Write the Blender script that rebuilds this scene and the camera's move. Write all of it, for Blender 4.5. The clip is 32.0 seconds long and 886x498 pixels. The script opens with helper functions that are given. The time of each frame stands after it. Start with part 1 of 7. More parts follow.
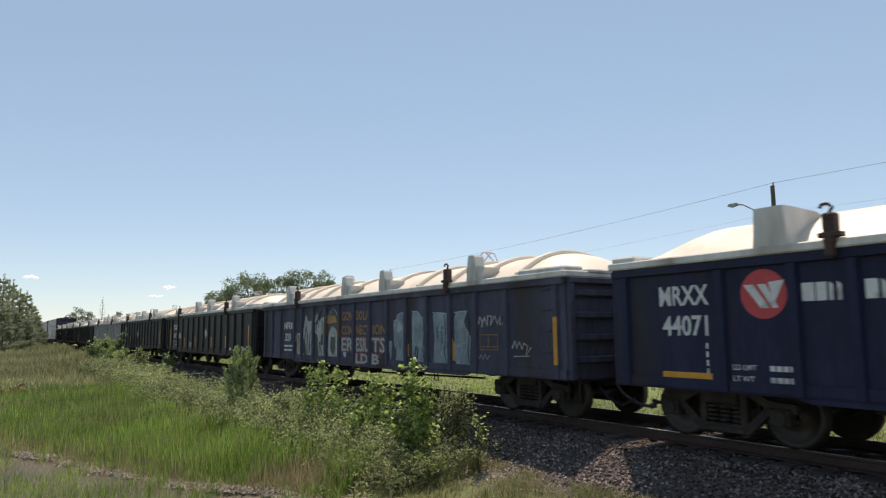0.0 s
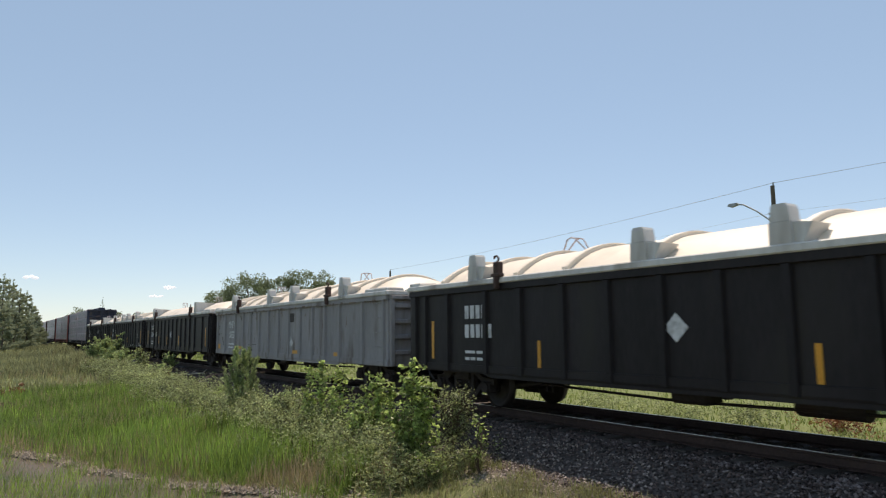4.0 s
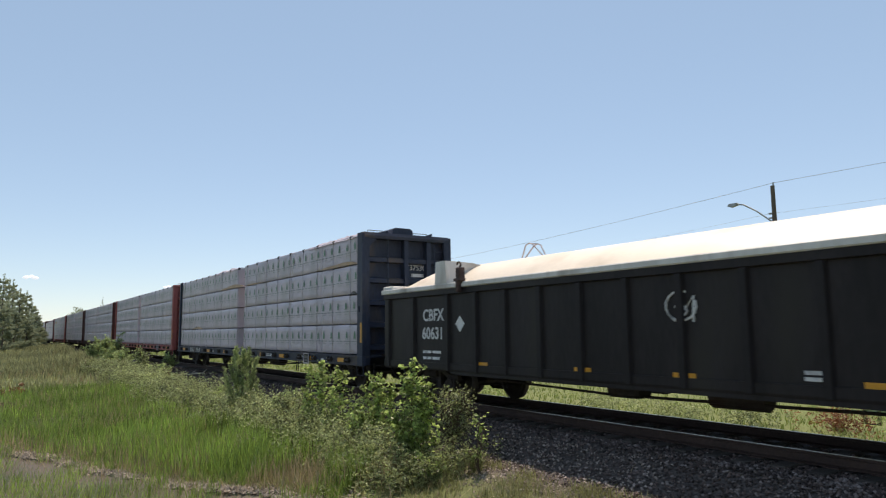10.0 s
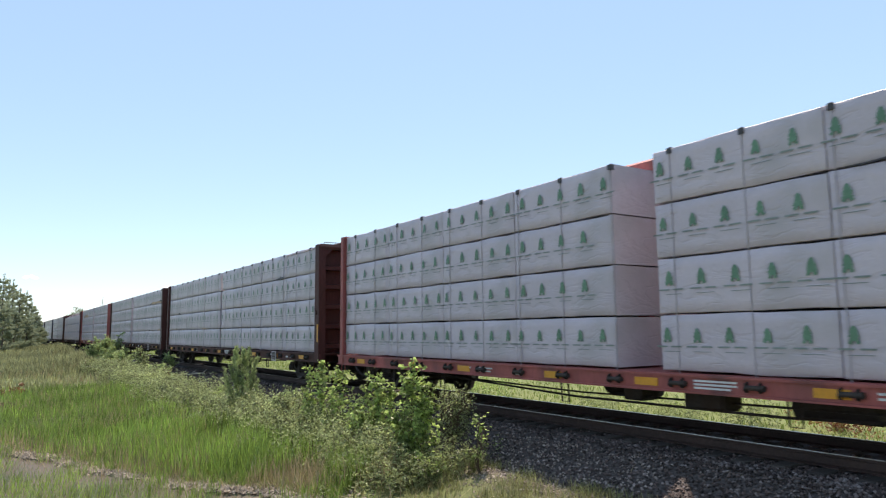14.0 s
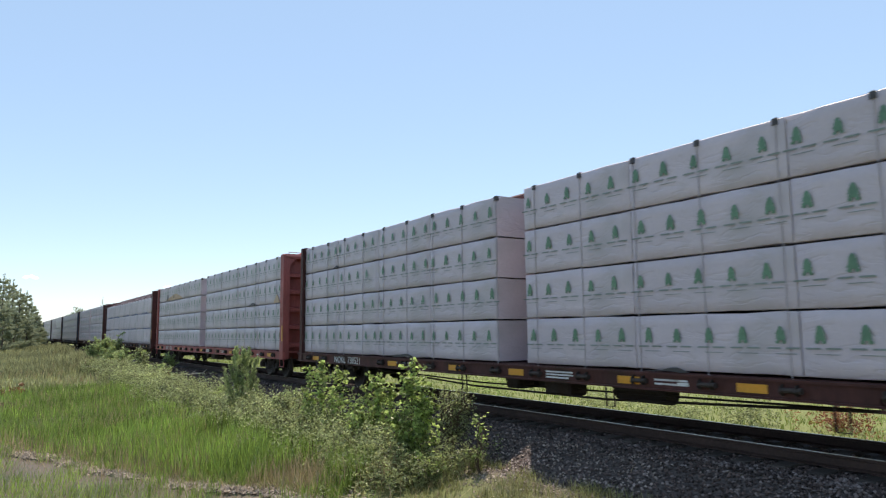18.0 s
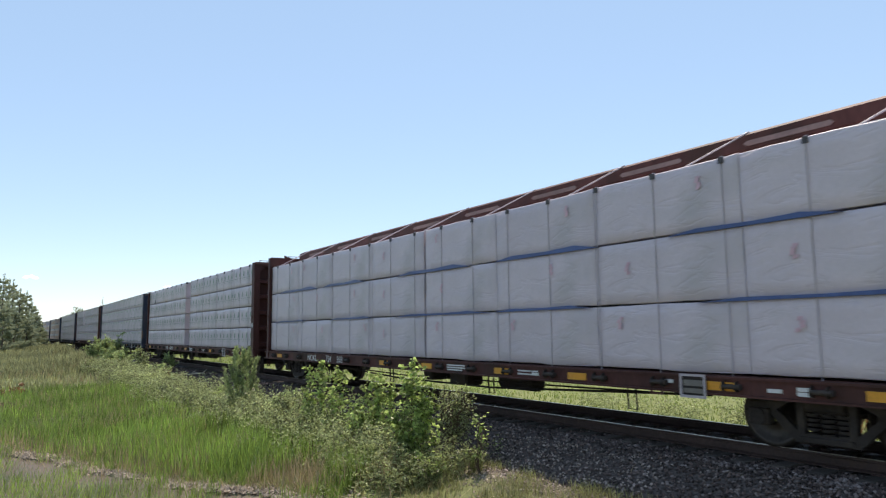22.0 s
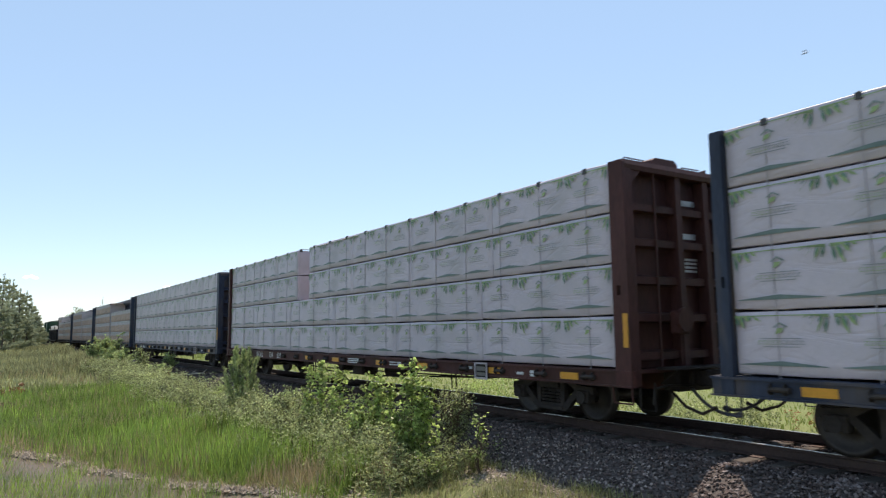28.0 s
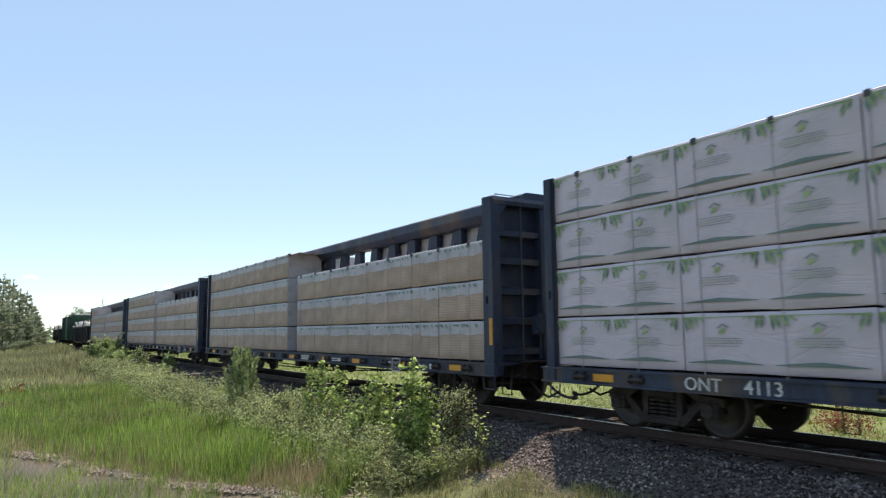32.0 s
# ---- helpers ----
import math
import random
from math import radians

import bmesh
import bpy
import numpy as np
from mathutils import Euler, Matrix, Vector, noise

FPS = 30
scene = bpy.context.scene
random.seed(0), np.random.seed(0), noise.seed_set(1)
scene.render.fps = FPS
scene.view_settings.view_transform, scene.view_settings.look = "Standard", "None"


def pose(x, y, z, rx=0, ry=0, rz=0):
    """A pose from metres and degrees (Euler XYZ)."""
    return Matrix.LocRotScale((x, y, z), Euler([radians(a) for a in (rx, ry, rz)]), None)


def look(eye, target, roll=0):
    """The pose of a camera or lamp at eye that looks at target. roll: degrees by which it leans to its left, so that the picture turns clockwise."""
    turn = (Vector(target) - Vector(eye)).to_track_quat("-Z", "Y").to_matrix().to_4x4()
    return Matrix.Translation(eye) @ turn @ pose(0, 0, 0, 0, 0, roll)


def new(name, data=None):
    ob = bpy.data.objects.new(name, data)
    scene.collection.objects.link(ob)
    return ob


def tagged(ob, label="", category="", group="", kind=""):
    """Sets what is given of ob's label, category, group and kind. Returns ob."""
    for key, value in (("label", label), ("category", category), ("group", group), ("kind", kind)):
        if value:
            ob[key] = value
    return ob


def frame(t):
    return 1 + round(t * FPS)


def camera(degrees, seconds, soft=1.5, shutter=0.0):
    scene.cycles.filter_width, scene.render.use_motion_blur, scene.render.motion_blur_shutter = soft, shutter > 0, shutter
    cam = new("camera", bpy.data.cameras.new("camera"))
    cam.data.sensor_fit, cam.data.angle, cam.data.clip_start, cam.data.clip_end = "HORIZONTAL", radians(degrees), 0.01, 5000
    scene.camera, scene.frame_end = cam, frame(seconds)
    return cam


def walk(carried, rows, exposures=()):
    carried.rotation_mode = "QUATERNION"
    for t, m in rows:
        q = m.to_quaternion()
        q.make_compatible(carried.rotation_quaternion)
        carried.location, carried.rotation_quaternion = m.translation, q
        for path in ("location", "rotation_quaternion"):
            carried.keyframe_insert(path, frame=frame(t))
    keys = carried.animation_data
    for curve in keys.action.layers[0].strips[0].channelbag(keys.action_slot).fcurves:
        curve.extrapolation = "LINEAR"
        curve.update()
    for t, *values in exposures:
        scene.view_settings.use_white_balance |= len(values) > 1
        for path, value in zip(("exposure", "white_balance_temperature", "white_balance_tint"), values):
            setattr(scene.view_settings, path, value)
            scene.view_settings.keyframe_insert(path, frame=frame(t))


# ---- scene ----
# The camera stands on its tripod beside the line; rail top is z = 0, the train runs along +x.
cam = camera(65.64, 32.0, soft=1.22, shutter=0.12)
VIEW = look((0.0, -10.03, 1.645), (-8.327, -4.622, 2.832), -0.605)
walk(cam, [(0.0, VIEW), (32.0, VIEW)], exposures=[(0.0, -0.02, 7400, 16), (8.0, -0.03, 7300, 16), (9.7, -0.02, 7300, 16), (11.0, 0.42, 7100, 15), (13.0, 0.53, 7000, 15), (16.0, 0.45, 7000, 15), (20.0, 0.39, 7000, 15), (25.0, 0.37, 7000, 15), (29.0, 0.42, 7000, 15), (32.0, 0.43, 7000, 15)])


def run(t):
    """How far the train has come at t seconds, from its place at 19 s."""
    return 11.3895 * (t - 19) - 0.0036 * (t - 19) ** 2


# ---- light ----
SUN_EL, SUN_AZ = radians(65), math.atan2(-1.2, 1.0)
world = bpy.data.worlds.new("sky")
scene.world = world
world.use_nodes = True
nt = world.node_tree
sky = nt.nodes.new("ShaderNodeTexSky")
sky.sky_type, sky.sun_disc = "NISHITA", False
sky.sun_elevation, sky.sun_rotation = SUN_EL, SUN_AZ
sky.air_density, sky.dust_density, sky.ozone_density = 0.8, 0.12, 0.35
haze = nt.nodes.new("ShaderNodeMix")
haze.data_type = "RGBA"
haze.inputs[0].default_value = 0.44
haze.inputs[7].default_value = (2.65, 4.25, 5.8, 1)
nt.links.new(sky.outputs[0], haze.inputs[6])
nt.links.new(haze.outputs[2], nt.nodes["Background"].inputs[0])
nt.nodes["Background"].inputs[1].default_value = 0.145
sun = new("sun", bpy.data.lights.new("sun", "SUN"))
sun.data.energy, sun.data.angle, sun.data.color = 4.8, radians(0.53), (1.0, 0.93, 0.82)
sun_dir = Vector((math.sin(SUN_AZ) * math.cos(SUN_EL), math.cos(SUN_AZ) * math.cos(SUN_EL), math.sin(SUN_EL)))
sun.matrix_world = look(sun_dir * 200, (0, 0, 0))


# ---- materials ----
def mat(name, color, rough=0.7, metal=0.0, var=0.25, scale=3.0, dirt=None, dirt_amount=0.0, dirt_scale=1.2,
        bump=0.2, bump_scale=30.0, streak=1.0, leaf=0.0, per_object=0.0, per_island=0.0, gloss=0.5, crease=0.0):
    """Base colour with grain, larger stains and fine relief. streak squeezes the stains into upright runs."""
    m = bpy.data.materials.new(name)
    m.use_nodes = True
    n, link = m.node_tree.nodes, m.node_tree.links.new
    bsdf = n["Principled BSDF"]
    bsdf.inputs["Roughness"].default_value = rough
    bsdf.inputs["Metallic"].default_value = metal
    bsdf.inputs["Specular IOR Level"].default_value = gloss
    co = n.new("ShaderNodeTexCoord")
    mp = n.new("ShaderNodeMapping")
    mp.inputs["Scale"].default_value = (1, 1, 1 / streak)
    link(co.outputs["Object"], mp.inputs[0])

    def noise_tex(s, detail=6.0):
        t = n.new("ShaderNodeTexNoise")
        t.inputs["Scale"].default_value, t.inputs["Detail"].default_value = s, detail
        link(mp.outputs[0], t.inputs["Vector"])
        return t

    def ramp(src, lo, hi):
        r = n.new("ShaderNodeMapRange")
        r.inputs[1].default_value, r.inputs[2].default_value = 0.3, 0.7
        r.inputs[3].default_value, r.inputs[4].default_value = lo, hi
        link(src, r.inputs[0])
        return r.outputs[0]

    def mult(col, fac):
        x = n.new("ShaderNodeMix")
        x.data_type, x.blend_type = "RGBA", "MULTIPLY"
        x.inputs[0].default_value = 1.0
        link(col, x.inputs[6]), link(fac, x.inputs[7])
        return x.outputs[2]

    rgb = n.new("ShaderNodeRGB")
    rgb.outputs[0].default_value = (*color, 1)
    col = mult(rgb.outputs[0], ramp(noise_tex(scale * 6).outputs[0], 1 - var * 0.6, 1 + var * 0.6))
    col = mult(col, ramp(noise_tex(scale * 0.35, 3).outputs[0], 1 - var, 1 + var))
    if per_object:
        oi = n.new("ShaderNodeObjectInfo")
        r = n.new("ShaderNodeMapRange")
        r.inputs[3].default_value, r.inputs[4].default_value = 1 - per_object, 1 + per_object
        link(oi.outputs["Random"], r.inputs[0])
        col = mult(col, r.outputs[0])
    if per_island:
        ge = n.new("ShaderNodeNewGeometry")
        r = n.new("ShaderNodeMapRange")
        r.inputs[3].default_value, r.inputs[4].default_value = 1 - per_island, 1 + per_island
        link(ge.outputs["Random Per Island"], r.inputs[0])
        col = mult(col, r.outputs[0])
    if dirt:
        t = noise_tex(dirt_scale, 8)
        x = n.new("ShaderNodeMix")
        x.data_type = "RGBA"
        x.inputs[7].default_value = (*dirt, 1)
        r = n.new("ShaderNodeMapRange")
        r.inputs[1].default_value, r.inputs[2].default_value = 0.62 - 0.3 * dirt_amount, 0.78 - 0.2 * dirt_amount
        link(t.outputs[0], r.inputs[0])
        link(r.outputs[0], x.inputs[0]), link(col, x.inputs[6])
        col = x.outputs[2]
    link(col, bsdf.inputs["Base Color"])
    if bump:
        b = n.new("ShaderNodeBump")
        b.inputs["Strength"].default_value, b.inputs["Distance"].default_value = bump, 0.02
        link(noise_tex(bump_scale, 4).outputs[0], b.inputs["Height"])
        link(b.outputs[0], bsdf.inputs["Normal"])
        if crease:  # sharp slanting folds of stretched film
            turn = n.new("ShaderNodeMapping")
            turn.inputs["Rotation"].default_value = (0, radians(28), 0)
            turn.inputs["Scale"].default_value = (0.8, 1, 2.6)
            link(co.outputs["Object"], turn.inputs[0])
            w = n.new("ShaderNodeTexNoise")
            w.inputs["Scale"].default_value, w.inputs["Detail"].default_value, w.inputs["Distortion"].default_value = 1.3, 3.0, 0.7
            link(turn.outputs[0], w.inputs["Vector"])
            d = n.new("ShaderNodeMath")
            d.operation = "SUBTRACT"
            link(w.outputs[0], d.inputs[0])
            d.inputs[1].default_value = 0.5
            ab = n.new("ShaderNodeMath")
            ab.operation = "ABSOLUTE"
            link(d.outputs[0], ab.inputs[0])
            cut = n.new("ShaderNodeMapRange")
            cut.inputs[1].default_value, cut.inputs[2].default_value = 0.0, 0.06
            link(ab.outputs[0], cut.inputs[0])
            b2 = n.new("ShaderNodeBump")
            b2.inputs["Strength"].default_value, b2.inputs["Distance"].default_value = crease, 0.010
            link(cut.outputs[0], b2.inputs["Height"]), link(b.outputs[0], b2.inputs["Normal"])
            link(b2.outputs[0], bsdf.inputs["Normal"])
    if leaf:
        tr = n.new("ShaderNodeBsdfTranslucent")
        link(col, tr.inputs[0])
        mx = n.new("ShaderNodeMixShader")
        mx.inputs[0].default_value = leaf
        link(bsdf.outputs[0], mx.inputs[1]), link(tr.outputs[0], mx.inputs[2])
        link(mx.outputs[0], n["Material Output"].inputs[0])
    return m


RUST = (0.10, 0.045, 0.025)
M = {
    "black": mat("black_car_paint", (0.0195, 0.0160, 0.0172), 0.5, var=0.35, dirt=(0.03, 0.026, 0.023), dirt_amount=0.3, streak=4, gloss=0.2, bump=0.08),
    "oldblue": mat("faded_blue_car_paint", (0.070, 0.071, 0.108), 0.7, var=0.35, dirt=(0.052, 0.042, 0.046), dirt_amount=0.55, streak=4, gloss=0.2, bump=0.1),
    "blue": mat("dark_blue_car_paint", (0.0165, 0.0195, 0.051), 0.5, var=0.3, dirt=(0.032, 0.028, 0.03), dirt_amount=0.3, streak=4, gloss=0.2, bump=0.08),
    "grey": mat("light_grey_car_paint", (0.285, 0.268, 0.268), 0.7, var=0.14, dirt=(0.13, 0.10, 0.085), dirt_amount=0.3, dirt_scale=2.2, streak=4, bump=0.1),
    "green": mat("dark_green_car_paint", (0.02, 0.055, 0.035), 0.55, var=0.3, gloss=0.2, bump=0.08),
    "navy": mat("navy_car_paint", (0.036, 0.044, 0.07), 0.5, var=0.3, dirt=(0.12, 0.09, 0.07), dirt_amount=0.35, streak=3, gloss=0.2, bump=0.1),
    "red": mat("faded_red_car_paint", (0.34, 0.085, 0.075), 0.6, var=0.22, dirt=(0.17, 0.055, 0.05), dirt_amount=0.4, streak=3, bump=0.12),
    "brown": mat("oxide_brown_car_paint", (0.08, 0.031, 0.028), 0.6, var=0.3, dirt=(0.05, 0.025, 0.02), dirt_amount=0.45, streak=3, gloss=0.2, bump=0.12),
    "steel": mat("dark_greasy_steel", (0.034, 0.027, 0.025), 0.65, metal=0.2, var=0.4, dirt=(0.04, 0.022, 0.015), dirt_amount=0.25, gloss=0.2, bump=0.25),
    "rust": mat("rust_brown_iron", (0.055, 0.03, 0.024), 0.8, var=0.35, bump=0.3),
    "frame": mat("dusty_cast_steel", (0.042, 0.034, 0.031), 0.75, var=0.35, dirt=(0.07, 0.054, 0.045), dirt_amount=0.35, dirt_scale=3, gloss=0.2, bump=0.3),
    "rim": mat("worn_wheel_steel", (0.05, 0.04, 0.035), 0.5, metal=0.5, var=0.3, bump=0.1),
    "cover": mat("white_fibreglass", (0.78, 0.68, 0.56), 0.45, var=0.06, dirt=(0.55, 0.45, 0.34), dirt_amount=0.25, dirt_scale=0.7, bump=0.05),
    "flange": mat("weathered_white_flange", (0.62, 0.60, 0.57), 0.55, var=0.12, dirt=(0.3, 0.26, 0.22), dirt_amount=0.4, streak=3, bump=0.08),
    "yellow": mat("amber_reflective_strip", (0.62, 0.27, 0.02), 0.4, var=0.15, bump=0.03),
    "white": mat("white_lettering", (0.62, 0.62, 0.62), 0.6, var=0.12, dirt=(0.25, 0.24, 0.23), dirt_amount=0.35, dirt_scale=4, bump=0),
    "crimson": mat("red_emblem_paint", (0.50, 0.05, 0.055), 0.5, var=0.1, bump=0),
    "wrap": mat("white_lumber_wrap", (0.535, 0.46, 0.503), 0.45, var=0.06, dirt=(0.44, 0.39, 0.41), dirt_amount=0.3, dirt_scale=0.8, bump=0.3, bump_scale=7, per_object=0.05, crease=0.4),
    "print": mat("green_wrap_print", (0.095, 0.20, 0.125), 0.45, var=0.25, bump=0.1, bump_scale=5),
    "lime": mat("lime_wrap_print", (0.25, 0.33, 0.14), 0.45, var=0.25, bump=0.1, bump_scale=5),
    "swoosh": mat("dark_green_wrap_print", (0.125, 0.17, 0.155), 0.45, var=0.2, bump=0),
    "ink": mat("dark_wrap_print", (0.20, 0.235, 0.215), 0.45, var=0.2, bump=0),
    "tape": mat("blue_wrap_edge", (0.04, 0.075, 0.21), 0.4, var=0.2, bump=0.2),
    "wood": mat("sawn_lumber", (0.50, 0.345, 0.235), 0.75, var=0.18, scale=5, bump=0.3, per_object=0.1),
    "dunnage": mat("dunnage_wood", (0.09, 0.065, 0.045), 0.8, var=0.3),
    "strap": mat("grey_strap", (0.42, 0.37, 0.395), 0.6, var=0.15, bump=0),
    "guard": mat("black_corner_guard", (0.045, 0.04, 0.042), 0.5, var=0.2, bump=0),
    "leafgreen": mat("broad_green_leaves", (0.31, 0.405, 0.13), 0.38, var=0.25, bump=0, leaf=0.64, per_island=0.62),
    "weed": mat("grey_green_weed_leaves", (0.275, 0.315, 0.145), 0.45, var=0.35, scale=0.8, bump=0, leaf=0.5, per_island=0.7, gloss=0.4),
    "needle": mat("pine_needles", (0.34, 0.41, 0.19), 0.55, var=0.2, bump=0, leaf=0.4, per_island=0.4),
    "far_needle": mat("far_pine_foliage", (0.345, 0.375, 0.245), 0.8, var=0.2, bump=0, leaf=0.3, per_island=0.16, gloss=0.15),
    "far_leaf": mat("far_leafy_foliage", (0.21, 0.25, 0.15), 0.8, var=0.2, bump=0, leaf=0.4, per_island=0.25, gloss=0.15),
    "reed": mat("bright_reed_blades", (0.205, 0.30, 0.066), 0.5, var=0.38, scale=1.4, bump=0, leaf=0.45, per_island=0.55),
    "field": mat("meadow_grass_blades", (0.295, 0.30, 0.15), 0.6, var=0.35, scale=0.3, bump=0, leaf=0.4, per_island=0.45),
    "straw": mat("dry_straw_blades", (0.38, 0.30, 0.18), 0.7, var=0.25, scale=0.5, bump=0, leaf=0.3, per_island=0.4),
    "dullgreen": mat("dull_green_leaves", (0.30, 0.38, 0.155), 0.6, var=0.25, bump=0, leaf=0.5, per_island=0.45),
    "rustweed": mat("reddish_weed_leaves", (0.22, 0.085, 0.04), 0.6, var=0.25, bump=0, leaf=0.35, per_island=0.4),
    "twig": mat("brown_twigs", (0.10, 0.07, 0.045), 0.85, var=0.3, bump=0.2),
    "bark": mat("grey_brown_bark", (0.11, 0.085, 0.065), 0.9, var=0.3, scale=5, bump=0.5),
    "pole": mat("weathered_pole_wood", (0.12, 0.095, 0.075), 0.9, var=0.25, streak=6, bump=0.3),
    "galv": mat("dull_galvanised_steel", (0.28, 0.29, 0.30), 0.5, metal=0.5, var=0.15, bump=0.05),
    "wire": mat("black_wire", (0.32, 0.34, 0.36), 0.7, var=0.1, bump=0),
    "debris": mat("dry_bank_debris", (0.27, 0.225, 0.18), 0.9, var=0.3, bump=0.3, per_island=0.6),
    "palestone": mat("pale_ballast_stone", (0.165, 0.135, 0.126), 0.85, var=0.25, bump=0.4, bump_scale=40, per_island=0.6, gloss=0.25),
    "deadwood": mat("bleached_dead_wood", (0.42, 0.37, 0.31), 0.85, var=0.25, bump=0.3),
    "insect": mat("dark_wing", (0.2, 0.19, 0.18), 0.6, var=0.1, bump=0),
    "rail": mat("rusty_rail_side", (0.06, 0.034, 0.027), 0.75, metal=0.2, var=0.3, bump=0.3),
    "head": mat("polished_rail_head", (0.50, 0.48, 0.46), 0.34, metal=1.0, var=0.08, bump=0.02),
    "tie": mat("creosoted_tie", (0.07, 0.055, 0.045), 0.9, var=0.35, scale=4, bump=0.6, bump_scale=18, per_object=0.25),
    "stone": mat("ballast_stone", (0.098, 0.071, 0.063), 0.9, var=0.25, bump=0.4, bump_scale=40, per_island=0.7, gloss=0.25),
}

# the clouds' sunlit brightness is partly put in as emission
cl = bpy.data.materials.new("distant_cloud_glow")
cl.use_nodes = True
cl.node_tree.nodes["Principled BSDF"].inputs["Base Color"].default_value = (0.8, 0.8, 0.8, 1)
cl.node_tree.nodes["Principled BSDF"].inputs["Emission Color"].default_value = (0.86, 0.89, 0.93, 1)
cl.node_tree.nodes["Principled BSDF"].inputs["Emission Strength"].default_value = 0.7
M["cloud"] = cl


# ---- mesh helpers ----
def box(bm, x0, x1, y0, y1, z0, z1, bevel=0.0, mi=0):
    v = [bm.verts.new((x, y, z)) for z in (z0, z1) for y in (y0, y1) for x in (x0, x1)]
    fs = [bm.faces.new([v[i] for i in q]) for q in ((0, 2, 3, 1), (4, 5, 7, 6), (0, 1, 5, 4), (2, 6, 7, 3), (0, 4, 6, 2), (1, 3, 7, 5))]
    for f in fs:
        f.material_index = mi
    if bevel:
        es = list({e for f in fs for e in f.edges})
        bmesh.ops.bevel(bm, geom=es, offset=bevel, segments=1, affect="EDGES", profile=0.5)
    return fs


def prism(bm, outline, a, b, axis="y", mi=0):
    """A closed outline of (u, v), pushed from a to b along the axis."""
    put = {"y": lambda u, v, w: (u, w, v), "x": lambda u, v, w: (w, u, v), "z": lambda u, v, w: (u, v, w)}[axis]
    r0 = [bm.verts.new(put(u, v, a)) for u, v in outline]
    r1 = [bm.verts.new(put(u, v, b)) for u, v in outline]
    k = len(outline)
    fs = [bm.faces.new(r0), bm.faces.new(r1[::-1])]
    fs += [bm.faces.new((r0[i], r1[i], r1[(i + 1) % k], r0[(i + 1) % k])) for i in range(k)]
    for f in fs:
        f.material_index = mi
    bmesh.ops.recalc_face_normals(bm, faces=fs)
    return fs


def rod(bm, p, q, r, sides=8, r2=None):
    p, q = Vector(p), Vector(q)
    d = (q - p).normalized()
    s = d.orthogonal().normalized()
    t = d.cross(s)
    rings = []
    for c, rad in ((p, r), (q, r if r2 is None else r2)):
        rings.append([bm.verts.new(c + (s * math.cos(a) + t * math.sin(a)) * rad) for a in np.linspace(0, math.tau, sides, endpoint=False)])
    for i in range(sides):
        j = (i + 1) % sides
        bm.faces.new((rings[0][i], rings[0][j], rings[1][j], rings[1][i]))
    bm.faces.new(rings[0][::-1]), bm.faces.new(rings[1])


def tube(bm, pts, r, sides=6):
    """A bent rod through the points, in one piece."""
    pts = [Vector(p) for p in pts]
    rings, side = [], None
    for i, p in enumerate(pts):
        d = (pts[min(i + 1, len(pts) - 1)] - pts[max(i - 1, 0)]).normalized()
        side = d.orthogonal().normalized() if side is None else (side - d * side.dot(d)).normalized()
        up = d.cross(side)
        rings.append([bm.verts.new(p + (side * math.cos(a) + up * math.sin(a)) * r) for a in np.linspace(0, math.tau, sides, endpoint=False)])
    for a, b in zip(rings, rings[1:]):
        for i in range(sides):
            j = (i + 1) % sides
            bm.faces.new((a[i], a[j], b[j], b[i]))
    bm.faces.new(rings[0][::-1]), bm.faces.new(rings[-1])


CACHE = {}


def shape(key, build):
    """The mesh of that key; build(bm) fills it the first time."""
    if key not in CACHE:
        bm = bmesh.new()
        build(bm)
        me = bpy.data.meshes.new(str(key).strip("(')").split("'")[0].split(",")[0])
        bm.to_mesh(me)
        bm.free()
        CACHE[key] = me
    return CACHE[key]


def part(name, bm, material, parent, label="", at=None, smooth=False):
    """One mesh object under a thing or a part. bm: a bmesh, or a mesh that alike parts share."""
    if isinstance(bm, bmesh.types.BMesh):
        me = bpy.data.meshes.new(name)
        bm.to_mesh(me)
        bm.free()
    else:
        me = bm
    if not me.materials:
        me.materials.append(None)
    ob = new(name, me)
    if smooth and not me.polygons[0].use_smooth:
        me.polygons.foreach_set("use_smooth", [True] * len(me.polygons))
    if material is not None:
        ob.material_slots[0].link = "OBJECT"
        ob.material_slots[0].material = material
    ob.parent = parent
    if at is not None:
        ob.matrix_basis = at
    if label:
        ob["label"] = label
    return ob


def thing(name, label, category, group="", at=None, kind=""):
    ob = new(name)
    ob.empty_display_size = 0.3
    if at is not None:
        ob.matrix_basis = at
    return tagged(ob, label, category, group, kind)


def lettering(text, size, material, parent, x, y, z, name="lettering", label="", stretch=1.0, bold=0.004):
    """Text on the side that faces -y, its left foot at x, z; returns the part."""
    key = ("lettering", text, size)
    if key not in CACHE:
        cu = bpy.data.curves.new("text", "FONT")
        cu.body, cu.size, cu.extrude, cu.offset = text, size, 0.002, bold * size
        cu.resolution_u = 3
        tmp = new("text", cu)
        bpy.context.view_layer.update()
        me = bpy.data.meshes.new_from_object(tmp.evaluated_get(bpy.context.evaluated_depsgraph_get()))
        bpy.data.objects.remove(tmp)
        CACHE[key] = me
    ob = part(name, CACHE[key], material, parent, label, pose(x, y, z, 90) @ Matrix.Diagonal((stretch, 1, 1, 1)))
    return ob


def bars(rows, material, parent, x, y, z, name="stencil"):
    """Rows of small writing as plain bars: (dx, dz, length, height)."""
    bm = bmesh.new()
    for dx, dz, ln, h in rows:
        box(bm, x + dx, x + dx + ln, y - 0.004, y, z + dz, z + dz + h)
    return tagged(part(name, bm, material, parent), kind="stuff")


# ---- running gear, shared by all cars ----
AXLE = 0.89
WHEEL_R = 0.44


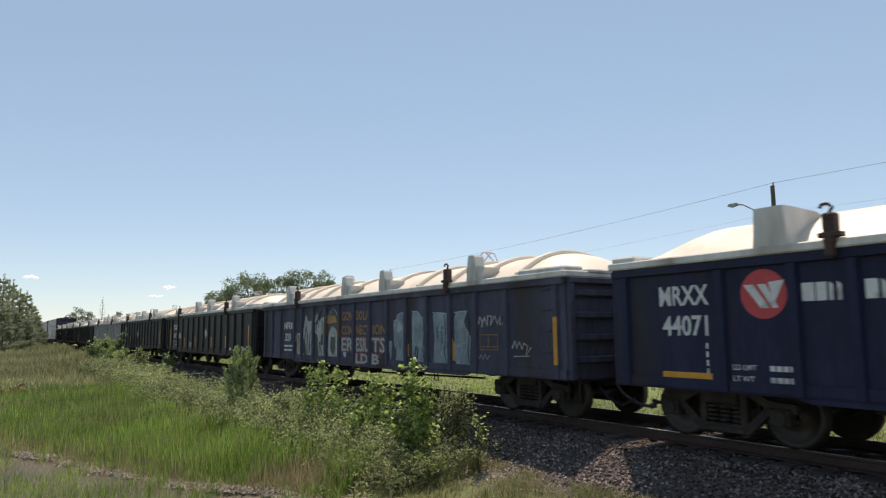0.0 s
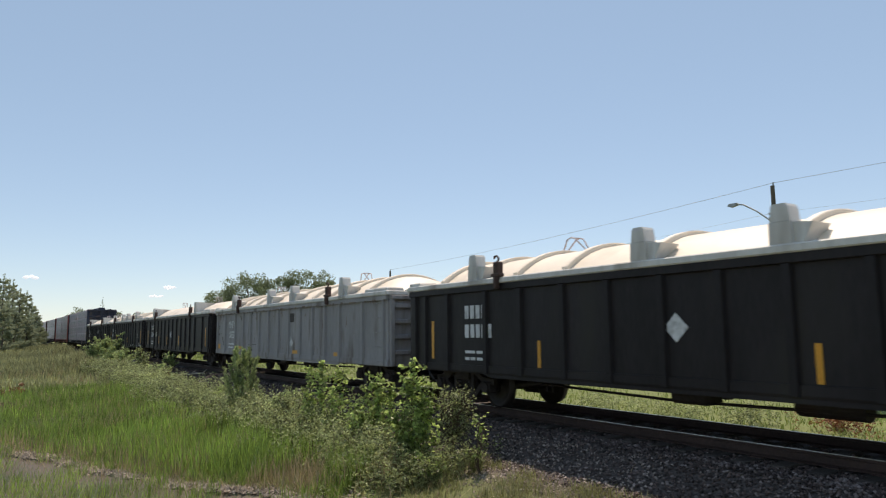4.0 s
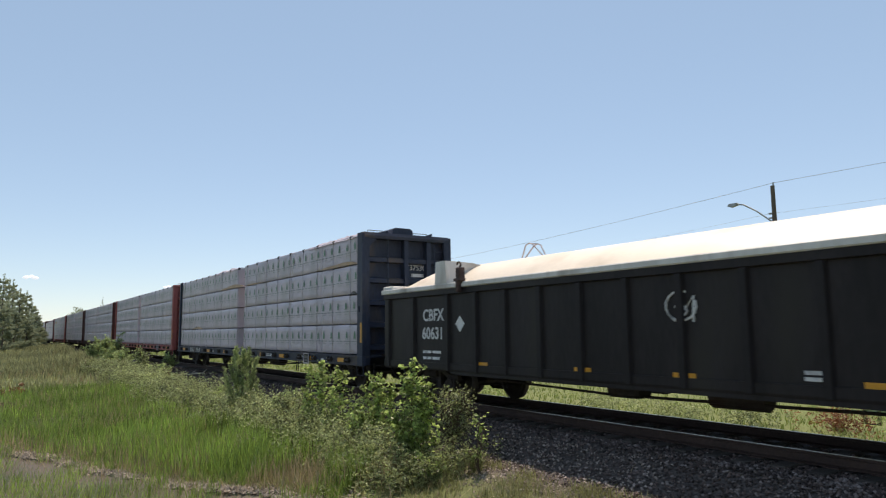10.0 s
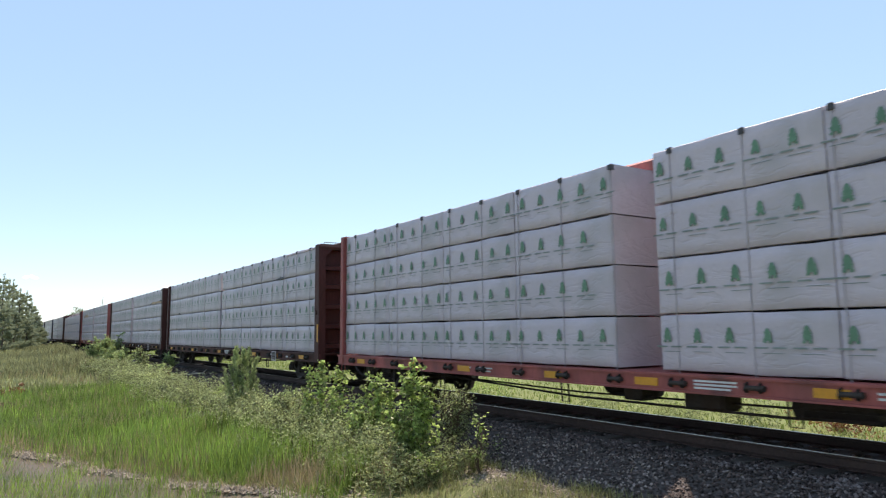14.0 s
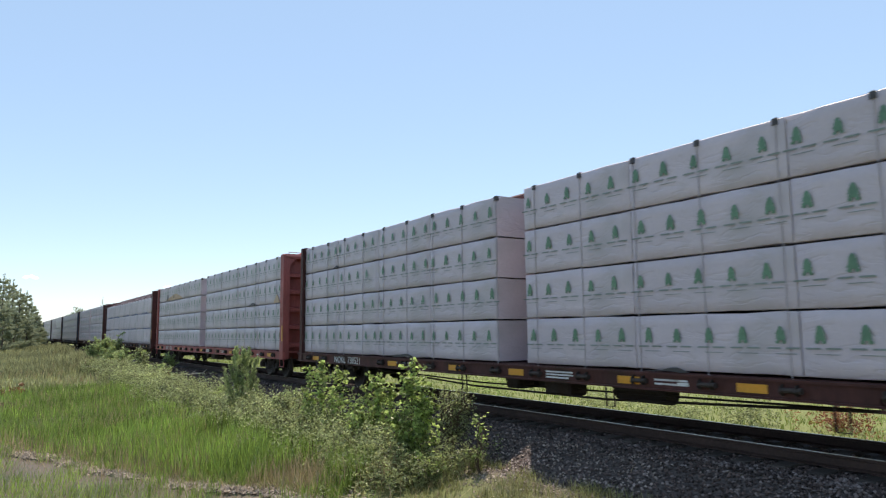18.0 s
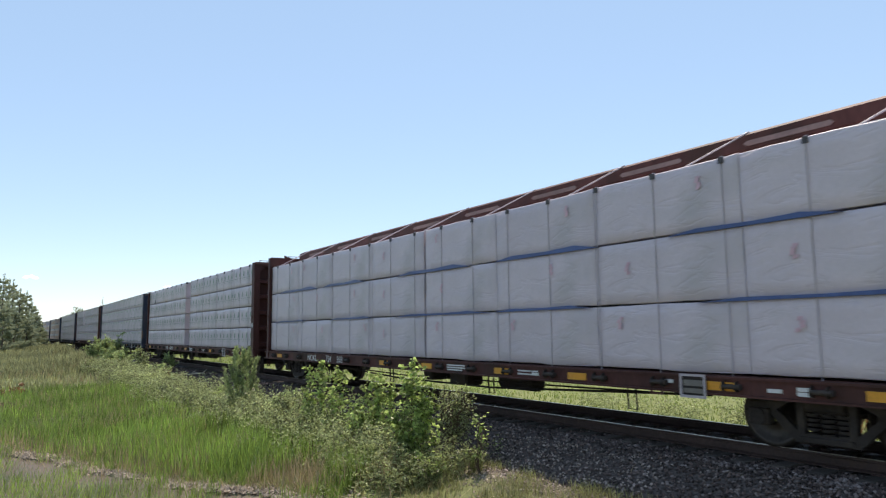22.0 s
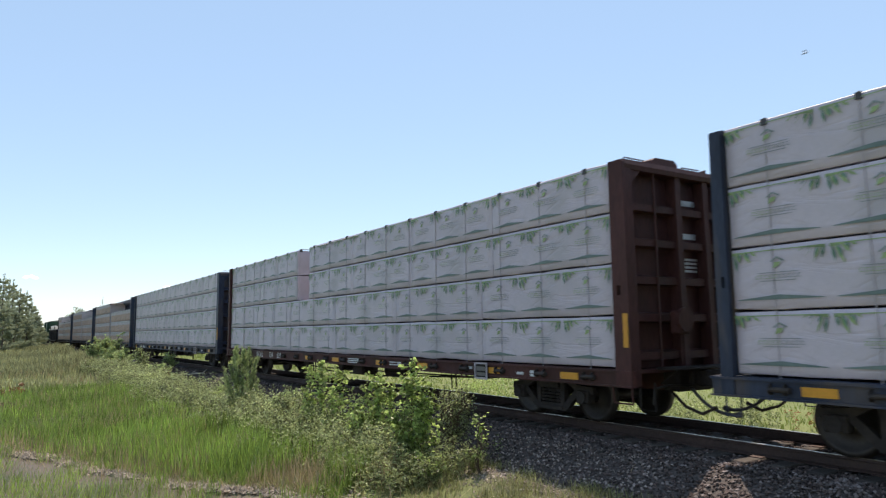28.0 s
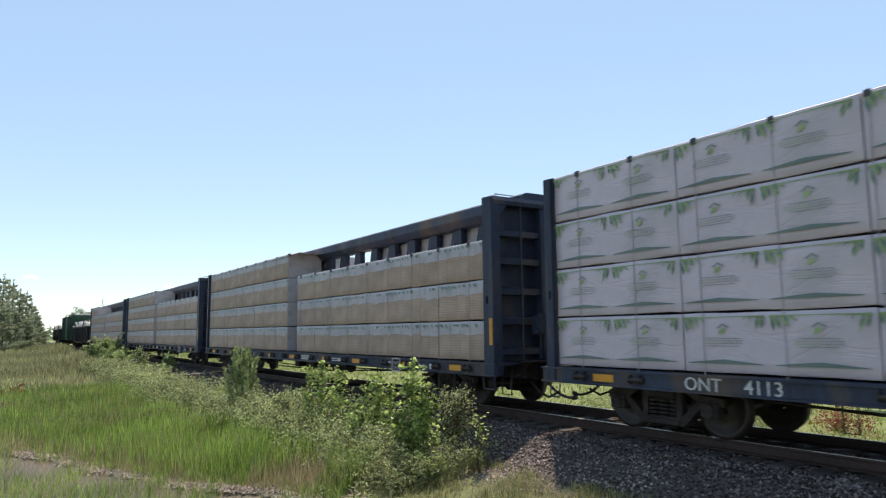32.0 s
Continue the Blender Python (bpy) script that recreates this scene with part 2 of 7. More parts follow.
def wheelset_mesh(bm):
    for s in (-1, 1):
        prof = [(0.0, 0.10), (0.03, 0.14), (0.05, 0.33), (0.0, 0.37), (-0.01, WHEEL_R), (0.10, WHEEL_R), (0.12, WHEEL_R + 0.03), (0.135, WHEEL_R + 0.02), (0.135, 0.37), (0.09, 0.33), (0.08, 0.14), (0.12, 0.10)]
        rings = []
        for w, r in prof:
            y = s * (0.82 - w)
            rings.append([bm.verts.new((r * math.cos(a), y, r * math.sin(a))) for a in np.linspace(0, math.tau, 28, endpoint=False)])
        for i in range(len(rings) - 1):
            for k in range(28):
                j = (k + 1) % 28
                q = (rings[i][k], rings[i][j], rings[i + 1][j], rings[i + 1][k])
                bm.faces.new(q if s < 0 else q[::-1])
        rod(bm, (0, s * 0.70, 0), (0, s * 1.12, 0), 0.085, 12)
        for k in range(3):
            a = k * math.tau / 3
            rod(bm, (0.05 * math.cos(a), s * 1.10, 0.05 * math.sin(a)), (0.05 * math.cos(a), s * 1.14, 0.05 * math.sin(a)), 0.018, 6)
    rod(bm, (0, -0.75, 0), (0, 0.75, 0), 0.085, 12)


def sideframe_mesh(bm):
    prism(bm, [(-1.12, 0.50), (-1.10, 0.62), (-0.72, 0.65), (-0.45, 0.80), (0.45, 0.80), (0.72, 0.65), (1.10, 0.62), (1.12, 0.50), (0.70, 0.53), (0.42, 0.68), (-0.42, 0.68), (-0.70, 0.53)], -0.10, 0.0, "y")
    prism(bm, [(-0.42, 0.15), (0.42, 0.15), (0.40, 0.27), (-0.40, 0.27)], -0.10, 0.0, "y")
    for s in (-1, 1):
        box(bm, s * AXLE - 0.15, s * AXLE + 0.15, -0.16, 0.03, 0.33, 0.56, 0.02)
        rod(bm, (s * AXLE, -0.19, 0.44), (s * AXLE, -0.10, 0.44), 0.11, 12)
        prism(bm, [(s * 0.36, 0.16), (s * 0.46, 0.20), (s * 0.78, 0.52), (s * 0.66, 0.55), (s * 0.36, 0.28)], -0.10, 0.0, "y")
        box(bm, s * 0.33 - 0.05, s * 0.33 + 0.05, -0.10, 0.0, 0.22, 0.72)
    box(bm, -0.34, 0.34, -0.13, 0.0, 0.16, 0.24, 0.01)
    box(bm, -0.30, 0.30, 0.09, 0.13, 0.20, 0.70)
    box(bm, -0.26, 0.26, -0.15, 0.05, 0.56, 0.76, 0.02)
    for k in (-0.2, 0, 0.2):
        for i in range(5):
            rod(bm, (k, -0.02, 0.25 + i * 0.062), (k, -0.02, 0.285 + i * 0.062), 0.085, 10)


def bolster_mesh(bm):
    box(bm, -0.22, 0.22, -1.05, 1.05, 0.50, 0.72, 0.03)
    rod(bm, (0, 0, 0.6), (0, 0, 0.84), 0.2, 14)
    for s in (-1, 1):
        box(bm, s * 0.40 - 0.05, s * 0.40 + 0.05, -0.85, 0.85, 0.36, 0.46, 0.01)
        for y in (-0.75, 0.75):
            box(bm, s * 0.43 - 0.03, s * 0.43 + 0.03, y - 0.14, y + 0.14, 0.30, 0.58, 0.01)


AXLES = {-1: [], 1: []}


def truck(car, x):
    tr = part("truck", shape("truck", bolster_mesh), M["steel"], car, "", pose(x, 0, 0))
    for s in (-1, 1):
        part("side_frame", shape("side_frame", sideframe_mesh), M["frame"], tr, "", pose(0, s * 1.0, 0, 0, 0, 0 if s < 0 else 180))
        w = part("wheelset", shape("wheelset", wheelset_mesh), M["rim"], tr, "steel wheels on an axle", pose(s * AXLE, 0, WHEEL_R), True)
        AXLES[s].append(w)


def coupler_mesh(bm):
    box(bm, -0.75, 0.05, -0.13, 0.13, 0.70, 0.96, 0.02)
    box(bm, -0.75, -0.42, -0.46, 0.46, 0.60, 1.0, 0.03)
    prism(bm, [(0.0, -0.16), (0.20, -0.20), (0.33, -0.12), (0.30, 0.02), (0.18, 0.03), (0.22, 0.15), (0.08, 0.19), (0.0, 0.13)], 0.68, 0.98, "z")
    box(bm, -0.42, -0.30, -0.22, 0.22, 0.64, 1.02, 0.02)


def lever_mesh(bm):
    tube(bm, [(-0.30, -0.22, 0.70), (-0.28, -0.9, 0.74), (-0.28, -1.22, 0.70), (-0.28, -1.27, 0.46)], 0.018)


def pipe_mesh(bm):
    tube(bm, [(-0.5, -0.55, 0.62), (-0.2, -0.60, 0.40), (0.1, -0.58, 0.30), (0.32, -0.50, 0.42)], 0.026, 6)


def stirrup_mesh(bm):
    tube(bm, [(-0.55, -1.25, 0.80), (-0.55, -1.25, 0.36), (-0.25, -1.25, 0.36), (-0.25, -1.25, 0.80)], 0.016)


def hose_mesh(bm):
    pts = [(-0.25 + 0.75 * a, -0.34 - 0.04 * math.sin(a * 5), 0.66 - 0.36 * math.sin(min(a, 0.92) * math.pi * 0.56)) for a in np.linspace(0, 1, 9)]
    tube(bm, pts, 0.028, 7)
    rod(bm, pts[-1], (pts[-1][0] + 0.1, pts[-1][1], pts[-1][2] + 0.02), 0.045, 8)


def couplers(car, half):
    for s in (-1, 1):
        at = pose(s * half, 0, 0, 0, 0, 0 if s > 0 else 180)
        part("coupler", shape("coupler", coupler_mesh), M["steel"], car, "", at)
        part("uncoupling_lever", shape("uncoupling_lever", lever_mesh), M["steel"], car, "", at)
        part("brake_pipe", shape("brake_pipe", pipe_mesh), M["steel"], car, "", at)
        part("stirrup_step", shape("stirrup_step", stirrup_mesh), M["steel"], car, "", at)
        part("air_hose", shape("air_hose", hose_mesh), M["guard"], car, "sagging black rubber air hose", at)


def rung_mesh(bm):
    tube(bm, [(-0.2, 0, 0), (-0.2, -0.07, 0), (0.2, -0.07, 0), (0.2, 0, 0)], 0.012, 6)


# ---- covered gondolas ----
HALF, SIDE, LOW, RIM = 8.18, 1.5, 0.76, 2.60
GONDOLAS = []


def gon_side(bm):
    box(bm, -HALF, HALF, -0.03, 0.03, LOW + 0.1, RIM - 0.1)


def gon_sill(bm):
    prism(bm, [(-0.05, LOW), (0.02, LOW), (0.06, LOW + 0.05), (0.06, LOW + 0.17), (-0.06, LOW + 0.17), (-0.06, LOW + 0.04)], -HALF, HALF, "x")
    prism(bm, [(-5.35, LOW + 0.02), (5.35, LOW + 0.02), (5.0, LOW - 0.065), (-5.0, LOW - 0.065)], -0.045, -0.01, "y")


def gon_chord(bm):
    box(bm, -HALF, HALF, -0.10, 0.05, RIM - 0.14, RIM, 0.012)


def gon_rib(bm):
    prism(bm, [(-0.08, 0), (-0.055, -0.065), (0.055, -0.065), (0.08, 0)], LOW + 0.02, RIM - 0.14, "z")


def gon_end(bm):
    box(bm, -0.04, 0.0, -SIDE + 0.03, SIDE - 0.03, LOW, RIM)


def end_rib(bm):
    box(bm, -0.01, 0.09, -SIDE + 0.12, SIDE - 0.12, 0, 0.12, 0.02)


def end_post(bm):
    box(bm, -0.05, 0.10, -0.06, 0.06, LOW, RIM - 0.12, 0.015)


def end_cap(bm):
    box(bm, -0.05, 0.12, -SIDE, SIDE, RIM - 0.12, RIM - 0.012, 0.012)


def gon_floor(bm):
    box(bm, -HALF + 0.03, HALF - 0.03, -SIDE + 0.04, SIDE - 0.04, LOW + 0.12, LOW + 0.2)
    box(bm, -HALF + 0.1, HALF - 0.1, -0.28, 0.28, 0.62, LOW + 0.14)
    for k in range(12):
        x = -7.2 + k * 1.309
        if abs(abs(x) - 6.6) > 1.2:
            prism(bm, [(-SIDE + 0.05, LOW + 0.12), (SIDE - 0.05, LOW + 0.12), (0.5, 0.62), (-0.5, 0.62)], x - 0.04, x + 0.04, "x")


def gon_gear(bm):
    tube(bm, [(-4.6, -0.9, 0.60), (-1.0, -0.95, 0.52), (0.6, -0.95, 0.54), (4.8, -0.85, 0.60)], 0.025)
    box(bm, -0.9, -0.2, -1.15, -0.75, 0.50, 0.78, 0.05)
    rod(bm, (1.0, -0.8, 0.62), (1.9, -0.8, 0.62), 0.17, 12)
    rod(bm, (-2.1, 0.7, 0.60), (-1.1, 0.7, 0.60), 0.19, 12)
    for x in (-3.6, 3.4):
        tube(bm, [(x, -1.3, 0.80), (x, -1.28, 0.50), (x + 0.16, -1.28, 0.50), (x + 0.16, -1.3, 0.80)], 0.015)


def arc(y, peak):
    """Height of the hood above its foot across the car: part of a circle."""
    r = (1.4 ** 2 + peak * peak) / (2 * peak)
    return peak - r + math.sqrt(max(0.0, r * r - y * y))


def hood_mesh(peak, n=22):
    def build(bm):
        rows = []
        for d, k in ((0.22, 0.02), (0.40, 0.28), (0.65, 0.60), (0.95, 0.86), (1.2, 0.97), (1.4, 1.0)):
            rows.append((-HALF + d, k))
        rows = rows + [(-x, k) for x, k in rows[::-1]]
        rows = [[bm.verts.new((x, y, RIM + 0.10 + arc(y, peak * k))) for y in np.linspace(-1.4, 1.4, n)] for x, k in rows]
        for a, b in zip(rows, rows[1:]):
            for i in range(n - 1):
                bm.faces.new((a[i], a[i + 1], b[i + 1], b[i])).smooth = True
    return build


def hood_rib(peak, n=22):
    """A flat hoop that stands a hand's width proud of the hood."""
    def build(bm):
        ys = np.linspace(-1.45, 1.45, n)
        rows = []
        for x, up in ((-0.07, -0.05), (-0.065, 0.06), (-0.05, 0.075), (0.05, 0.075), (0.065, 0.06), (0.07, -0.05)):
            rows.append([bm.verts.new((x, y, RIM + 0.10 + arc(y * 0.96, peak) + up)) for y in ys])
        for a, b in zip(rows, rows[1:]):
            for i in range(n - 1):
                bm.faces.new((a[i], a[i + 1], b[i + 1], b[i]))
        bm.faces.new([r[0] for r in rows]), bm.faces.new([r[-1] for r in rows][::-1])
    return build


def hood_flange(bm):
    box(bm, -HALF - 0.06, HALF + 0.06, -SIDE - 0.13, SIDE + 0.13, RIM - 0.01, RIM + 0.11, 0.02)
    for s in (-1, 1):
        ln = 0.62 if s > 0 else 0.24
        box(bm, s * (HALF - ln) - ln, s * (HALF - ln) + ln, -SIDE - 0.10, -SIDE + 0.45, RIM + 0.05, RIM + 0.20, 0.03)
        box(bm, s * (HALF - 0.02) - 0.08, s * (HALF - 0.02) + 0.08, -SIDE + 0.5, SIDE + 0.13, RIM + 0.05, RIM + 0.15, 0.02)


def small_post(bm):
    prism(bm, [(-0.20, 0), (0.20, 0), (0.185, 0.30), (-0.185, 0.30)], -0.17, 0.10, "y")
    prism(bm, [(-0.175, 0.305), (0.175, 0.305), (0.145, 0.50), (0.11, 0.54), (-0.11, 0.54), (-0.145, 0.50)], -0.16, 0.09, "y")
    prism(bm, [(0.06, 0), (0.06, 0.24), (0.5, 0.20), (0.5, 0.0)], -0.12, 0.12, "x")
    prism(bm, [(0.16, 0), (0.34, 0), (0.52, 0.26), (0.16, 0.29)], -0.12, 0.30, "y")


def large_post(bm):
    prism(bm, [(-0.24, 0), (0.24, 0), (0.20, 0.52), (-0.20, 0.52)], -0.17, 0.10, "y")
    prism(bm, [(0.10, 0), (0.10, 0.52), (0.6, 0.50), (1.2, 0.40), (1.2, 0)], -0.20, 0.20, "x")


def clamp_mesh(bm):
    box(bm, -0.075, 0.075, -0.14, 0.02, -0.02, 0.36, 0.02)
    box(bm, -0.13, 0.15, -0.16, -0.02, 0.06, 0.12, 0.01)
    box(bm, -0.05, 0.05, -0.17, -0.05, -0.18, 0.1, 0.02)
    tube(bm, [(-0.02, -0.06, 0.34), (0.03, -0.06, 0.43), (-0.03, -0.06, 0.48), (-0.10, -0.06, 0.475), (-0.12, -0.06, 0.43)], 0.022)


def lift_loop(bm):
    for s in (-0.12, 0.12):
        tube(bm, [(-0.36, s * 0.3, 0), (-0.10, s, 0.30), (0.02, s, 0.33), (0.12, s, 0.30), (0.40, s * 0.3, 0)], 0.016)
    rod(bm, (0, -0.12, 0.33), (0, 0.12, 0.33), 0.016, 6)


PANELS = {
    "a": [-7.95, -6.22, -5.16, -4.42, -3.4, -2.35, -1.3, -0.25, 0.8, 1.85, 2.9, 3.95, 5.0, 6.22, 7.95],
    "b": [-7.95, -7.2, -6.32, -5.02, -4.34, -3.36, -2.38, -1.40, -0.42, 0.56, 1.54, 2.52, 3.50, 4.48, 5.46, 6.5, 7.95],
    "c": [-7.95, -7.5, -6.56, -5.14, -4.02, -2.82, -1.74, -0.64, 0.38, 1.38, 2.4, 3.42, 4.5, 5.55, 6.6, 7.95],
    "d": [-7.95, -6.72, -5.22, -4.15, -3.15, -2.1, -1.05, 0.0, 1.05, 2.1, 3.15, 4.15, 5.22, 6.72, 7.95],
}


def gondola(i, x0, paint, style, label, ribs="d"):
    car = thing("gondola_car", label, "train car", "freight cars of the train", pose(x0, 0, 0))
    m = M[paint]
    for s in (-1, 1):
        turn = pose(0, s * SIDE, 0, 0, 0, 0 if s < 0 else 180)
        part("side_wall", shape("gon_side", gon_side), m, car, "", turn)
        part("side_sill", shape("gon_sill", gon_sill), m, car, "", turn)
        part("top_chord", shape("gon_chord", gon_chord), m, car, "", turn)
        for x in PANELS[ribs]:
            part("rib", shape("gon_rib", gon_rib), m, car, "", turn @ pose(x, -0.03, 0))
        ew = part("end_wall", shape("gon_end", gon_end), m, car, "", pose(s * HALF, 0, 0, 0, 0, 0 if s > 0 else 180))
        for z in (1.05, 1.45, 1.85, 2.25):
            part("end_rib", shape("end_rib", end_rib), m, ew, "", pose(0, 0, z))
        for y in (-1.44, 1.44):
            part("end_post", shape("end_post", end_post), m, ew, "", pose(0, y, 0))
        part("end_cap", shape("end_cap", end_cap), m, ew)
        for z in (0.90, 1.28, 1.66, 2.04, 2.42):
            part("ladder_rung", shape("ladder_rung", rung_mesh), m, car, "", turn @ pose(s * -7.68, -0.02, z - 0.03) @ Matrix.Diagonal((0.62, 0.62, 1, 1)))
    part("floor", shape("gon_floor", gon_floor), M["steel"], car)
    part("brake_gear", shape("gon_gear", gon_gear), M["steel"], car)
    peak = 0.52 if style != "smooth" else 0.555
    hood = part("cover", shape(("cover", peak), hood_mesh(peak)), M["cover"], car, "white arched fibreglass cover")
    part("cover_flange", shape("cover_flange", hood_flange), M["flange"], hood)
    if style != "smooth":
        for x in (-6.9, -5.6, -4.25, -2.85, -1.0, 1.4, 2.9, 4.25, 5.5, 6.75):
            part("cover_rib", shape(("cover_rib", peak), hood_rib(peak)), M["cover"], hood, "", pose(x, 0, 0))
    posts = (-5.5, -1.0, 1.35, 5.4) if style == "ribbed" else (-5.4, 5.4)
    for x in posts:
        big = style == "smooth"
        part("cover_post", shape("large_post" if big else "small_post", large_post if big else small_post), M["flange"], hood, "", pose(x, -SIDE + 0.06, RIM + 0.10) @ Matrix.Diagonal((1 if big else 0.8, 1, 0.5 if i == 2 and x < -5 else 1, 1)))
        if big:
            part("cover_post", shape("large_post", large_post), M["flange"], hood, "", pose(x, SIDE - 0.06, RIM + 0.10, 0, 0, 180))
        else:
            part("cover_post", shape("small_post", small_post), M["flange"], hood, "", pose(x, SIDE - 0.06, RIM + 0.10, 0, 0, 180))
    for x in (-4.6, 4.5):
        part("clamp", shape("clamp", clamp_mesh), M["rust"], hood, "rusty hooked cover clamp", pose(x, -SIDE - 0.05, RIM + 0.06))
    for x in (-4.05, 3.85):
        part("lifting_loop", shape("lifting_loop", lift_loop), M["strap"], hood, "", pose(x, 0, RIM + 0.09 + peak))
    truck(car, -6.6)
    truck(car, 6.6)
    couplers(car, HALF + 0.27)
    GONDOLAS.append(car)
    return car


# ---- centre-beam lumber cars ----
LOAD = 11.125
HOLDER = 7.22
DECK, TIER = 1.0, 0.858
CENTERBEAMS = []


def bulkhead_post(bm):
    top = DECK + 3.45
    for out in ([(0.02, 0.72), (0.36, 0.72), (0.35, 2.20), (0.02, 2.20)], [(0.02, 2.20), (0.11, 2.20), (0.11, 2.36), (0.02, 2.36)],
                [(0.19, 2.20), (0.35, 2.20), (0.35, 2.36), (0.19, 2.36)], [(0.02, 2.36), (0.35, 2.36), (0.32, top - 0.03), (0.30, top), (0.02, top)]):
        prism(bm, out, -0.035, 0.035, "y")
    prism(bm, [(0.24, 0.73), (0.355, 0.73), (0.345, 2.2), (0.312, DECK + 3.40), (0.22, DECK + 3.40)], 0.03, 0.20, "y")


def bulkhead_panel(bm):
    box(bm, 0.02, 0.06, -1.42, 1.42, DECK, DECK + 3.42)


def cross_rib(bm):
    prism(bm, [(0.05, 0), (0.22, 0.02), (0.22, 0.14), (0.05, 0.18)], -1.36, 1.36, "y")


def head_beam(bm):
    prism(bm, [(0.06, DECK + 3.30), (0.31, DECK + 3.30), (0.33, DECK + 3.38), (0.29, DECK + 3.47), (0.02, DECK + 3.47), (0.02, DECK + 3.43), (0.06, DECK + 3.43)], -1.42, 1.42, "y")


def gusset(bm):
    prism(bm, [(0, 0), (0.36, 0), (0, -0.36)], 0.25, 0.29, "x")


def bulkhead_stiffener(bm):
    prism(bm, [(0.05, DECK), (0.30, DECK), (0.26, DECK + 3.3), (0.05, DECK + 3.3)], -0.07, 0.07, "y")


def bulkhead_rail(bm):
    rod(bm, (0.25, 0, DECK), (0.23, 0, DECK + 3.3), 0.02, 6)


def top_bracket(bm):
    prism(bm, [(-0.16, 0), (0.16, 0), (0.16, 0.10)], -0.03, 0.03, "x")
    tube(bm, [(0.0, -0.5, 0.0), (0.0, -0.5, 0.07), (0.0, 0.0, 0.07)], 0.012)


def beam_deck(bm):
    box(bm, -LOAD - 0.36, LOAD + 0.36, -1.40, 1.40, DECK - 0.07, DECK - 0.01)
    box(bm, -LOAD - 0.3, LOAD + 0.3, -0.30, 0.30, 0.60, DECK - 0.05)
    for k in range(17):
        x = -LOAD + 0.6 + k * (2 * LOAD - 1.2) / 16
        if abs(abs(x) - 9.1) > 1.2:
            prism(bm, [(-1.40, DECK - 0.06), (1.40, DECK - 0.06), (1.35, 0.80), (0.4, 0.62), (-0.4, 0.62), (-1.35, 0.80)], x - 0.05, x + 0.05, "x")


def beam_sill(bm):
    box(bm, -LOAD - 0.37, LOAD + 0.37, -0.05, 0.03, DECK - 0.27, DECK - 0.02, 0.01)
    box(bm, -LOAD - 0.37, LOAD + 0.37, -0.09, 0.03, DECK - 0.055, DECK - 0.022)
    box(bm, -LOAD - 0.37, LOAD + 0.37, -0.09, 0.03, DECK - 0.29, DECK - 0.262)


def winch_mesh(bm):
    for x in (-0.15, 0.13):
        prism(bm, [(0.0, -0.09), (0.0, 0.09), (-0.07, 0.06), (-0.10, -0.03), (-0.06, -0.08)], x, x + 0.025, "x")
    rod(bm, (-0.15, -0.05, -0.005), (0.22, -0.05, -0.005), 0.04, 8)
    rod(bm, (0.20, -0.05, -0.005), (0.245, -0.05, -0.005), 0.05, 8)


def beam_top(bm):
    prism(bm, [(-0.16, DECK + 3.26), (0.16, DECK + 3.26), (0.34, DECK + 3.42), (0.34, DECK + 3.64), (0.24, DECK + 3.70), (-0.24, DECK + 3.70), (-0.34, DECK + 3.64), (-0.34, DECK + 3.42)], -LOAD, LOAD, "x")


def beam_column(bm):
    box(bm, -0.13, 0.13, -0.09, 0.09, DECK, DECK + 3.3, 0.015)


def beam_brace(bm):
    prism(bm, [(-0.10, DECK), (0.10, DECK), (0.98, DECK + 3.3), (0.78, DECK + 3.3)], -0.06, 0.06, "y")


def end_platform(bm):
    box(bm, 0.34, 0.72, -0.9, 0.9, DECK - 0.02, DECK + 0.02, 0.006)
    for y in (-0.8, 0.0, 0.8):
        rod(bm, (0.36, y, DECK - 0.25), (0.68, y, DECK - 0.03), 0.018, 5)


def end_ladder(bm):
    for z in np.arange(1.35, 4.2, 0.38):
        rod(bm, (0.32, -0.2, z), (0.32, 0.2, z), 0.012, 5)
    for y in (-0.2, 0.2):
        rod(bm, (0.32, y, 1.2), (0.32, y, 4.2), 0.014, 5)


def brake_box(bm):
    box(bm, 0.30, 0.48, -0.16, 0.16, 1.55, 1.95, 0.03)
    rod(bm, (0.46, 0, 1.80), (0.53, 0, 1.80), 0.20, 16)
    rod(bm, (0.36, 0.05, 1.05), (0.36, 0.05, 1.56), 0.02, 6)


def sill_step(bm):
    tube(bm, [(-0.2, 0, 0.0), (-0.2, 0.02, -0.28), (0.2, 0.02, -0.28), (0.2, 0, 0.0)], 0.018, 6)


def beam_gear(bm):
    tube(bm, [(-7.4, -1.0, 0.64), (-2.0, -1.05, 0.44), (2.0, -1.05, 0.44), (7.4, -1.0, 0.66)], 0.022)
    tube(bm, [(-7.0, -0.9, 0.60), (-2.0, -0.85, 0.50), (7.0, -0.9, 0.62)], 0.018)
    box(bm, 0.4, 1.1, -1.1, -0.6, 0.42, 0.74, 0.05)
    rod(bm, (2.0, -0.7, 0.58), (3.1, -0.7, 0.58), 0.18, 12)
    rod(bm, (-2.6, 0.5, 0.56), (-1.4, 0.5, 0.56), 0.2, 12)
    box(bm, -0.9, -0.5, -1.0, -0.55, 0.46, 0.72, 0.03)
    for x in (-6.2, -2.1, 2.2, 6.0):
        tube(bm, [(x, -1.3, 0.80), (x, -1.28, 0.36), (x + 0.18, -1.28, 0.36), (x + 0.18, -1.3, 0.80)], 0.016)


def sill_strip(bm):
    box(bm, 0, 0.45, -1.482, -1.473, DECK - 0.22, DECK - 0.10)


def data_plate(bm):
    box(bm, 0, 0.2, -1.482, -1.474, 0, 0.05)


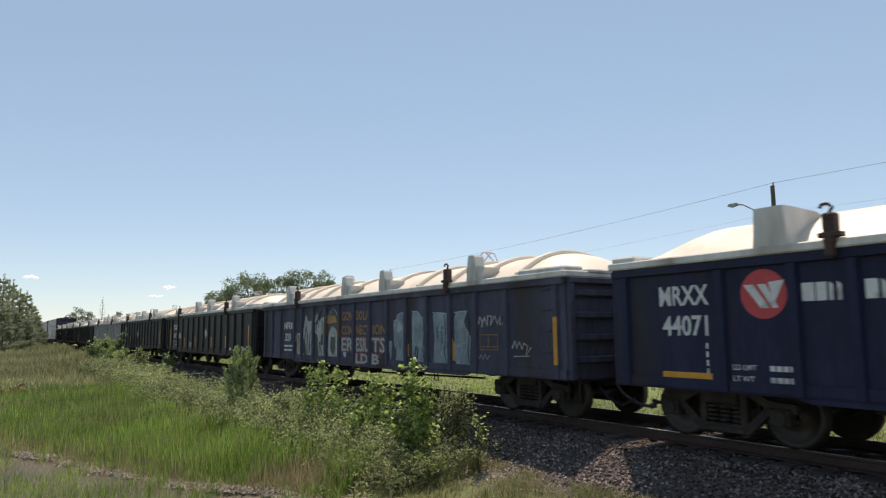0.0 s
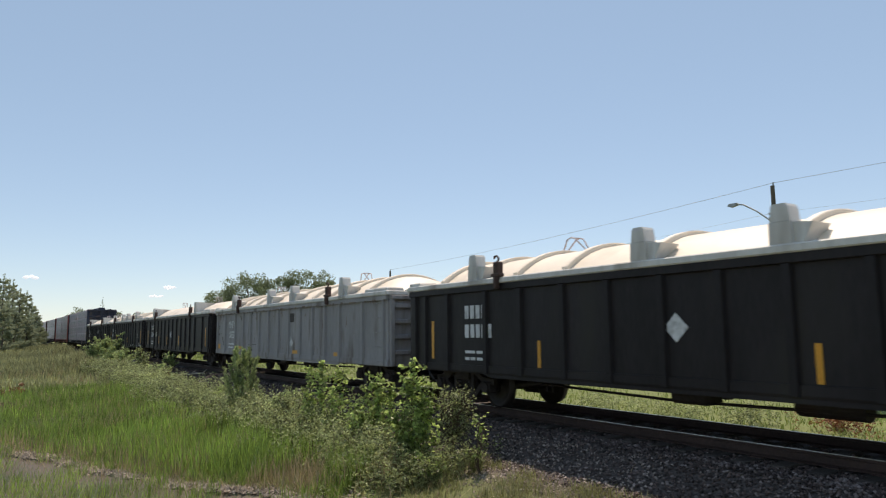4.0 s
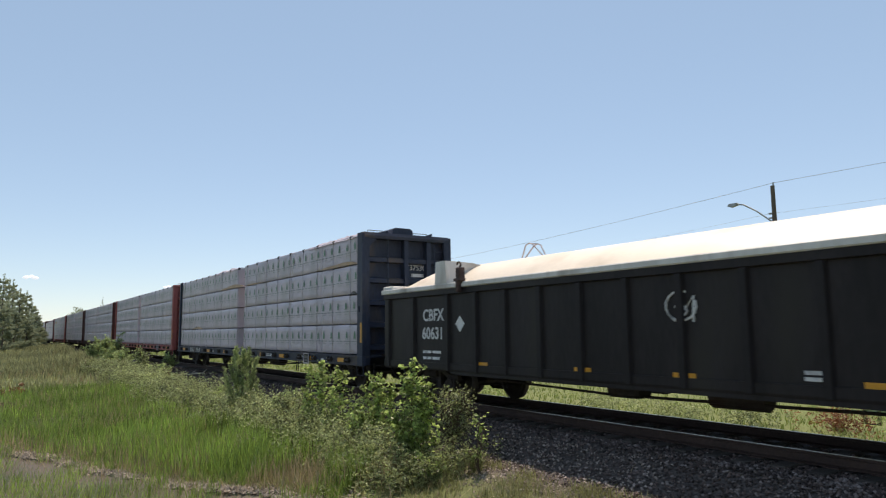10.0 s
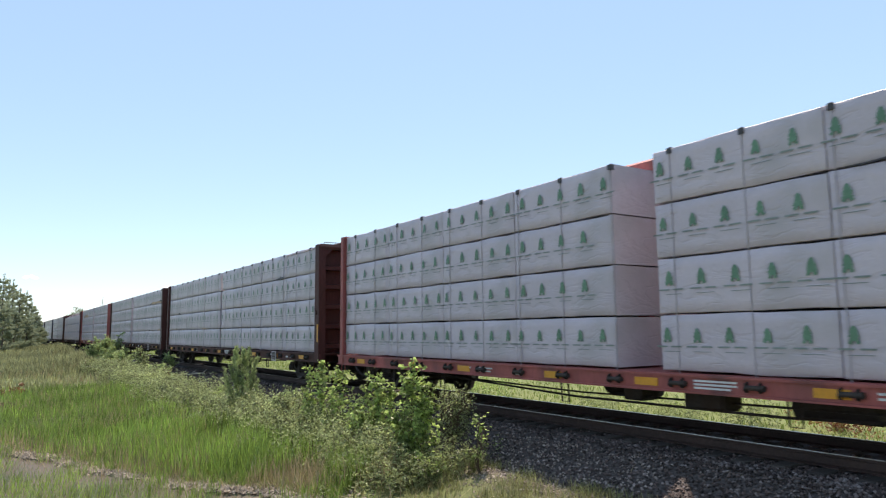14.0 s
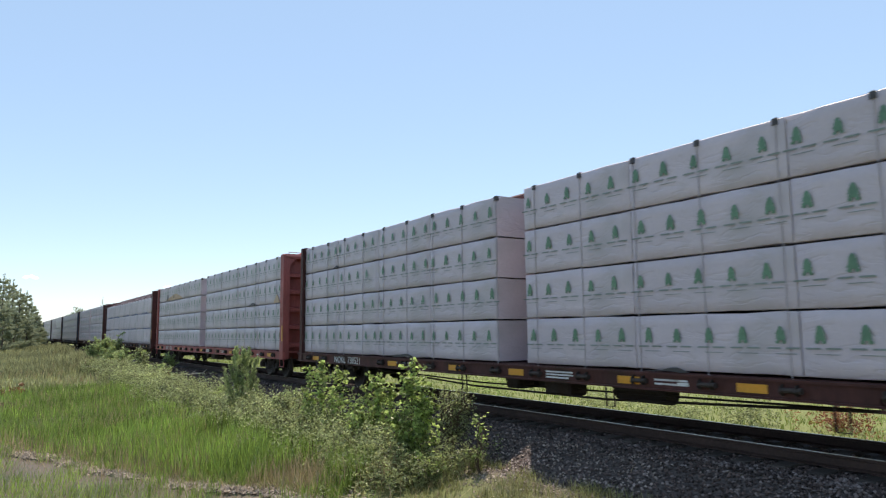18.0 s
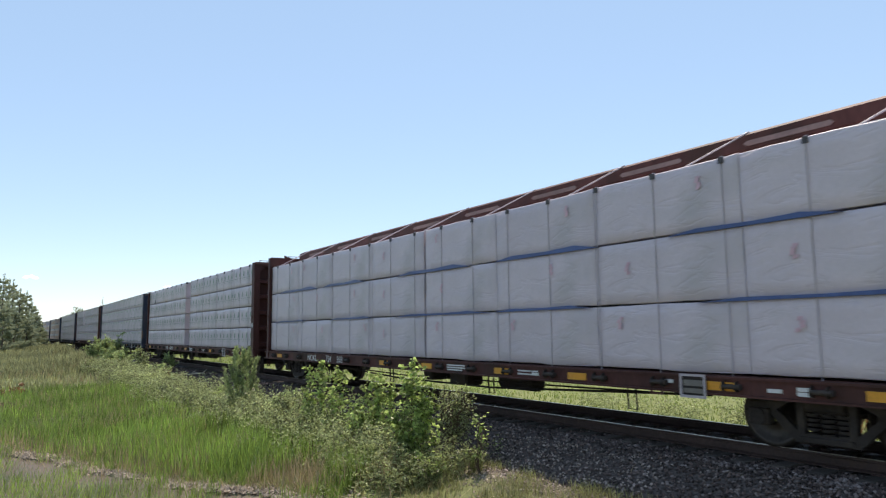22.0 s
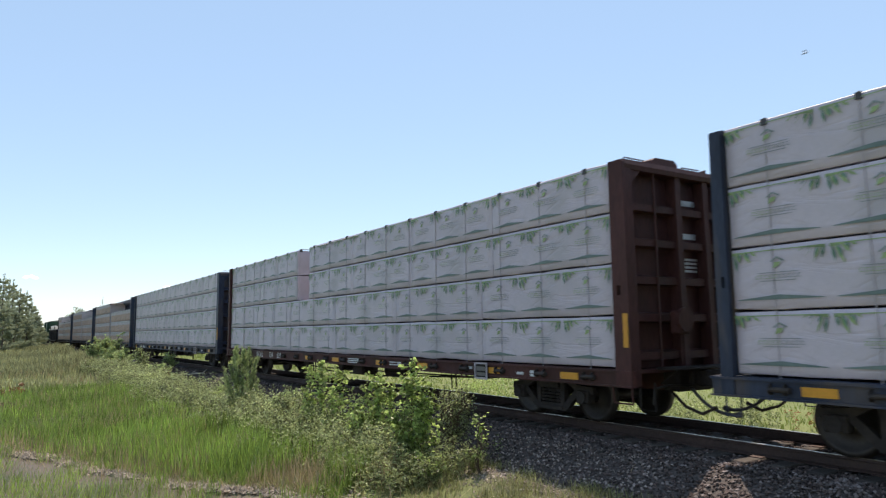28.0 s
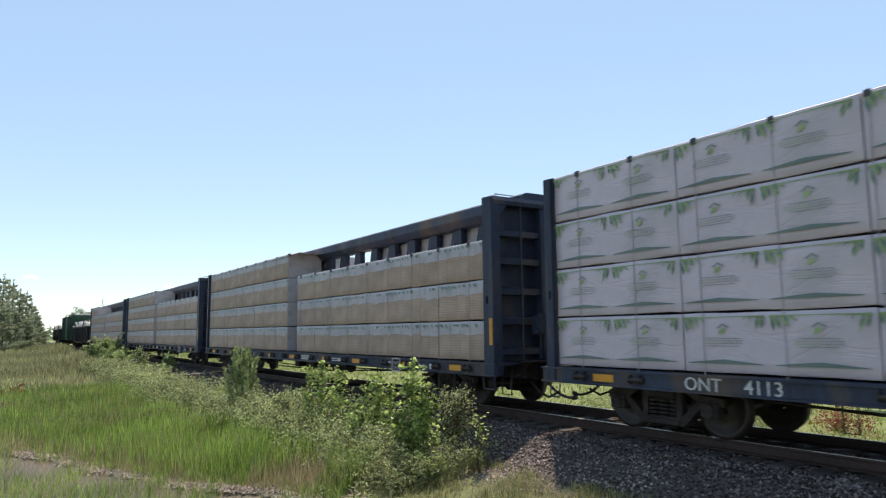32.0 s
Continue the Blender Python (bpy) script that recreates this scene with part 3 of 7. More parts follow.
def strap_mesh(top):
    def build(bm):
        box(bm, -0.0055, 0.0055, -1.418, -1.408, DECK - 0.05, top - 0.02)
        box(bm, -0.04, 0.04, -1.425, -1.34, top - 0.10, top - 0.012, mi=1)
        box(bm, -0.013, 0.013, -1.40, -0.16, top - 0.012, top + 0.006)
    return build


def loose_wrap(car, x0, x1, z, high, seed):
    """Wrap that has come loose and billows over the top edge of a load."""
    bm = bmesh.new()
    nx, ny = max(8, int((x1 - x0) / 0.13)), 7
    off = Vector((seed * 3.7, seed, 0))
    rows = []
    for j in range(ny + 1):
        v = j / ny
        row = []
        for i in range(nx + 1):
            u = i / nx
            x, y = x0 + (x1 - x0) * u, -1.425 + 1.15 * v
            swell = math.sin(math.pi * min(1.0, v * 1.6 + 0.12)) ** 0.6 if v < 0.6 else 1 - 0.6 * v
            lump = 0.45 + 0.9 * abs(noise.noise(Vector((x * 1.1, y * 1.3, 0)) + off)) + 0.5 * abs(noise.noise(Vector((x * 3.6, y * 3, 2)) + off))
            row.append(bm.verts.new((x, y - 0.012 * (v == 0), z + (high * swell * lump * min(1.0, 6 * u + 0.1, 6 * (1 - u) + 0.1) if j else -0.05 - 0.05 * abs(noise.noise(Vector((x * 2.5, 7, 0)) + off))))))
        rows.append(row)
    for a, b in zip(rows, rows[1:]):
        for i in range(nx):
            bm.faces.new((a[i], a[i + 1], b[i + 1], b[i]))
    part("loose_wrap", bm, M["wrap"], car, "crumpled white wrap come loose along the top")


def poly(bm, pts, y, mi):
    """A thin flat patch of print, facing -y."""
    f = bm.faces.new([bm.verts.new((u, y, w)) for u, w in pts])
    f.material_index = mi


def tree_print(bm, x, z, y, s, rnd):
    """A small printed conifer with two bars beneath."""
    out = [(-0.022, 0.06), (0.022, 0.06), (0.03, 0.0), (0.085, rnd.uniform(0.0, 0.02))]
    for k in range(6):
        w = (0.100, 0.098, 0.092, 0.084, 0.070, 0.048)[k]
        out += [(w * rnd.uniform(0.8, 1.1), 0.045 + k * 0.046), (w * rnd.uniform(0.6, 0.8), 0.07 + k * 0.046)]
    out.append((rnd.uniform(-0.01, 0.01), 0.33))
    left = [(-u * rnd.uniform(0.85, 1.1), w) for u, w in out[2:-1]][::-1]
    poly(bm, [(x + u * s * 0.80, z + w * s * 0.74) for u, w in out + left], y, 1)
    for dz, h, ln, j0 in ((-0.07, 0.024, 0.19, -0.19), (-0.07, 0.024, 0.19, 0.06), (-0.135, 0.010, 0.30, -0.08)):
        poly(bm, [(x + j0, z + dz), (x + j0 + ln, z + dz), (x + j0 + ln, z + dz + h), (x + j0, z + dz + h)], y, 2)


def leaf_print(bm, x, y, w, h, rnd):
    """Leaf sprays hanging from a lime band, a small emblem, a line of blocks and a long flat diamond."""
    for d, cx in ((1, x), (-1, x + w)):
        poly(bm, [(cx, h - 0.05), (cx, h - 0.095), (cx + d * 0.16, h - 0.075), (cx + d * 0.34, h - 0.065), (cx + d * w * 0.5, h - 0.062), (cx + d * w * 0.5, h - 0.05)], y, 3)
        for k, (bx, a, ln, wd) in enumerate(((0.02, 1.40, rnd.uniform(0.14, 0.28), 0.022), (0.05, 1.12, rnd.uniform(0.16, 0.30), 0.026), (0.09, 1.25, rnd.uniform(0.1, 0.2), 0.022), (0.13, 0.85, rnd.uniform(0.12, 0.24), 0.024), (0.19, 1.0, rnd.uniform(0.06, 0.14), 0.02), (0.24, 0.55, rnd.uniform(0.08, 0.18), 0.018))):
            p = (cx + d * bx, h - 0.045)
            t = (p[0] + d * ln * math.cos(a), p[1] - ln * math.sin(a))
            m = (p[0] * 0.4 + t[0] * 0.6, p[1] * 0.4 + t[1] * 0.6)
            n = (-math.sin(a) * wd, -math.cos(a) * wd * d)
            poly(bm, [p, (m[0] + n[0], m[1] + n[1] * d), t, (m[0] - n[0], m[1] - n[1] * d)], y - 0.001 * (k + 1), 3 if k % 2 else 1)
    cx, cz = x + w * 0.5, h * 0.72
    poly(bm, [(cx - 0.09, cz + 0.03), (cx, cz + 0.09), (cx + 0.10, cz + 0.035), (cx + 0.085, cz + 0.015), (cx, cz + 0.065), (cx - 0.075, cz + 0.012)], y, 2)
    poly(bm, [(cx - 0.07, cz - 0.07), (cx + 0.02, cz - 0.04), (cx + 0.05, cz + 0.02), (cx - 0.04, cz + 0.01)], y, 3)
    for k in range(10):
        bx = cx - 0.31 + k * 0.064
        for a, b, e, g in ((0, 0.044, 0, 0.007), (0, 0.044, 0.043, 0.05), (0, 0.008, 0.007, 0.043)):
            poly(bm, [(bx + a, cz - 0.20 + e), (bx + b, cz - 0.20 + e), (bx + b, cz - 0.20 + g), (bx + a, cz - 0.20 + g)], y, 3 if k < 5 else 2)
    for dz, ln in ((-0.125, 0.56), (-0.235, 0.50)):
        poly(bm, [(cx - ln / 2, cz + dz), (cx + ln / 2, cz + dz), (cx + ln / 2, cz + dz + 0.008), (cx - ln / 2, cz + dz + 0.008)], y, 2)
    poly(bm, [(x + 0.05, 0.125), (x + w - 0.05, 0.125), (x + w - 0.05, 0.135), (x + w * 0.62, 0.175), (x + w * 0.5, 0.188), (x + w * 0.38, 0.175), (x + 0.05, 0.135)], y, 4)


def print_on(bm, length, height, kind, rnd):
    """The mill's print, seams and board joints on a pack's near face."""
    if kind == "tree":
        x = rnd.uniform(0.04, 0.2)
        while x < length - 0.25:
            tree_print(bm, x + 0.08, height * 0.50, -0.022, rnd.uniform(0.86, 1.0), rnd)
            x += rnd.uniform(0.52, 0.57)
    elif kind == "leaf":
        count = max(1, round(length / 1.2))
        for k in range(count):
            leaf_print(bm, length * k / count + rnd.uniform(0.0, 0.03), -0.022, length / count * 0.95, height, rnd)
    elif kind == "wood":
        for k in range(1, 9):
            z = 0.02 + k * 0.056
            poly(bm, [(0.02, z), (length - 0.02, z), (length - 0.02, z + 0.004), (0.02, z + 0.004)], -0.021, 2)
        x = rnd.uniform(0.0, 0.3)
        while x < length - 0.25:
            w = rnd.uniform(0.35, 0.6)
            e = min(length - 0.02, x + w)
            lip = height * rnd.uniform(0.60, 0.67)
            poly(bm, [(x, height * 0.69), (x, lip), (x + (e - x) * 0.3, lip + rnd.uniform(-0.02, 0.06)), (x + (e - x) * 0.7, lip + rnd.uniform(-0.02, 0.06)), (e, lip), (e, height * 0.69)], -0.0225, 0)
            poly(bm, [(x, 0.02), (x + 0.008, 0.02), (x + 0.008, height * 0.95), (x, height * 0.95)], -0.024, 2)
            for k in range(3):
                u = x + (e - x) * rnd.uniform(0.1, 0.8)
                poly(bm, [(u, height * 0.93), (u + 0.05, height * 0.94), (u + 0.09, height * rnd.uniform(0.80, 0.88)), (u + 0.03, height * 0.87)], -0.023, 3)
            x += w
    elif kind == "plain":
        x, z = rnd.uniform(0.1, length - 0.4), height * rnd.uniform(0.6, 0.8)
        for k in range(4):
            u, w = x + rnd.uniform(0, 0.12), z - 0.05 * k
            poly(bm, [(u, w), (u + 0.07, w + 0.01), (u + 0.09, w + 0.055), (u + 0.02, w + 0.06)], -0.022 - 0.0005 * k, 2)


def bundle_mesh(length, height, kind, seed, printed):
    """A wrapped stack of lumber, its near face at y = 0, with creased wrap and the mill's print on it."""
    def build(bm):
        if printed:
            print_on(bm, length, height, kind, random.Random(seed))
            return
        zs = [0, 0.012 / height, 0.2, 0.4, 0.68 if kind == "wood" else 0.6, 0.82, 1 - 0.012 / height, 1]
        k = max(4, int(length / 0.24))
        us = [0, 0.012 / length] + [i / k for i in range(1, k)] + [1 - 0.012 / length, 1]
        nx, nz = len(us) - 1, len(zs) - 1
        depth = 1.24
        off = Vector((seed * 7.3, 0, 0))
        grid = []
        for j, w in enumerate(zs):
            row = []
            for i, u in enumerate(us):
                x, z = length * u, height * w
                d = 0.010 * noise.noise(Vector((x * 1.4, z * 2.5, 0)) + off) + 0.009 * noise.noise(Vector((x * 4.2, z * 5, 3)) + off)
                edge = 0.012 if j in (0, nz) or i in (0, nx) else 0.0
                sag = 0.026 * noise.noise(Vector((x * 1.3, 9, 0)) + off) if j in (0, 1) else 0.018 * noise.noise(Vector((x * 1.6, 5, 0)) + off) if j >= nz - 1 else 0
                row.append(bm.verts.new((x, d + edge, z + sag)))
            grid.append(row)
        for j in range(nz):
            for i in range(nx):
                f = bm.faces.new((grid[j][i], grid[j][i + 1], grid[j + 1][i + 1], grid[j + 1][i]))
                f.smooth = True
                if kind == "wood" and j < 4:
                    f.material_index = 1
        back = [[bm.verts.new((x, depth, z)) for x in (0, length)] for z in (0, height)]
        top = [grid[nz][i] for i in range(nx + 1)]
        bm.faces.new(top + [back[1][1], back[1][0]])
        bm.faces.new([grid[0][i] for i in range(nx, -1, -1)] + [back[0][0], back[0][1]])
        bm.faces.new([back[0][0]] + [grid[j][0] for j in range(nz + 1)] + [back[1][0]])
        bm.faces.new([grid[j][nx] for j in range(nz + 1)] + [back[1][1], back[0][1]][0:2])
        bm.faces.new((back[0][1], back[0][0], back[1][0], back[1][1]))
        bm.normal_update()
    return build


KINDS = {"tree": ("wrap", "print", "ink"), "leaf": ("wrap", "print", "ink", "lime", "swoosh"), "wood": ("topwrap", "lumber", "seam", "print"), "plain": ("wrap", "tape", "pale")}
M["lumber"] = mat("weathered_pack_lumber", (0.46, 0.325, 0.25), 0.75, var=0.16, scale=5, bump=0.3, per_object=0.08)
M["topwrap"] = mat("grey_white_pack_wrap", (0.45, 0.40, 0.41), 0.5, var=0.1, dirt=(0.27, 0.30, 0.26), dirt_amount=0.35, dirt_scale=2.5, bump=0.3, bump_scale=7, per_object=0.06, crease=0.4)
M["seam"] = mat("grey_pack_seam", (0.17, 0.155, 0.14), 0.8, var=0.2, bump=0)
M["worn"] = mat("worn_pale_brown_paint", (0.20, 0.135, 0.125), 0.7, var=0.2, bump=0.1)
M["pale"] = mat("faint_pink_print", (0.56, 0.36, 0.42), 0.5, var=0.1, bump=0)


def bundle(car, x, z, length, kind, seed, near, height=TIER - 0.03):
    both = []
    for printed in (False, True):
        key = ("lumber_pack", round(length, 2), round(height, 2), kind, seed, printed)
        fresh = key not in CACHE
        both.append(shape(key, bundle_mesh(length, height, kind, seed, printed)))
        if fresh:
            for k in KINDS[kind]:
                both[-1].materials.append(M[k])
    me = both[0]
    at = pose(x, -1.40, z) if near else pose(x + length, 1.40, z, 0, 0, 180)
    ob = new("lumber_pack", me)
    ob.parent, ob.matrix_basis = car, at
    if near:
        mark_ob = new({"tree": "tree_print", "leaf": "leaf_print", "wood": "board_seam", "plain": "small_print"}[kind], both[1])
        mark_ob.parent = ob
        tagged(mark_ob, kind="stuff")
    return ob


def centerbeam(n, x0, paint, kind, label, sill=(), tiers=4, gap=0.9, low=(), tier=TIER, split=0, tears=(), mid=0.0):
    """low: ranges of x where the top tier is missing."""
    car = thing("lumber_flatcar", label, "train car", "freight cars of the train", pose(x0, 0, 0))
    m, rnd = M[paint], random.Random(100 + n)
    for s in (-1, 1):
        at = pose(LOAD, 0, 0) if s > 0 else pose(-LOAD, 0, 0, 0, 0, 180) @ Matrix.Diagonal((1.0 if n == 2 else 0.58, 1, 1, 1))
        bh = part("bulkhead", shape("bulkhead", bulkhead_panel), m, car, "ribbed steel end bulkhead", at)
        for z in (1.12, 1.75, 2.38, 3.02, 3.62):
            part("cross_rib", shape("cross_rib", cross_rib), m, bh, "", pose(0, 0, z))
        part("head_beam", shape("head_beam", head_beam), m, bh)
        part("gusset", shape("gusset", gusset), m, bh, "", pose(0, -1.36, DECK + 3.31))
        for y, q in ((-1.46, 1), (1.46, -1)):
            post = part("corner_post", shape(("corner_post", q), lambda bm, q=q: (bulkhead_post(bm), bmesh.ops.scale(bm, vec=(1, q, 1), verts=bm.verts), bmesh.ops.recalc_face_normals(bm, faces=bm.faces))), m, bh, "", pose(0, y, 0))
        for y in (-0.02, 0.75):
            part("stiffener", shape("stiffener", bulkhead_stiffener), m, bh, "", pose(0, y, 0))
        part("grab_rail", shape("grab_rail", bulkhead_rail), m, bh, "", pose(0, -0.62, 0))
        for y in (-0.75, 0.75):
            part("top_bracket", shape("top_bracket", top_bracket), m, bh, "", pose(0.16, y, DECK + 3.47))
        part("end_platform", shape("end_platform", end_platform), M["steel"], bh)
        part("ladder", shape("end_ladder", end_ladder), m, bh, "", pose(0, 1.12, 0))
        part("sill_step", shape("sill_step", sill_step), m, bh, "", pose(0.1, -1.44 * s, DECK - 0.27, 0, 0, 0))
        if s > 0:
            part("hand_brake", shape("brake_box", brake_box), m, bh, "", pose(0, -0.3, 0))
            bars_end = bmesh.new()
            for k, (y, z, w) in enumerate(((0.15, 3.86, 0.7), (0.25, 3.25, 0.55), (0.25, 2.86, 0.5), (0.25, 2.79, 0.42), (0.25, 2.72, 0.5), (0.25, 2.65, 0.42))):
                if n or k:
                    box(bars_end, 0.062, 0.066, y, y + w, z, z + (0.10 if k < 2 else 0.04))
            tagged(part("stencil", bars_end, M["white"], bh), kind="stuff")
            if n == 6:
                bm = bmesh.new()
                tube(bm, [(0.19 + 0.085 * math.cos(a), -1.50, 1.95 + 0.085 * math.sin(a)) for a in np.linspace(0, math.tau, 17)], 0.014, 5)
                rod(bm, (0.19, -1.496, 1.95), (0.19, -1.503, 1.95), 0.045, 10)
                part("round_mark", bm, M["white"], bh)
            if n == 0:
                lettering("737530", 0.22, M["white"], bh, 0, 0, 0, "end_lettering").matrix_basis = pose(0.068, 0.08, 3.45, 90, 0, 90)
        bm = bmesh.new()
        if n == 3:
            box(bm, -0.025, 0.02, -0.006, 0.0, -0.3, 0.62)
        else:
            box(bm, -0.05, 0.05, -0.006, 0.0, 0, 0.55)
        if n != 6:
            part("reflector", bm, M["flange" if n == 3 else "yellow"], bh, "", pose(0.27, -1.497, 1.35))
        turn = pose(0, s * 1.42, 0, 0, 0, 0 if s < 0 else 180)
        part("side_sill", shape("beam_sill", beam_sill), m, car, "", turn)
        for k in range(18):
            x = -LOAD + 0.62 + k * (2 * LOAD - 1.24) / 17
            if s < 0 and any(dx - 0.25 < x < dx + 0.2 * len(word) for word, dx in sill):
                continue
            part("winch", shape("winch", winch_mesh), M["frame"], car, "", turn @ pose(x, -0.05, DECK - 0.15) @ Matrix.Diagonal((0.72, 1, 0.85, 1)))
    part("deck", shape("beam_deck", beam_deck), m, car)
    part("brake_gear", shape("beam_gear", beam_gear), M["steel"], car)
    part("center_beam", shape("beam_top", beam_top), m, car, "steel top chord of the centre beam")
    for k in range(19):
        x = -LOAD + 0.6 + k * (2 * LOAD - 1.2) / 18
        part("beam_column", shape("beam_column", beam_column), m, car, "", pose(x, 0, 0))
        if k < 18 and low:
            part("beam_brace", shape("beam_brace", beam_brace), m, car, "", pose(x + 0.1, 0, 0))
    for k in range(9):
        x = -10.2 + k * 2.5 + (0.35 if k % 2 else 0)
        if any(dx - 0.5 < x < dx + 0.2 * len(word) for word, dx in sill) or (n == 0 and -0.6 < x < 1.0):
            continue
        part("reflector_strip", shape("sill_strip", sill_strip), M["yellow"], car, "", pose(x, 0, 0))
    if sill:
        for word, dx in sill:
            lettering(word, 0.27, M["white"], car, dx, -1.476, DECK - 0.245, stretch=1.05)
    bars([(-5.2 + a, b, c, 0.028) for a, b, c in [row for row in ((0, 0.12, 0.5), (0, 0.06, 0.42), (0.7, 0.12, 0.55), (0.7, 0.06, 0.5), (6.1, 0.14, 0.7), (6.1, 0.09, 0.7), (6.1, 0.04, 0.6), (8.6, 0.12, 0.6), (8.6, 0.06, 0.6)) if not any(dx - 0.7 < row[0] - 5.2 < dx + 0.22 * len(word) + 0.1 for word, dx in sill)]], M["white"], car, 0, -1.476, DECK - 0.26)
    bm = bmesh.new()
    hx = HOLDER
    for a, b, c, d in ((0, 0.44, 0, 0.045), (0, 0.44, 0.36, 0.40), (0, 0.035, 0.045, 0.36), (0.405, 0.44, 0.045, 0.36)):
        box(bm, hx + a, hx + b, -1.53, -1.51, DECK - 0.35 + 0.85 * c, DECK - 0.35 + 0.85 * d)
    holder = part("card_holder", bm, M["strap"], car, "square pale steel card holder frame")
    bm = bmesh.new()
    box(bm, hx + 0.036, hx + 0.404, -1.512, -1.50, DECK - 0.31, DECK - 0.045)
    part("back_plate", bm, M["steel"], holder)
    bm = bmesh.new()
    for a, b, c, d in ((0.06, 0.38, 0.20, 0.30), (0.06, 0.38, 0.08, 0.16)):
        box(bm, hx + a, hx + b, -1.518, -1.512, DECK - 0.35 + 0.85 * c, DECK - 0.35 + 0.85 * d)
    part("card", bm, M["seam"], holder)
    bm = bmesh.new()
    for a, b, c, d in ((-0.60, -0.56, 0, 0.20), (-0.40, -0.36, 0, 0.20), (-0.56, -0.40, 0, 0.04), (-0.56, -0.40, 0.16, 0.20)):
        box(bm, hx + a, hx + b, -1.47, -1.45, DECK - 0.35 + 0.85 * c, DECK - 0.35 + 0.85 * d)
    part("jacking_loop", bm, m, car)
    for dx, dz in ((1.75, 0.04), (1.75, 0.10), (1.35, 0.06), (-3.4, 0.06), (-10.4, 0.05), (-0.35, 0.10)):
        if any(at_ - 0.3 < hx + dx < at_ + 0.2 * len(word) for word, at_ in sill):
            continue
        part("data_plate", shape("data_plate", data_plate), M["white"], car, "", pose(hx + dx, 0, DECK - 0.26 + dz))
    for row in range(tiers):
        open_ = gap if row >= split else 0.06
        shift = mid if row >= split else mid * 1.4
        z = DECK + 0.022 + row * tier
        for side in (True, False):
            for h in range(2):
                half = LOAD - open_ / 2 + (shift if h == 0 else -shift)
                ln = half / 4 - 0.012
                for k in range(4):
                    x = (-LOAD + 0.01 if h == 0 else LOAD - 0.01 - half) + k * half / 4
                    if row == tiers - 1 and any(a <= x + ln / 2 <= b for a, b in low) and (side or x + ln / 2 < 3.0):
                        continue
                    bundle(car, x + rnd.uniform(-0.004, 0.004), z, ln, kind, rnd.randrange(6), side, tier - 0.03)
    for x, z, w, h, stuff in tears:
        bm = bmesh.new()
        bot = [(x + w * f, z + 0.012 * math.sin(9 * f + x)) for f in np.linspace(0, 1, 6)]
        crest = [(x + w * f, z + h * (0.10 + 0.90 * max(0.0, math.sin(math.pi * f ** (1.9 if stuff == "guard" else 1.0))) ** (1.3 if stuff == "guard" else 0.6) * (0.8 + 0.2 * math.sin(7 * f + x)))) for f in np.linspace(0.97, 0.03, 9)]
        prism(bm, bot + crest, -1.436, -1.424, "y")
        part("torn_wrap", bm, M[stuff], car, "torn wrap that bares the lumber" if stuff == "wood" else "dark loose flap of torn wrap")
    if kind == "plain":
        for k in range(9):
            x = -LOAD + 1.0 + k * 2.55
            bm = bmesh.new()
            prism(bm, [(x, 3.50 + DECK), (x + 0.06, 3.46 + DECK), (x + 1.34, 3.46 + DECK), (x + 1.40, 3.50 + DECK), (x + 1.34, 3.54 + DECK), (x + 0.06, 3.54 + DECK)], -0.356, -0.338, "y")
            part("chord_slot", bm, M["worn"], car)
            bm = bmesh.new()
            rod(bm, (x - 0.35, -1.34, DECK + 3 * tier), (x + 0.05, -0.27, DECK + 3.70), 0.014, 5)
            part("tie_down", bm, M["strap"], car)
        for row in (1, 2):
            for k in range(5):
                bm = bmesh.new()
                x = -LOAD + 0.3 + k * 4.4 + rnd.uniform(0, 0.8)
                z = DECK + row * tier
                ln, h = rnd.uniform(2.6, 4.2), rnd.uniform(0.05, 0.085) if row == 2 else rnd.uniform(0.02, 0.05)
                prism(bm, [(x, z - 0.015), (x + ln, z - 0.015), (x + ln * 0.8, z + h), (x + ln * 0.55, z + h * 0.6), (x + ln * 0.2, z + h * 0.8)], -1.44, -1.40, "y")
                part("blue_wrap_edge", bm, M["tape"], car)
    for k in range(18):
        x = -LOAD + 0.62 + k * (2 * LOAD - 1.24) / 17
        t = tiers
        if any(a <= x <= b for a, b in low):
            t = tiers - 1
        me = shape(("strap", t * tier), strap_mesh(DECK + t * tier + 0.01))
        if len(me.materials) < 2:
            me.materials.append(M["strap"]), me.materials.append(M["guard"])
        ob = new("strap", me)
        ob.parent, ob.matrix_basis = car, pose(x, 0, 0)
    truck(car, -9.1)
    truck(car, 9.1)
    couplers(car, LOAD + 0.85)
    CENTERBEAMS.append(car)
    return car


# ---- ground and track ----
def bank(x):
    """The edge of the muddy pool beside the line."""
    return np.interp(x, [-60, -30, -18.9, -15, -11.1, -9, 6], [-17, -14, -9.45, -7.95, -5.96, -5.4, -5.2]) + 0.12 * np.sin(x * 2.1) + 0.07 * np.sin(x * 5.3)


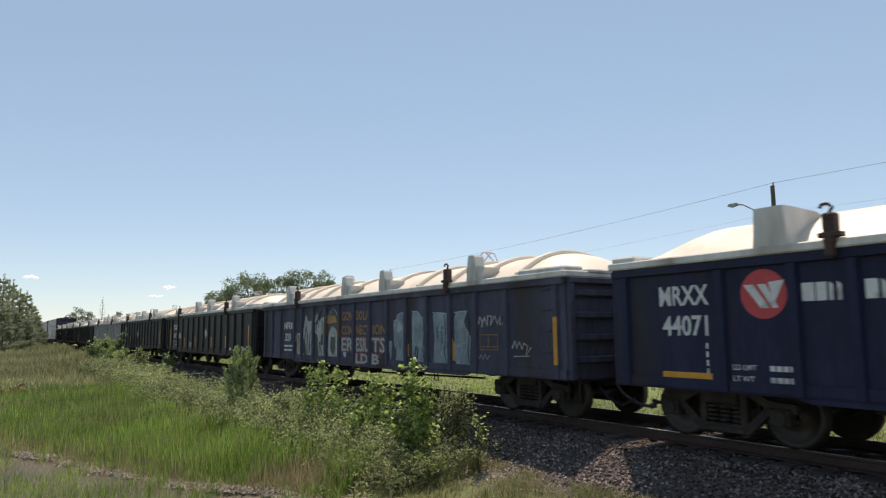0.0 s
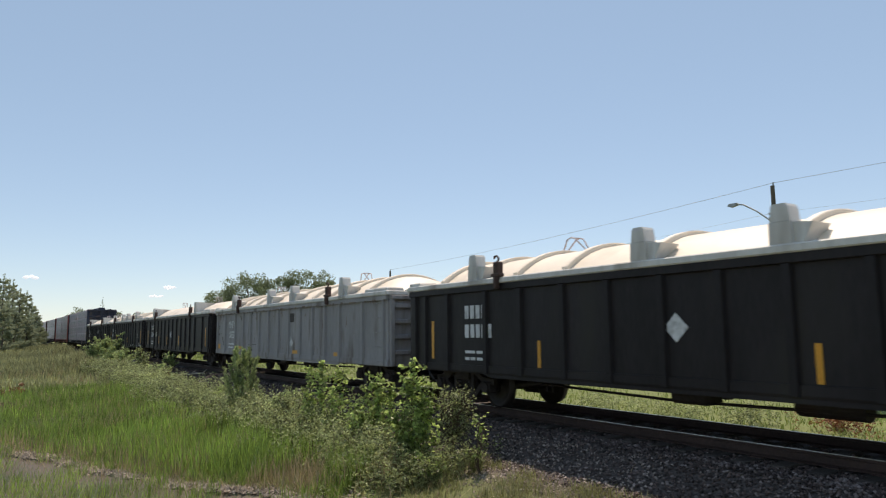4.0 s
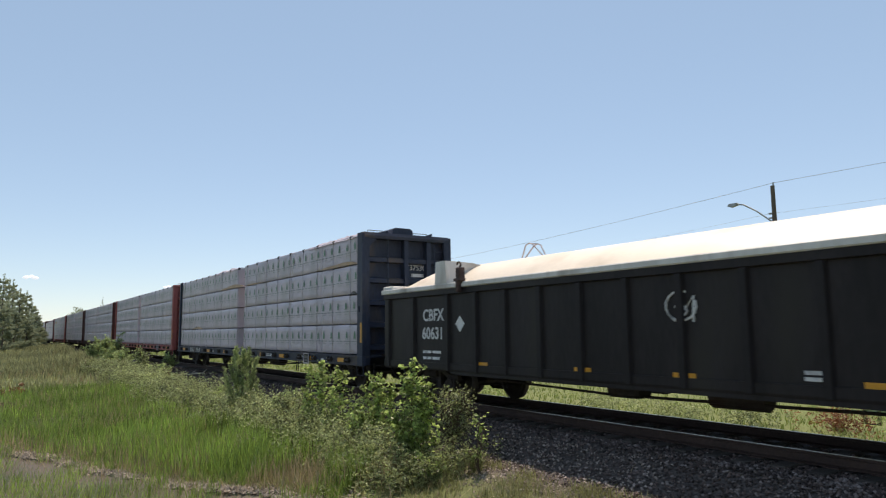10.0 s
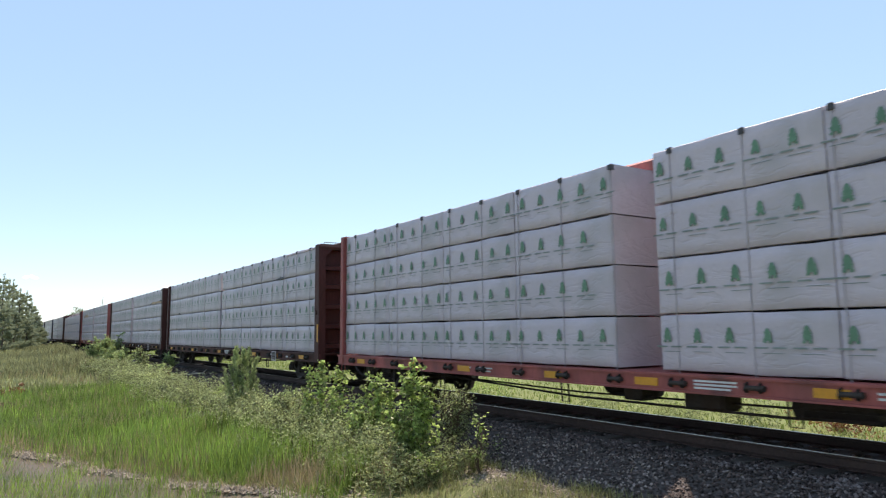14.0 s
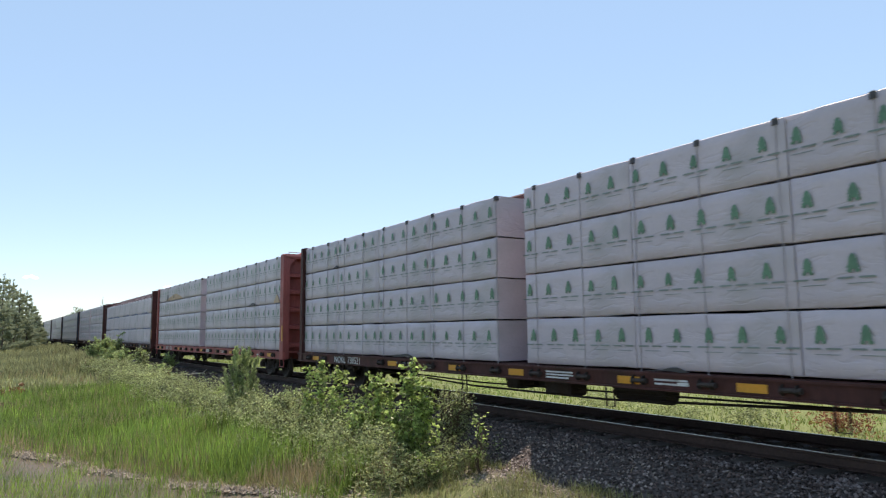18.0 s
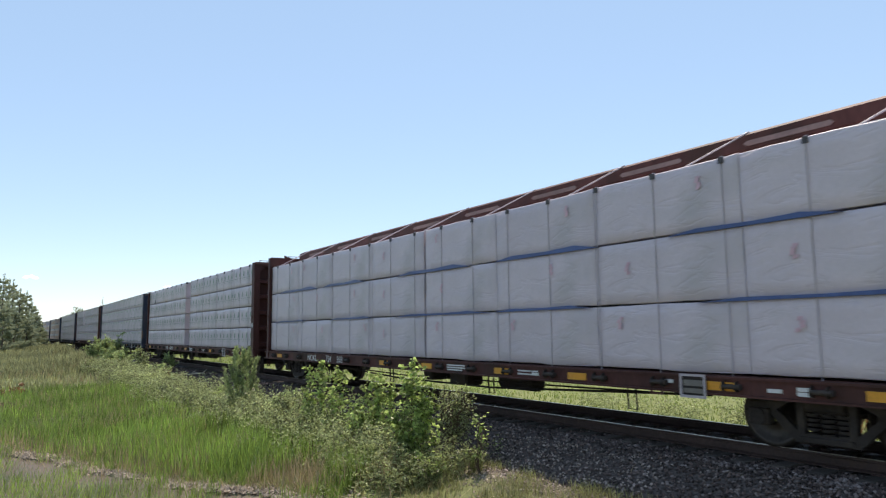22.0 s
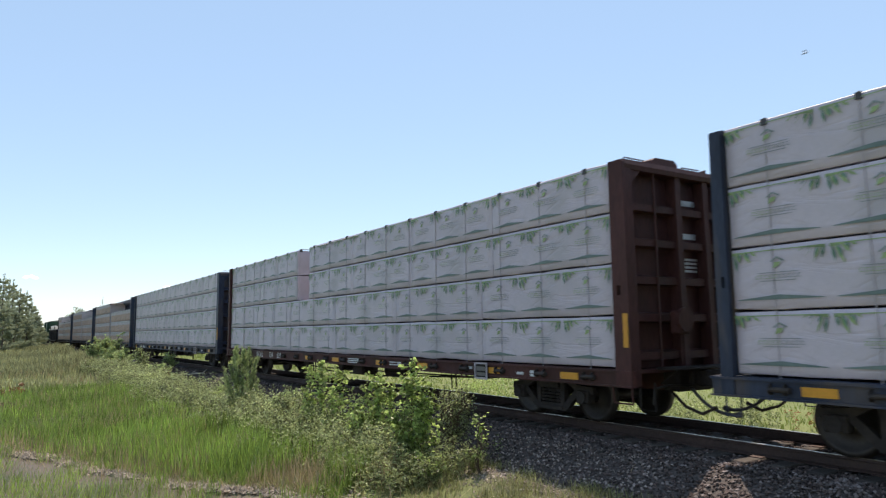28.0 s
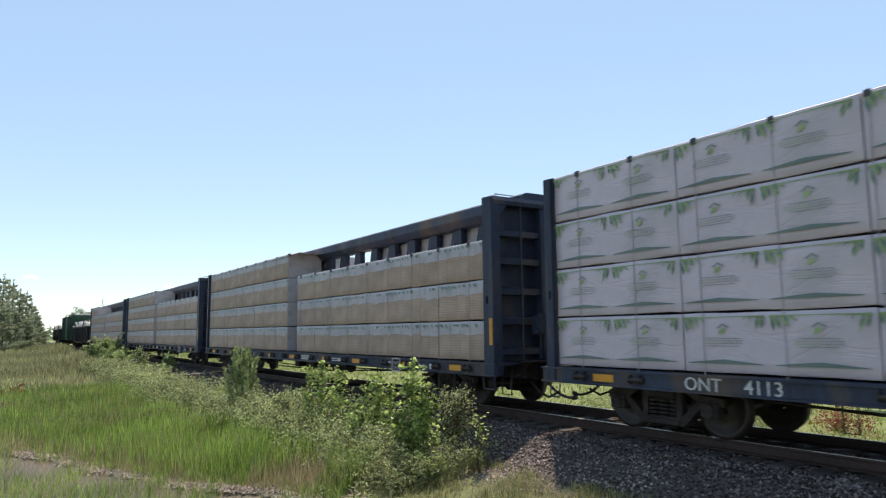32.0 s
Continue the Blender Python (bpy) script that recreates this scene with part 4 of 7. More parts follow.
def lie(x, y):
    """Height of the ground, in metres above the rail top."""
    prof_y = [-600, -30, -12, -9, -6.2, -5.2, -4.4, -3.2, -2.75, -1.75, 1.75, 2.9, 4.5, 9, 600]
    prof_z = [-0.6, -0.9, -1.0, -1.04, -1.02, -0.92, -0.84, -0.72, -0.64, -0.21, -0.21, -0.5, -0.42, -0.5, -0.9]
    z = np.interp(y, prof_y, prof_z)
    z = z - 0.16 * np.clip((bank(x) - y) / 0.5, 0, 1) * (y > -16)
    z = z + np.where((y < -3) & (x < -25), np.clip((-25 - x) / 60, 0, 1) * 0.45, 0)
    ahead = -0.838 * x + 0.545 * (y + 10.03)  # the grassy bank on which the tripod stands
    z = np.maximum(z, z + (np.interp(ahead, [1.4, 4.2], [0.05, -1.3]) - z).clip(0) * np.clip((-5.6 - y) / 2.0, 0, 1))
    rough = np.clip((np.abs(y) - 2.6) / 1.5, 0, 1)
    return z + rough * 0.05 * np.sin(x * 1.3 + 0.7 * y) * np.sin(y * 1.9 - 0.4 * x)


def sheet(name, xs, ys, material):
    X, Y = np.meshgrid(xs, ys)
    V = np.stack([X, Y, lie(X, Y)], -1).reshape(-1, 3)
    nx, ny = len(xs), len(ys)
    q = (np.arange(ny - 1)[:, None] * nx + np.arange(nx - 1)[None]).reshape(-1)
    F = np.stack([q, q + 1, q + nx + 1, q + nx], -1)
    me = bpy.data.meshes.new(name)
    me.from_pydata(V.tolist(), [], F.tolist())
    me.materials.append(material)
    me.polygons.foreach_set("use_smooth", [True] * len(me.polygons))
    return new(name, me)


def ground_material():
    m = bpy.data.materials.new("ground_soil")
    m.use_nodes = True
    n, link = m.node_tree.nodes, m.node_tree.links.new
    bsdf = n["Principled BSDF"]
    co = n.new("ShaderNodeTexCoord")
    sep = n.new("ShaderNodeSeparateXYZ")
    link(co.outputs["Object"], sep.inputs[0])

    def tex(s, d=6):
        t = n.new("ShaderNodeTexNoise")
        t.inputs["Scale"].default_value, t.inputs["Detail"].default_value = s, d
        link(co.outputs["Object"], t.inputs["Vector"])
        return t.outputs[0]

    def rng(src, a, b, c=0.0, d=1.0):
        r = n.new("ShaderNodeMapRange")
        for i, v in enumerate((a, b, c, d)):
            r.inputs[1 + i].default_value = v
        link(src, r.inputs[0])
        return r.outputs[0]

    def blend(fac, a, b):
        x = n.new("ShaderNodeMix")
        x.data_type = "RGBA"
        link(fac, x.inputs[0])
        for s, v in ((6, a), (7, b)):
            if isinstance(v, tuple):
                x.inputs[s].default_value = (*v, 1)
            else:
                link(v, x.inputs[s])
        return x.outputs[2]

    def math_node(op, a, b):
        x = n.new("ShaderNodeMath")
        x.operation = op
        for i, v in enumerate((a, b)):
            if isinstance(v, (int, float)):
                x.inputs[i].default_value = v
            else:
                link(v, x.inputs[i])
        return x.outputs[0]

    wob = math_node("ADD", sep.outputs[1], math_node("MULTIPLY", math_node("SUBTRACT", tex(0.6), 0.5), 1.6))
    soil = blend(rng(tex(3.0), 0.35, 0.65), (0.085, 0.064, 0.044), (0.15, 0.118, 0.085))
    green = blend(rng(tex(1.1), 0.35, 0.65), (0.085, 0.10, 0.03), (0.13, 0.15, 0.048))
    near = blend(rng(wob, -3.7, -3.1), green, soil)
    gravel = blend(rng(tex(26.0), 0.35, 0.65), (0.036, 0.027, 0.024), (0.105, 0.083, 0.074))
    base = blend(rng(wob, -3.0, -2.6), near, gravel)
    far = blend(rng(tex(1.1), 0.35, 0.65), (0.115, 0.14, 0.036), (0.15, 0.175, 0.048))
    base = blend(rng(wob, 2.4, 3.2), base, far)
    mud = blend(rng(tex(2.2), 0.35, 0.65), (0.095, 0.074, 0.056), (0.15, 0.12, 0.093))
    low = rng(sep.outputs[2], -0.96, -1.06)
    base = blend(low, base, mud)
    link(base, bsdf.inputs["Base Color"])
    bsdf.inputs["Roughness"].default_value = 0.9
    b = n.new("ShaderNodeBump")
    b.inputs["Strength"].default_value, b.inputs["Distance"].default_value = 0.7, 0.05
    link(tex(14.0, 8), b.inputs["Height"])
    link(b.outputs[0], bsdf.inputs["Normal"])
    return m


def spread(lo, hi, n, power):
    a = np.linspace(0, 1, n) ** power
    return lo + (hi - lo) * a


xs = np.concatenate([-spread(60, 1800, 24, 2.5)[::-1], np.linspace(-59, 8, 180), spread(9, 1800, 16, 2.5)])
ys = np.concatenate([-spread(14.5, 1800, 18, 2.6)[::-1], np.linspace(-14, -1.8, 62), [-1.0, 1.0], np.linspace(1.8, 10, 24), spread(11, 1800, 18, 2.6)])
tagged(sheet("ground", xs, ys, ground_material()), "grassy ground with bare soil and ballast along the line", "ground", kind="structure")

track = thing("track", "rusty rails on timber ties in grey crushed stone", "railway track", kind="structure")
X0, X1 = -420.0, 60.0


def rail_web(bm):
    out = [(-0.07, -0.17), (0.07, -0.17), (0.07, -0.155), (0.012, -0.135), (0.012, -0.045), (0.034, -0.035), (0.034, -0.004), (-0.034, -0.004), (-0.034, -0.035), (-0.012, -0.045), (-0.012, -0.135), (-0.07, -0.155)]
    prism(bm, out, X0, X1, "x")


def rail_top(bm):
    box(bm, X0, X1, -0.020, 0.020, -0.005, 0.0)


for s in (-1, 1):
    r = part("rail", shape("rail_web", rail_web), M["rail"], track, "", pose(0, s * 0.755, 0))
    part("rail_head", shape("rail_top", rail_top), M["head"], r, "polished steel running surface")


def tie_mesh(bm):
    box(bm, -0.115, 0.115, -1.3, 1.3, -0.34, -0.165, 0.012)


def spike_plate(bm):
    box(bm, -0.10, 0.10, -0.16, 0.16, -0.166, -0.150, 0.004)


rnd = random.Random(5)
for k in range(110):
    x = 6.0 - k * 0.52
    t = part("tie", shape("tie", tie_mesh), M["tie"], track, "", pose(x + rnd.uniform(-0.03, 0.03), rnd.uniform(-0.05, 0.05), rnd.uniform(-0.01, 0.008), 0, 0, rnd.uniform(-1.2, 1.2)))
    if k < 60:
        for s in (-1, 1):
            part("tie_plate", shape("tie_plate", spike_plate), M["rail"], t, "", pose(0, s * 0.755, 0))
bm = bmesh.new()
for k in range(420):
    x = -51.5 - k * 0.52
    box(bm, x - 0.115, x + 0.115, -1.3, 1.3, -0.34, -0.165)
tagged(part("far_ties", bm, M["tie"], track), kind="stuff")


# ---- loose stone ----
def flat_mesh(name, V, F, material, smooth=False):
    me = bpy.data.meshes.new(name)
    me.from_pydata(V.tolist(), [], F.tolist() if hasattr(F, "tolist") else F)
    me.materials.append(material)
    return me


def stones(name, P, size, material, rng):
    """Small angular stones, one eight-sided lump at each place."""
    base = np.array([(1, 0, 0), (0, 1, 0), (-1, 0, 0), (0, -1, 0), (0, 0, 1), (0, 0, -1)], float)
    tri = np.array([(0, 1, 4), (1, 2, 4), (2, 3, 4), (3, 0, 4), (1, 0, 5), (2, 1, 5), (3, 2, 5), (0, 3, 5)])
    n = len(P)
    s = size[:, None, None] * rng.uniform(0.55, 1.15, (n, 6, 1))
    a = rng.uniform(0, math.tau, n)
    tilt = rng.uniform(-0.6, 0.6, n)
    V = base[None] * s * np.array([1.0, 1.0, 0.75])
    c, si = np.cos(a)[:, None], np.sin(a)[:, None]
    x, y = V[..., 0] * c - V[..., 1] * si, V[..., 0] * si + V[..., 1] * c
    z = V[..., 2] + x * tilt[:, None]
    V = np.stack([x, y, z], -1) + P[:, None]
    F = tri[None] + (np.arange(n) * 6)[:, None, None]
    return flat_mesh(name, V.reshape(-1, 3), F.reshape(-1, 3), material)


R5 = np.random.RandomState(11)
n = 26000
X = -1.5 - 46 * R5.rand(n) ** 2.2
Y = R5.uniform(-2.85, -0.85, n)
P = np.stack([X, Y, lie(X, Y) + 0.01], -1)
ob = new("ballast", stones("ballast", P, R5.uniform(0.014, 0.040, n), M["stone"], R5))
tagged(ob, "loose grey crushed stone beside the rails", "gravel", kind="stuff")
n = 6500
X = -1.5 - 40 * R5.rand(n) ** 1.9
Y = np.clip(-2.0 + R5.normal(0, 0.55, n), -3.25, -0.9)
keep = R5.rand(n) < np.interp(X, [-30, -9, -4], [0.35, 0.55, 1.0])
X, Y = X[keep], Y[keep]
P = np.stack([X, Y, lie(X, Y) + 0.018], -1)
tagged(new("pale_ballast", stones("pale_ballast", P, R5.uniform(0.016, 0.042, len(X)), M["palestone"], R5)), "paler grey stones scattered in the ballast", "gravel", kind="stuff")
# extra stones, coloured paler to brighten the sunlit toe of the ballast
n = 750
X, Y = R5.uniform(-10.6, -6.6, n), R5.uniform(-3.15, -1.85, n)
P = np.stack([X, Y, lie(X, Y) + 0.022], -1)
M["bleached"] = mat("sunlit_shoulder_stone", (0.29, 0.24, 0.215), 0.85, var=0.25, bump=0.4, bump_scale=40, per_island=0.45, gloss=0.25)
tagged(new("shoulder_stones", stones("shoulder_stones", P, R5.uniform(0.014, 0.034, n), M["bleached"], R5)), "stones coloured pale as if sunlit at the foot of the ballast", "gravel", kind="stuff")
n = 2600
X = R5.uniform(-13, -4, n)
Y = -2.85 - np.abs(R5.normal(0, 0.5, n))
P = np.stack([X, Y, lie(X, Y) + 0.008], -1)
tagged(new("verge_stones", stones("verge_stones", P, R5.uniform(0.008, 0.030, n), M["debris"], R5)), "small stones strewn on the bare soil strip", "gravel", kind="stuff")
n = 5000
X, Y = -1.5 - 26 * R5.rand(n) ** 1.6, R5.uniform(-0.6, 0.6, n)
P = np.stack([X, Y, np.full(n, -0.19)], -1)
tagged(new("ballast", stones("ballast", P, R5.uniform(0.018, 0.045, n), M["stone"], R5)), "grey crushed stone between the rails", "gravel", kind="stuff")
n = 6500
X = R5.uniform(-22, -8.5, n)
Y = bank(X) + np.abs(R5.normal(0, 0.34, n)) - 0.14
P = np.stack([X, Y, lie(X, Y) + 0.01], -1)
tagged(new("bank_debris", stones("bank_debris", P, R5.uniform(0.015, 0.065, n), M["debris"], R5)), "dry clods and broken stalks along the muddy bank", "debris", kind="stuff")

# muddy pool
M["pool"] = mat("muddy_water", (0.10, 0.077, 0.055), 0.5, gloss=0.25, var=0.15, scale=0.6, bump=0.03, bump_scale=4)
me = bpy.data.meshes.new("muddy_pool")
me.from_pydata([(-40, -24, -1.075), (6, -24, -1.075), (6, -4.2, -1.075), (-40, -4.2, -1.075)], [], [(0, 1, 2, 3)])
me.materials.append(M["pool"])
tagged(new("water", me), "still brown muddy water in the ditch", "water", kind="structure")


# ---- plants ----
def leaf_cards(name, P, D, size, material, wide=0.5, seed=0):
    """Folded pointed leaves at P, growing along D."""
    rng = np.random.RandomState(seed)
    D = D / (np.linalg.norm(D, axis=1, keepdims=True) + 1e-9)
    up = rng.normal(0, 1, D.shape)
    W = np.cross(D, up)
    W /= np.linalg.norm(W, axis=1, keepdims=True) + 1e-9
    N = np.cross(W, D)
    s = size[:, None]
    V = np.stack([P, P + D * s * 0.45 + W * s * wide * 0.5 + N * s * 0.08, P + D * s, P + D * s * 0.45 - W * s * wide * 0.5 + N * s * 0.08], 1)
    i = np.arange(len(P))[:, None] * 4
    F = np.concatenate([i + np.array([[0, 1, 2]]), i + np.array([[0, 2, 3]])], 0)
    return flat_mesh(name, V.reshape(-1, 3), F, material)


def blades(name, X, Y, height, width, material, lean=0.25, seed=0, sink=0.03):
    """Grass blades: a bent strip of three faces at each place."""
    rng = np.random.RandomState(seed)
    n = len(X)
    B = np.stack([X, Y, lie(X, Y) - sink], -1)
    a = rng.uniform(0, math.tau, n)
    L = np.stack([np.cos(a), np.sin(a), np.zeros(n)], -1) * (height * lean * rng.uniform(0.2, 1.6, n))[:, None]
    b = rng.uniform(0, math.tau, n)
    W = np.stack([np.cos(b), np.sin(b), np.zeros(n)], -1) * (width * 0.5)[:, None]
    H = np.zeros((n, 3))
    H[:, 2] = height
    V = np.stack([B - W, B + W, B + H * 0.55 + L * 0.35 + W * 0.8, B + H * 0.55 + L * 0.35 - W * 0.8, B + H + L], 1)
    i = np.arange(n)[:, None] * 5
    F = np.concatenate([i + np.array([[0, 1, 2]]), i + np.array([[0, 2, 3]]), i + np.array([[3, 2, 4]])], 0)
    return new(name, flat_mesh(name, V.reshape(-1, 3), F, material))


def patchy(X, Y, s, seed=0):
    return np.sin(X * s + seed) * np.sin(Y * s * 1.7 + 1.3 * seed) + 0.6 * np.sin(X * s * 2.3 + Y * s * 1.1 + seed * 2)


G = np.random.RandomState(21)
# reeds on the bank
n = 42000
X = -9.5 - 26 * G.rand(n) ** 1.25
Y = bank(X) + 0.15 + G.rand(n) ** 0.9 * (-4.3 - bank(X) - 0.15)
keep = (Y < -4.2) & (Y > -10.5) & (patchy(X, Y, 1.1, 2) > -1.1 + 1.3 * np.clip((X + 14) / 4, 0, 1))
X, Y = X[keep], Y[keep]
tagged(blades("reed_grass", X, Y, G.uniform(0.22, 0.62, len(X)) * np.clip((Y - bank(X)) / 0.8, 0.45, 1), G.uniform(0.008, 0.018, len(X)) * (1 + (-X - 9) / 22), M["reed"], 0.22, 1), "tall bright green reed grass on the wet bank", "grass", kind="stuff")
n = 9000
X = -10 - 24 * G.rand(n) ** 1.2
Y = bank(X) + 0.1 + G.rand(n) * (-4.3 - bank(X))
keep = (Y < -4.2) & (Y > -10.5) & (patchy(X, Y, 0.8, 11) > -0.2)
X, Y = X[keep], Y[keep]
tagged(blades("brown_reeds", X, Y, G.uniform(0.25, 0.6, len(X)), G.uniform(0.006, 0.012, len(X)) * (1 + (-X - 9) / 22), M["straw"], 0.25, 16), "thin brown seed stalks among the reed grass", "grass", kind="stuff")
# thin reeds and dead stalks standing in the pool
n = 30000
X = G.uniform(-26, -6, n)
Y = bank(X) - G.rand(n) ** 0.9 * 4.0
keep = patchy(X, Y, 1.3, 5) > -0.35
X, Y = X[keep], Y[keep]
tagged(blades("pool_reeds", X, Y, G.uniform(0.15, 0.5, len(X)), G.uniform(0.006, 0.013, len(X)), M["reed"], 0.3, 2), "sparse green reeds standing in the muddy water", "grass", kind="stuff")
n = 6000
X = G.uniform(-24, -7, n)
Y = bank(X) + G.normal(-0.9, 1.2, n)
tagged(blades("dead_stalks", X, Y, G.uniform(0.1, 0.35, n), G.uniform(0.006, 0.014, n), M["straw"], 0.8, 3), "bent dry straw-coloured stalks by the pool", "grass", kind="stuff")
M["vergegreen"] = mat("short_verge_blades", (0.225, 0.235, 0.09), 0.6, var=0.35, scale=0.8, bump=0, leaf=0.4, per_island=0.5)
# open meadow on the camera's side
n = 60000
X = -22 - 190 * G.rand(n) ** 1.9
Y = -3.0 - 32 * G.rand(n) ** 1.3
tagged(blades("meadow_grass", X, Y, G.uniform(0.18, 0.5, n), G.uniform(0.02, 0.04, n) * (1 + (-X - 20) / 45), M["field"], 0.3, 4), "mixed green meadow grass", "grass", kind="stuff")
n = 15000
X = -20 - 120 * G.rand(n) ** 1.7
Y = -3.2 - 16 * G.rand(n) ** 1.1
keep = patchy(X, Y, 0.35, 3) > 0.1
X, Y = X[keep], Y[keep]
tagged(blades("dry_grass", X, Y, G.uniform(0.25, 0.55, len(X)), G.uniform(0.012, 0.03, len(X)) * (1 + (-X - 20) / 40), M["straw"], 0.35, 5), "tan seed heads and dry grass in the meadow", "grass", kind="stuff")
# rank growth before the pines
n = 26000
X = -48 - 62 * G.rand(n) ** 0.9
Y = -2.9 - (1.5 + 0.13 * -X) * G.rand(n)
keep = patchy(X, Y, 0.25, 12) > -0.7
X, Y = X[keep], Y[keep]
tagged(blades("tall_meadow", X, Y, G.uniform(0.45, 1.15, len(X)) * np.interp(X, [-90, -48], [1.0, 0.5]), G.uniform(0.05, 0.10, len(X)), M["field"], 0.3, 18), "tall rank grass and weeds before the pines", "grass", kind="stuff")
# grass on the strip of soil by the ballast
n = 15000
X = -3 - 40 * G.rand(n) ** 1.5
Y = G.normal(-3.35, 0.42, n)
keep = (Y < -2.65) & (patchy(X, Y, 1.9, 7) > -0.4)
X, Y = X[keep], Y[keep]
tagged(blades("verge_grass", X, Y, G.uniform(0.05, 0.24, len(X)), G.uniform(0.006, 0.014, len(X)) * (1 + (-X - 6) / 25).clip(1), M["field"], 0.5, 6), "short grass on the bare strip beside the ballast", "grass", kind="stuff")
n = 22000
X = -5.5 - 12 * G.rand(n) ** 0.9
Y = np.minimum(bank(X) + 0.05 + G.rand(n) * 3.0, -2.72 - 0.25 * G.rand(n))
keep = (X < -10.3) | (patchy(X, Y, 2.2, 4) + 0.5 * G.rand(n) > 0.25)
X, Y = X[keep], Y[keep]
n = len(X)
tagged(blades("low_grass", X, Y, G.uniform(0.06, 0.22, n), G.uniform(0.006, 0.013, n), M["vergegreen"], 0.6, 14), "thin low grass on the bank", "grass", kind="stuff")
n = 5200
X = -7 - 14 * G.rand(n)
Y = bank(X) - 0.8 - 3.2 * G.rand(n)
keep = patchy(X, Y, 0.9, 9) > -0.2
X, Y = X[keep], Y[keep]
M["palereed"] = mat("pale_grey_green_blades", (0.27, 0.30, 0.185), 0.6, var=0.2, bump=0, leaf=0.4, per_island=0.35)
tagged(blades("pale_reeds", X, Y, G.uniform(0.2, 0.55, len(X)), G.uniform(0.008, 0.016, len(X)), M["palereed"], 0.35, 15), "pale grey-green reeds at the near edge of the pool", "grass", kind="stuff")
n = 9000
X, Y = G.uniform(-5, 5, n), G.uniform(-15, -7.5, n)
tagged(blades("bank_grass", X, Y, G.uniform(0.06, 0.16, n), G.uniform(0.008, 0.016, n), M["vergegreen"], 0.5, 17), "short grass on the bank beside the pool", "grass", kind="stuff")
# meadow beyond the line
n = 90000
X = 4 - 150 * G.rand(n) ** 2.0
Y = 2.6 + 36 * G.rand(n) ** 1.6
M["bright"] = mat("sunlit_far_meadow", (0.19, 0.245, 0.062), 0.6, var=0.2, scale=0.3, bump=0, leaf=0.4, per_island=0.22)
tagged(blades("far_meadow", X, Y, G.uniform(0.06, 0.20, n), G.uniform(0.010, 0.024, n) * (1 + np.abs(X) / 30), M["bright"], 0.6, 7), "yellow-green meadow beyond the rails", "grass", kind="stuff")


def weed_patch(name, X, Y, h, n_leaf, size, material, label, seed, wide=0.45):
    """Leafy stalks: leaves all up each stalk, with the stalk itself a thin blade."""
    rng = np.random.RandomState(seed)
    k = rng.randint(0, len(X), n_leaf)
    f = rng.rand(n_leaf) ** 0.7
    px, py = X[k] + rng.normal(0, 0.05, n_leaf) * (0.4 + f), Y[k] + rng.normal(0, 0.05, n_leaf) * (0.4 + f)
    P = np.stack([px, py, lie(px, py) + h[k] * f], -1)
    a = rng.uniform(0, math.tau, n_leaf)
    D = np.stack([np.cos(a), np.sin(a), rng.uniform(-0.3, 0.9, n_leaf)], -1)
    me = leaf_cards(name, P, D, size * rng.uniform(0.6, 1.3, n_leaf) * (1 + np.clip(-X[k] - 12, 0, 200) / 40), material, wide, seed)
    return tagged(new(name, me), label, "weeds", kind="stuff")


n = 2600
X = -9.6 - 40 * G.rand(n) ** 1.35
Y = G.normal(-4.05, 0.5, n) - 0.25 * np.clip((-X - 12) / 10, 0, 1)
H = G.uniform(0.3, 1.0, n) * np.interp(X, [-50, -16, -11, -9.6], [0.9, 1.0, 0.9, 0.5])
weed_patch("weeds", X, Y, H, 110000, 0.06, M["weed"], "dense grey-green leafy weeds along the verge", 8)
blades("weed_stalks", X, Y, H, np.full(n, 0.012), M["twig"], 0.12, 9)
tagged(bpy.data.objects["weed_stalks"], "thin brown stalks of the verge weeds", "weeds", kind="stuff")
for j, (cx, cy, w, hh, cnt, key, lab) in enumerate(((-10.9, 3.6, 0.7, 0.42, 1500, "weed", "pale leafy weeds beyond the rails"), (-9.2, 3.8, 0.5, 0.5, 1300, "weed", "pale leafy weeds beyond the rails"), (-7.4, 4.2, 0.55, 0.36, 1300, "rustweed", "reddish weeds in the meadow beyond the rails"), (-18.4, 3.6, 1.0, 0.55, 1500, "leafgreen", "green bushy weeds beyond the rails"), (-13.4, 3.9, 1.2, 0.35, 1200, "weed", "pale leafy weeds beyond the rails"), (-6.2, 4.6, 0.4, 0.4, 600, "leafgreen", "green bushy weeds beyond the rails"))):
    m_ = 60
    X, Y = cx + G.normal(0, w * 0.6, m_), cy + G.normal(0, 0.35, m_)
    weed_patch("roadside_weeds", X, Y, hh * G.uniform(0.5, 1.25, m_), cnt, 0.06, M[key], lab, 30 + j)


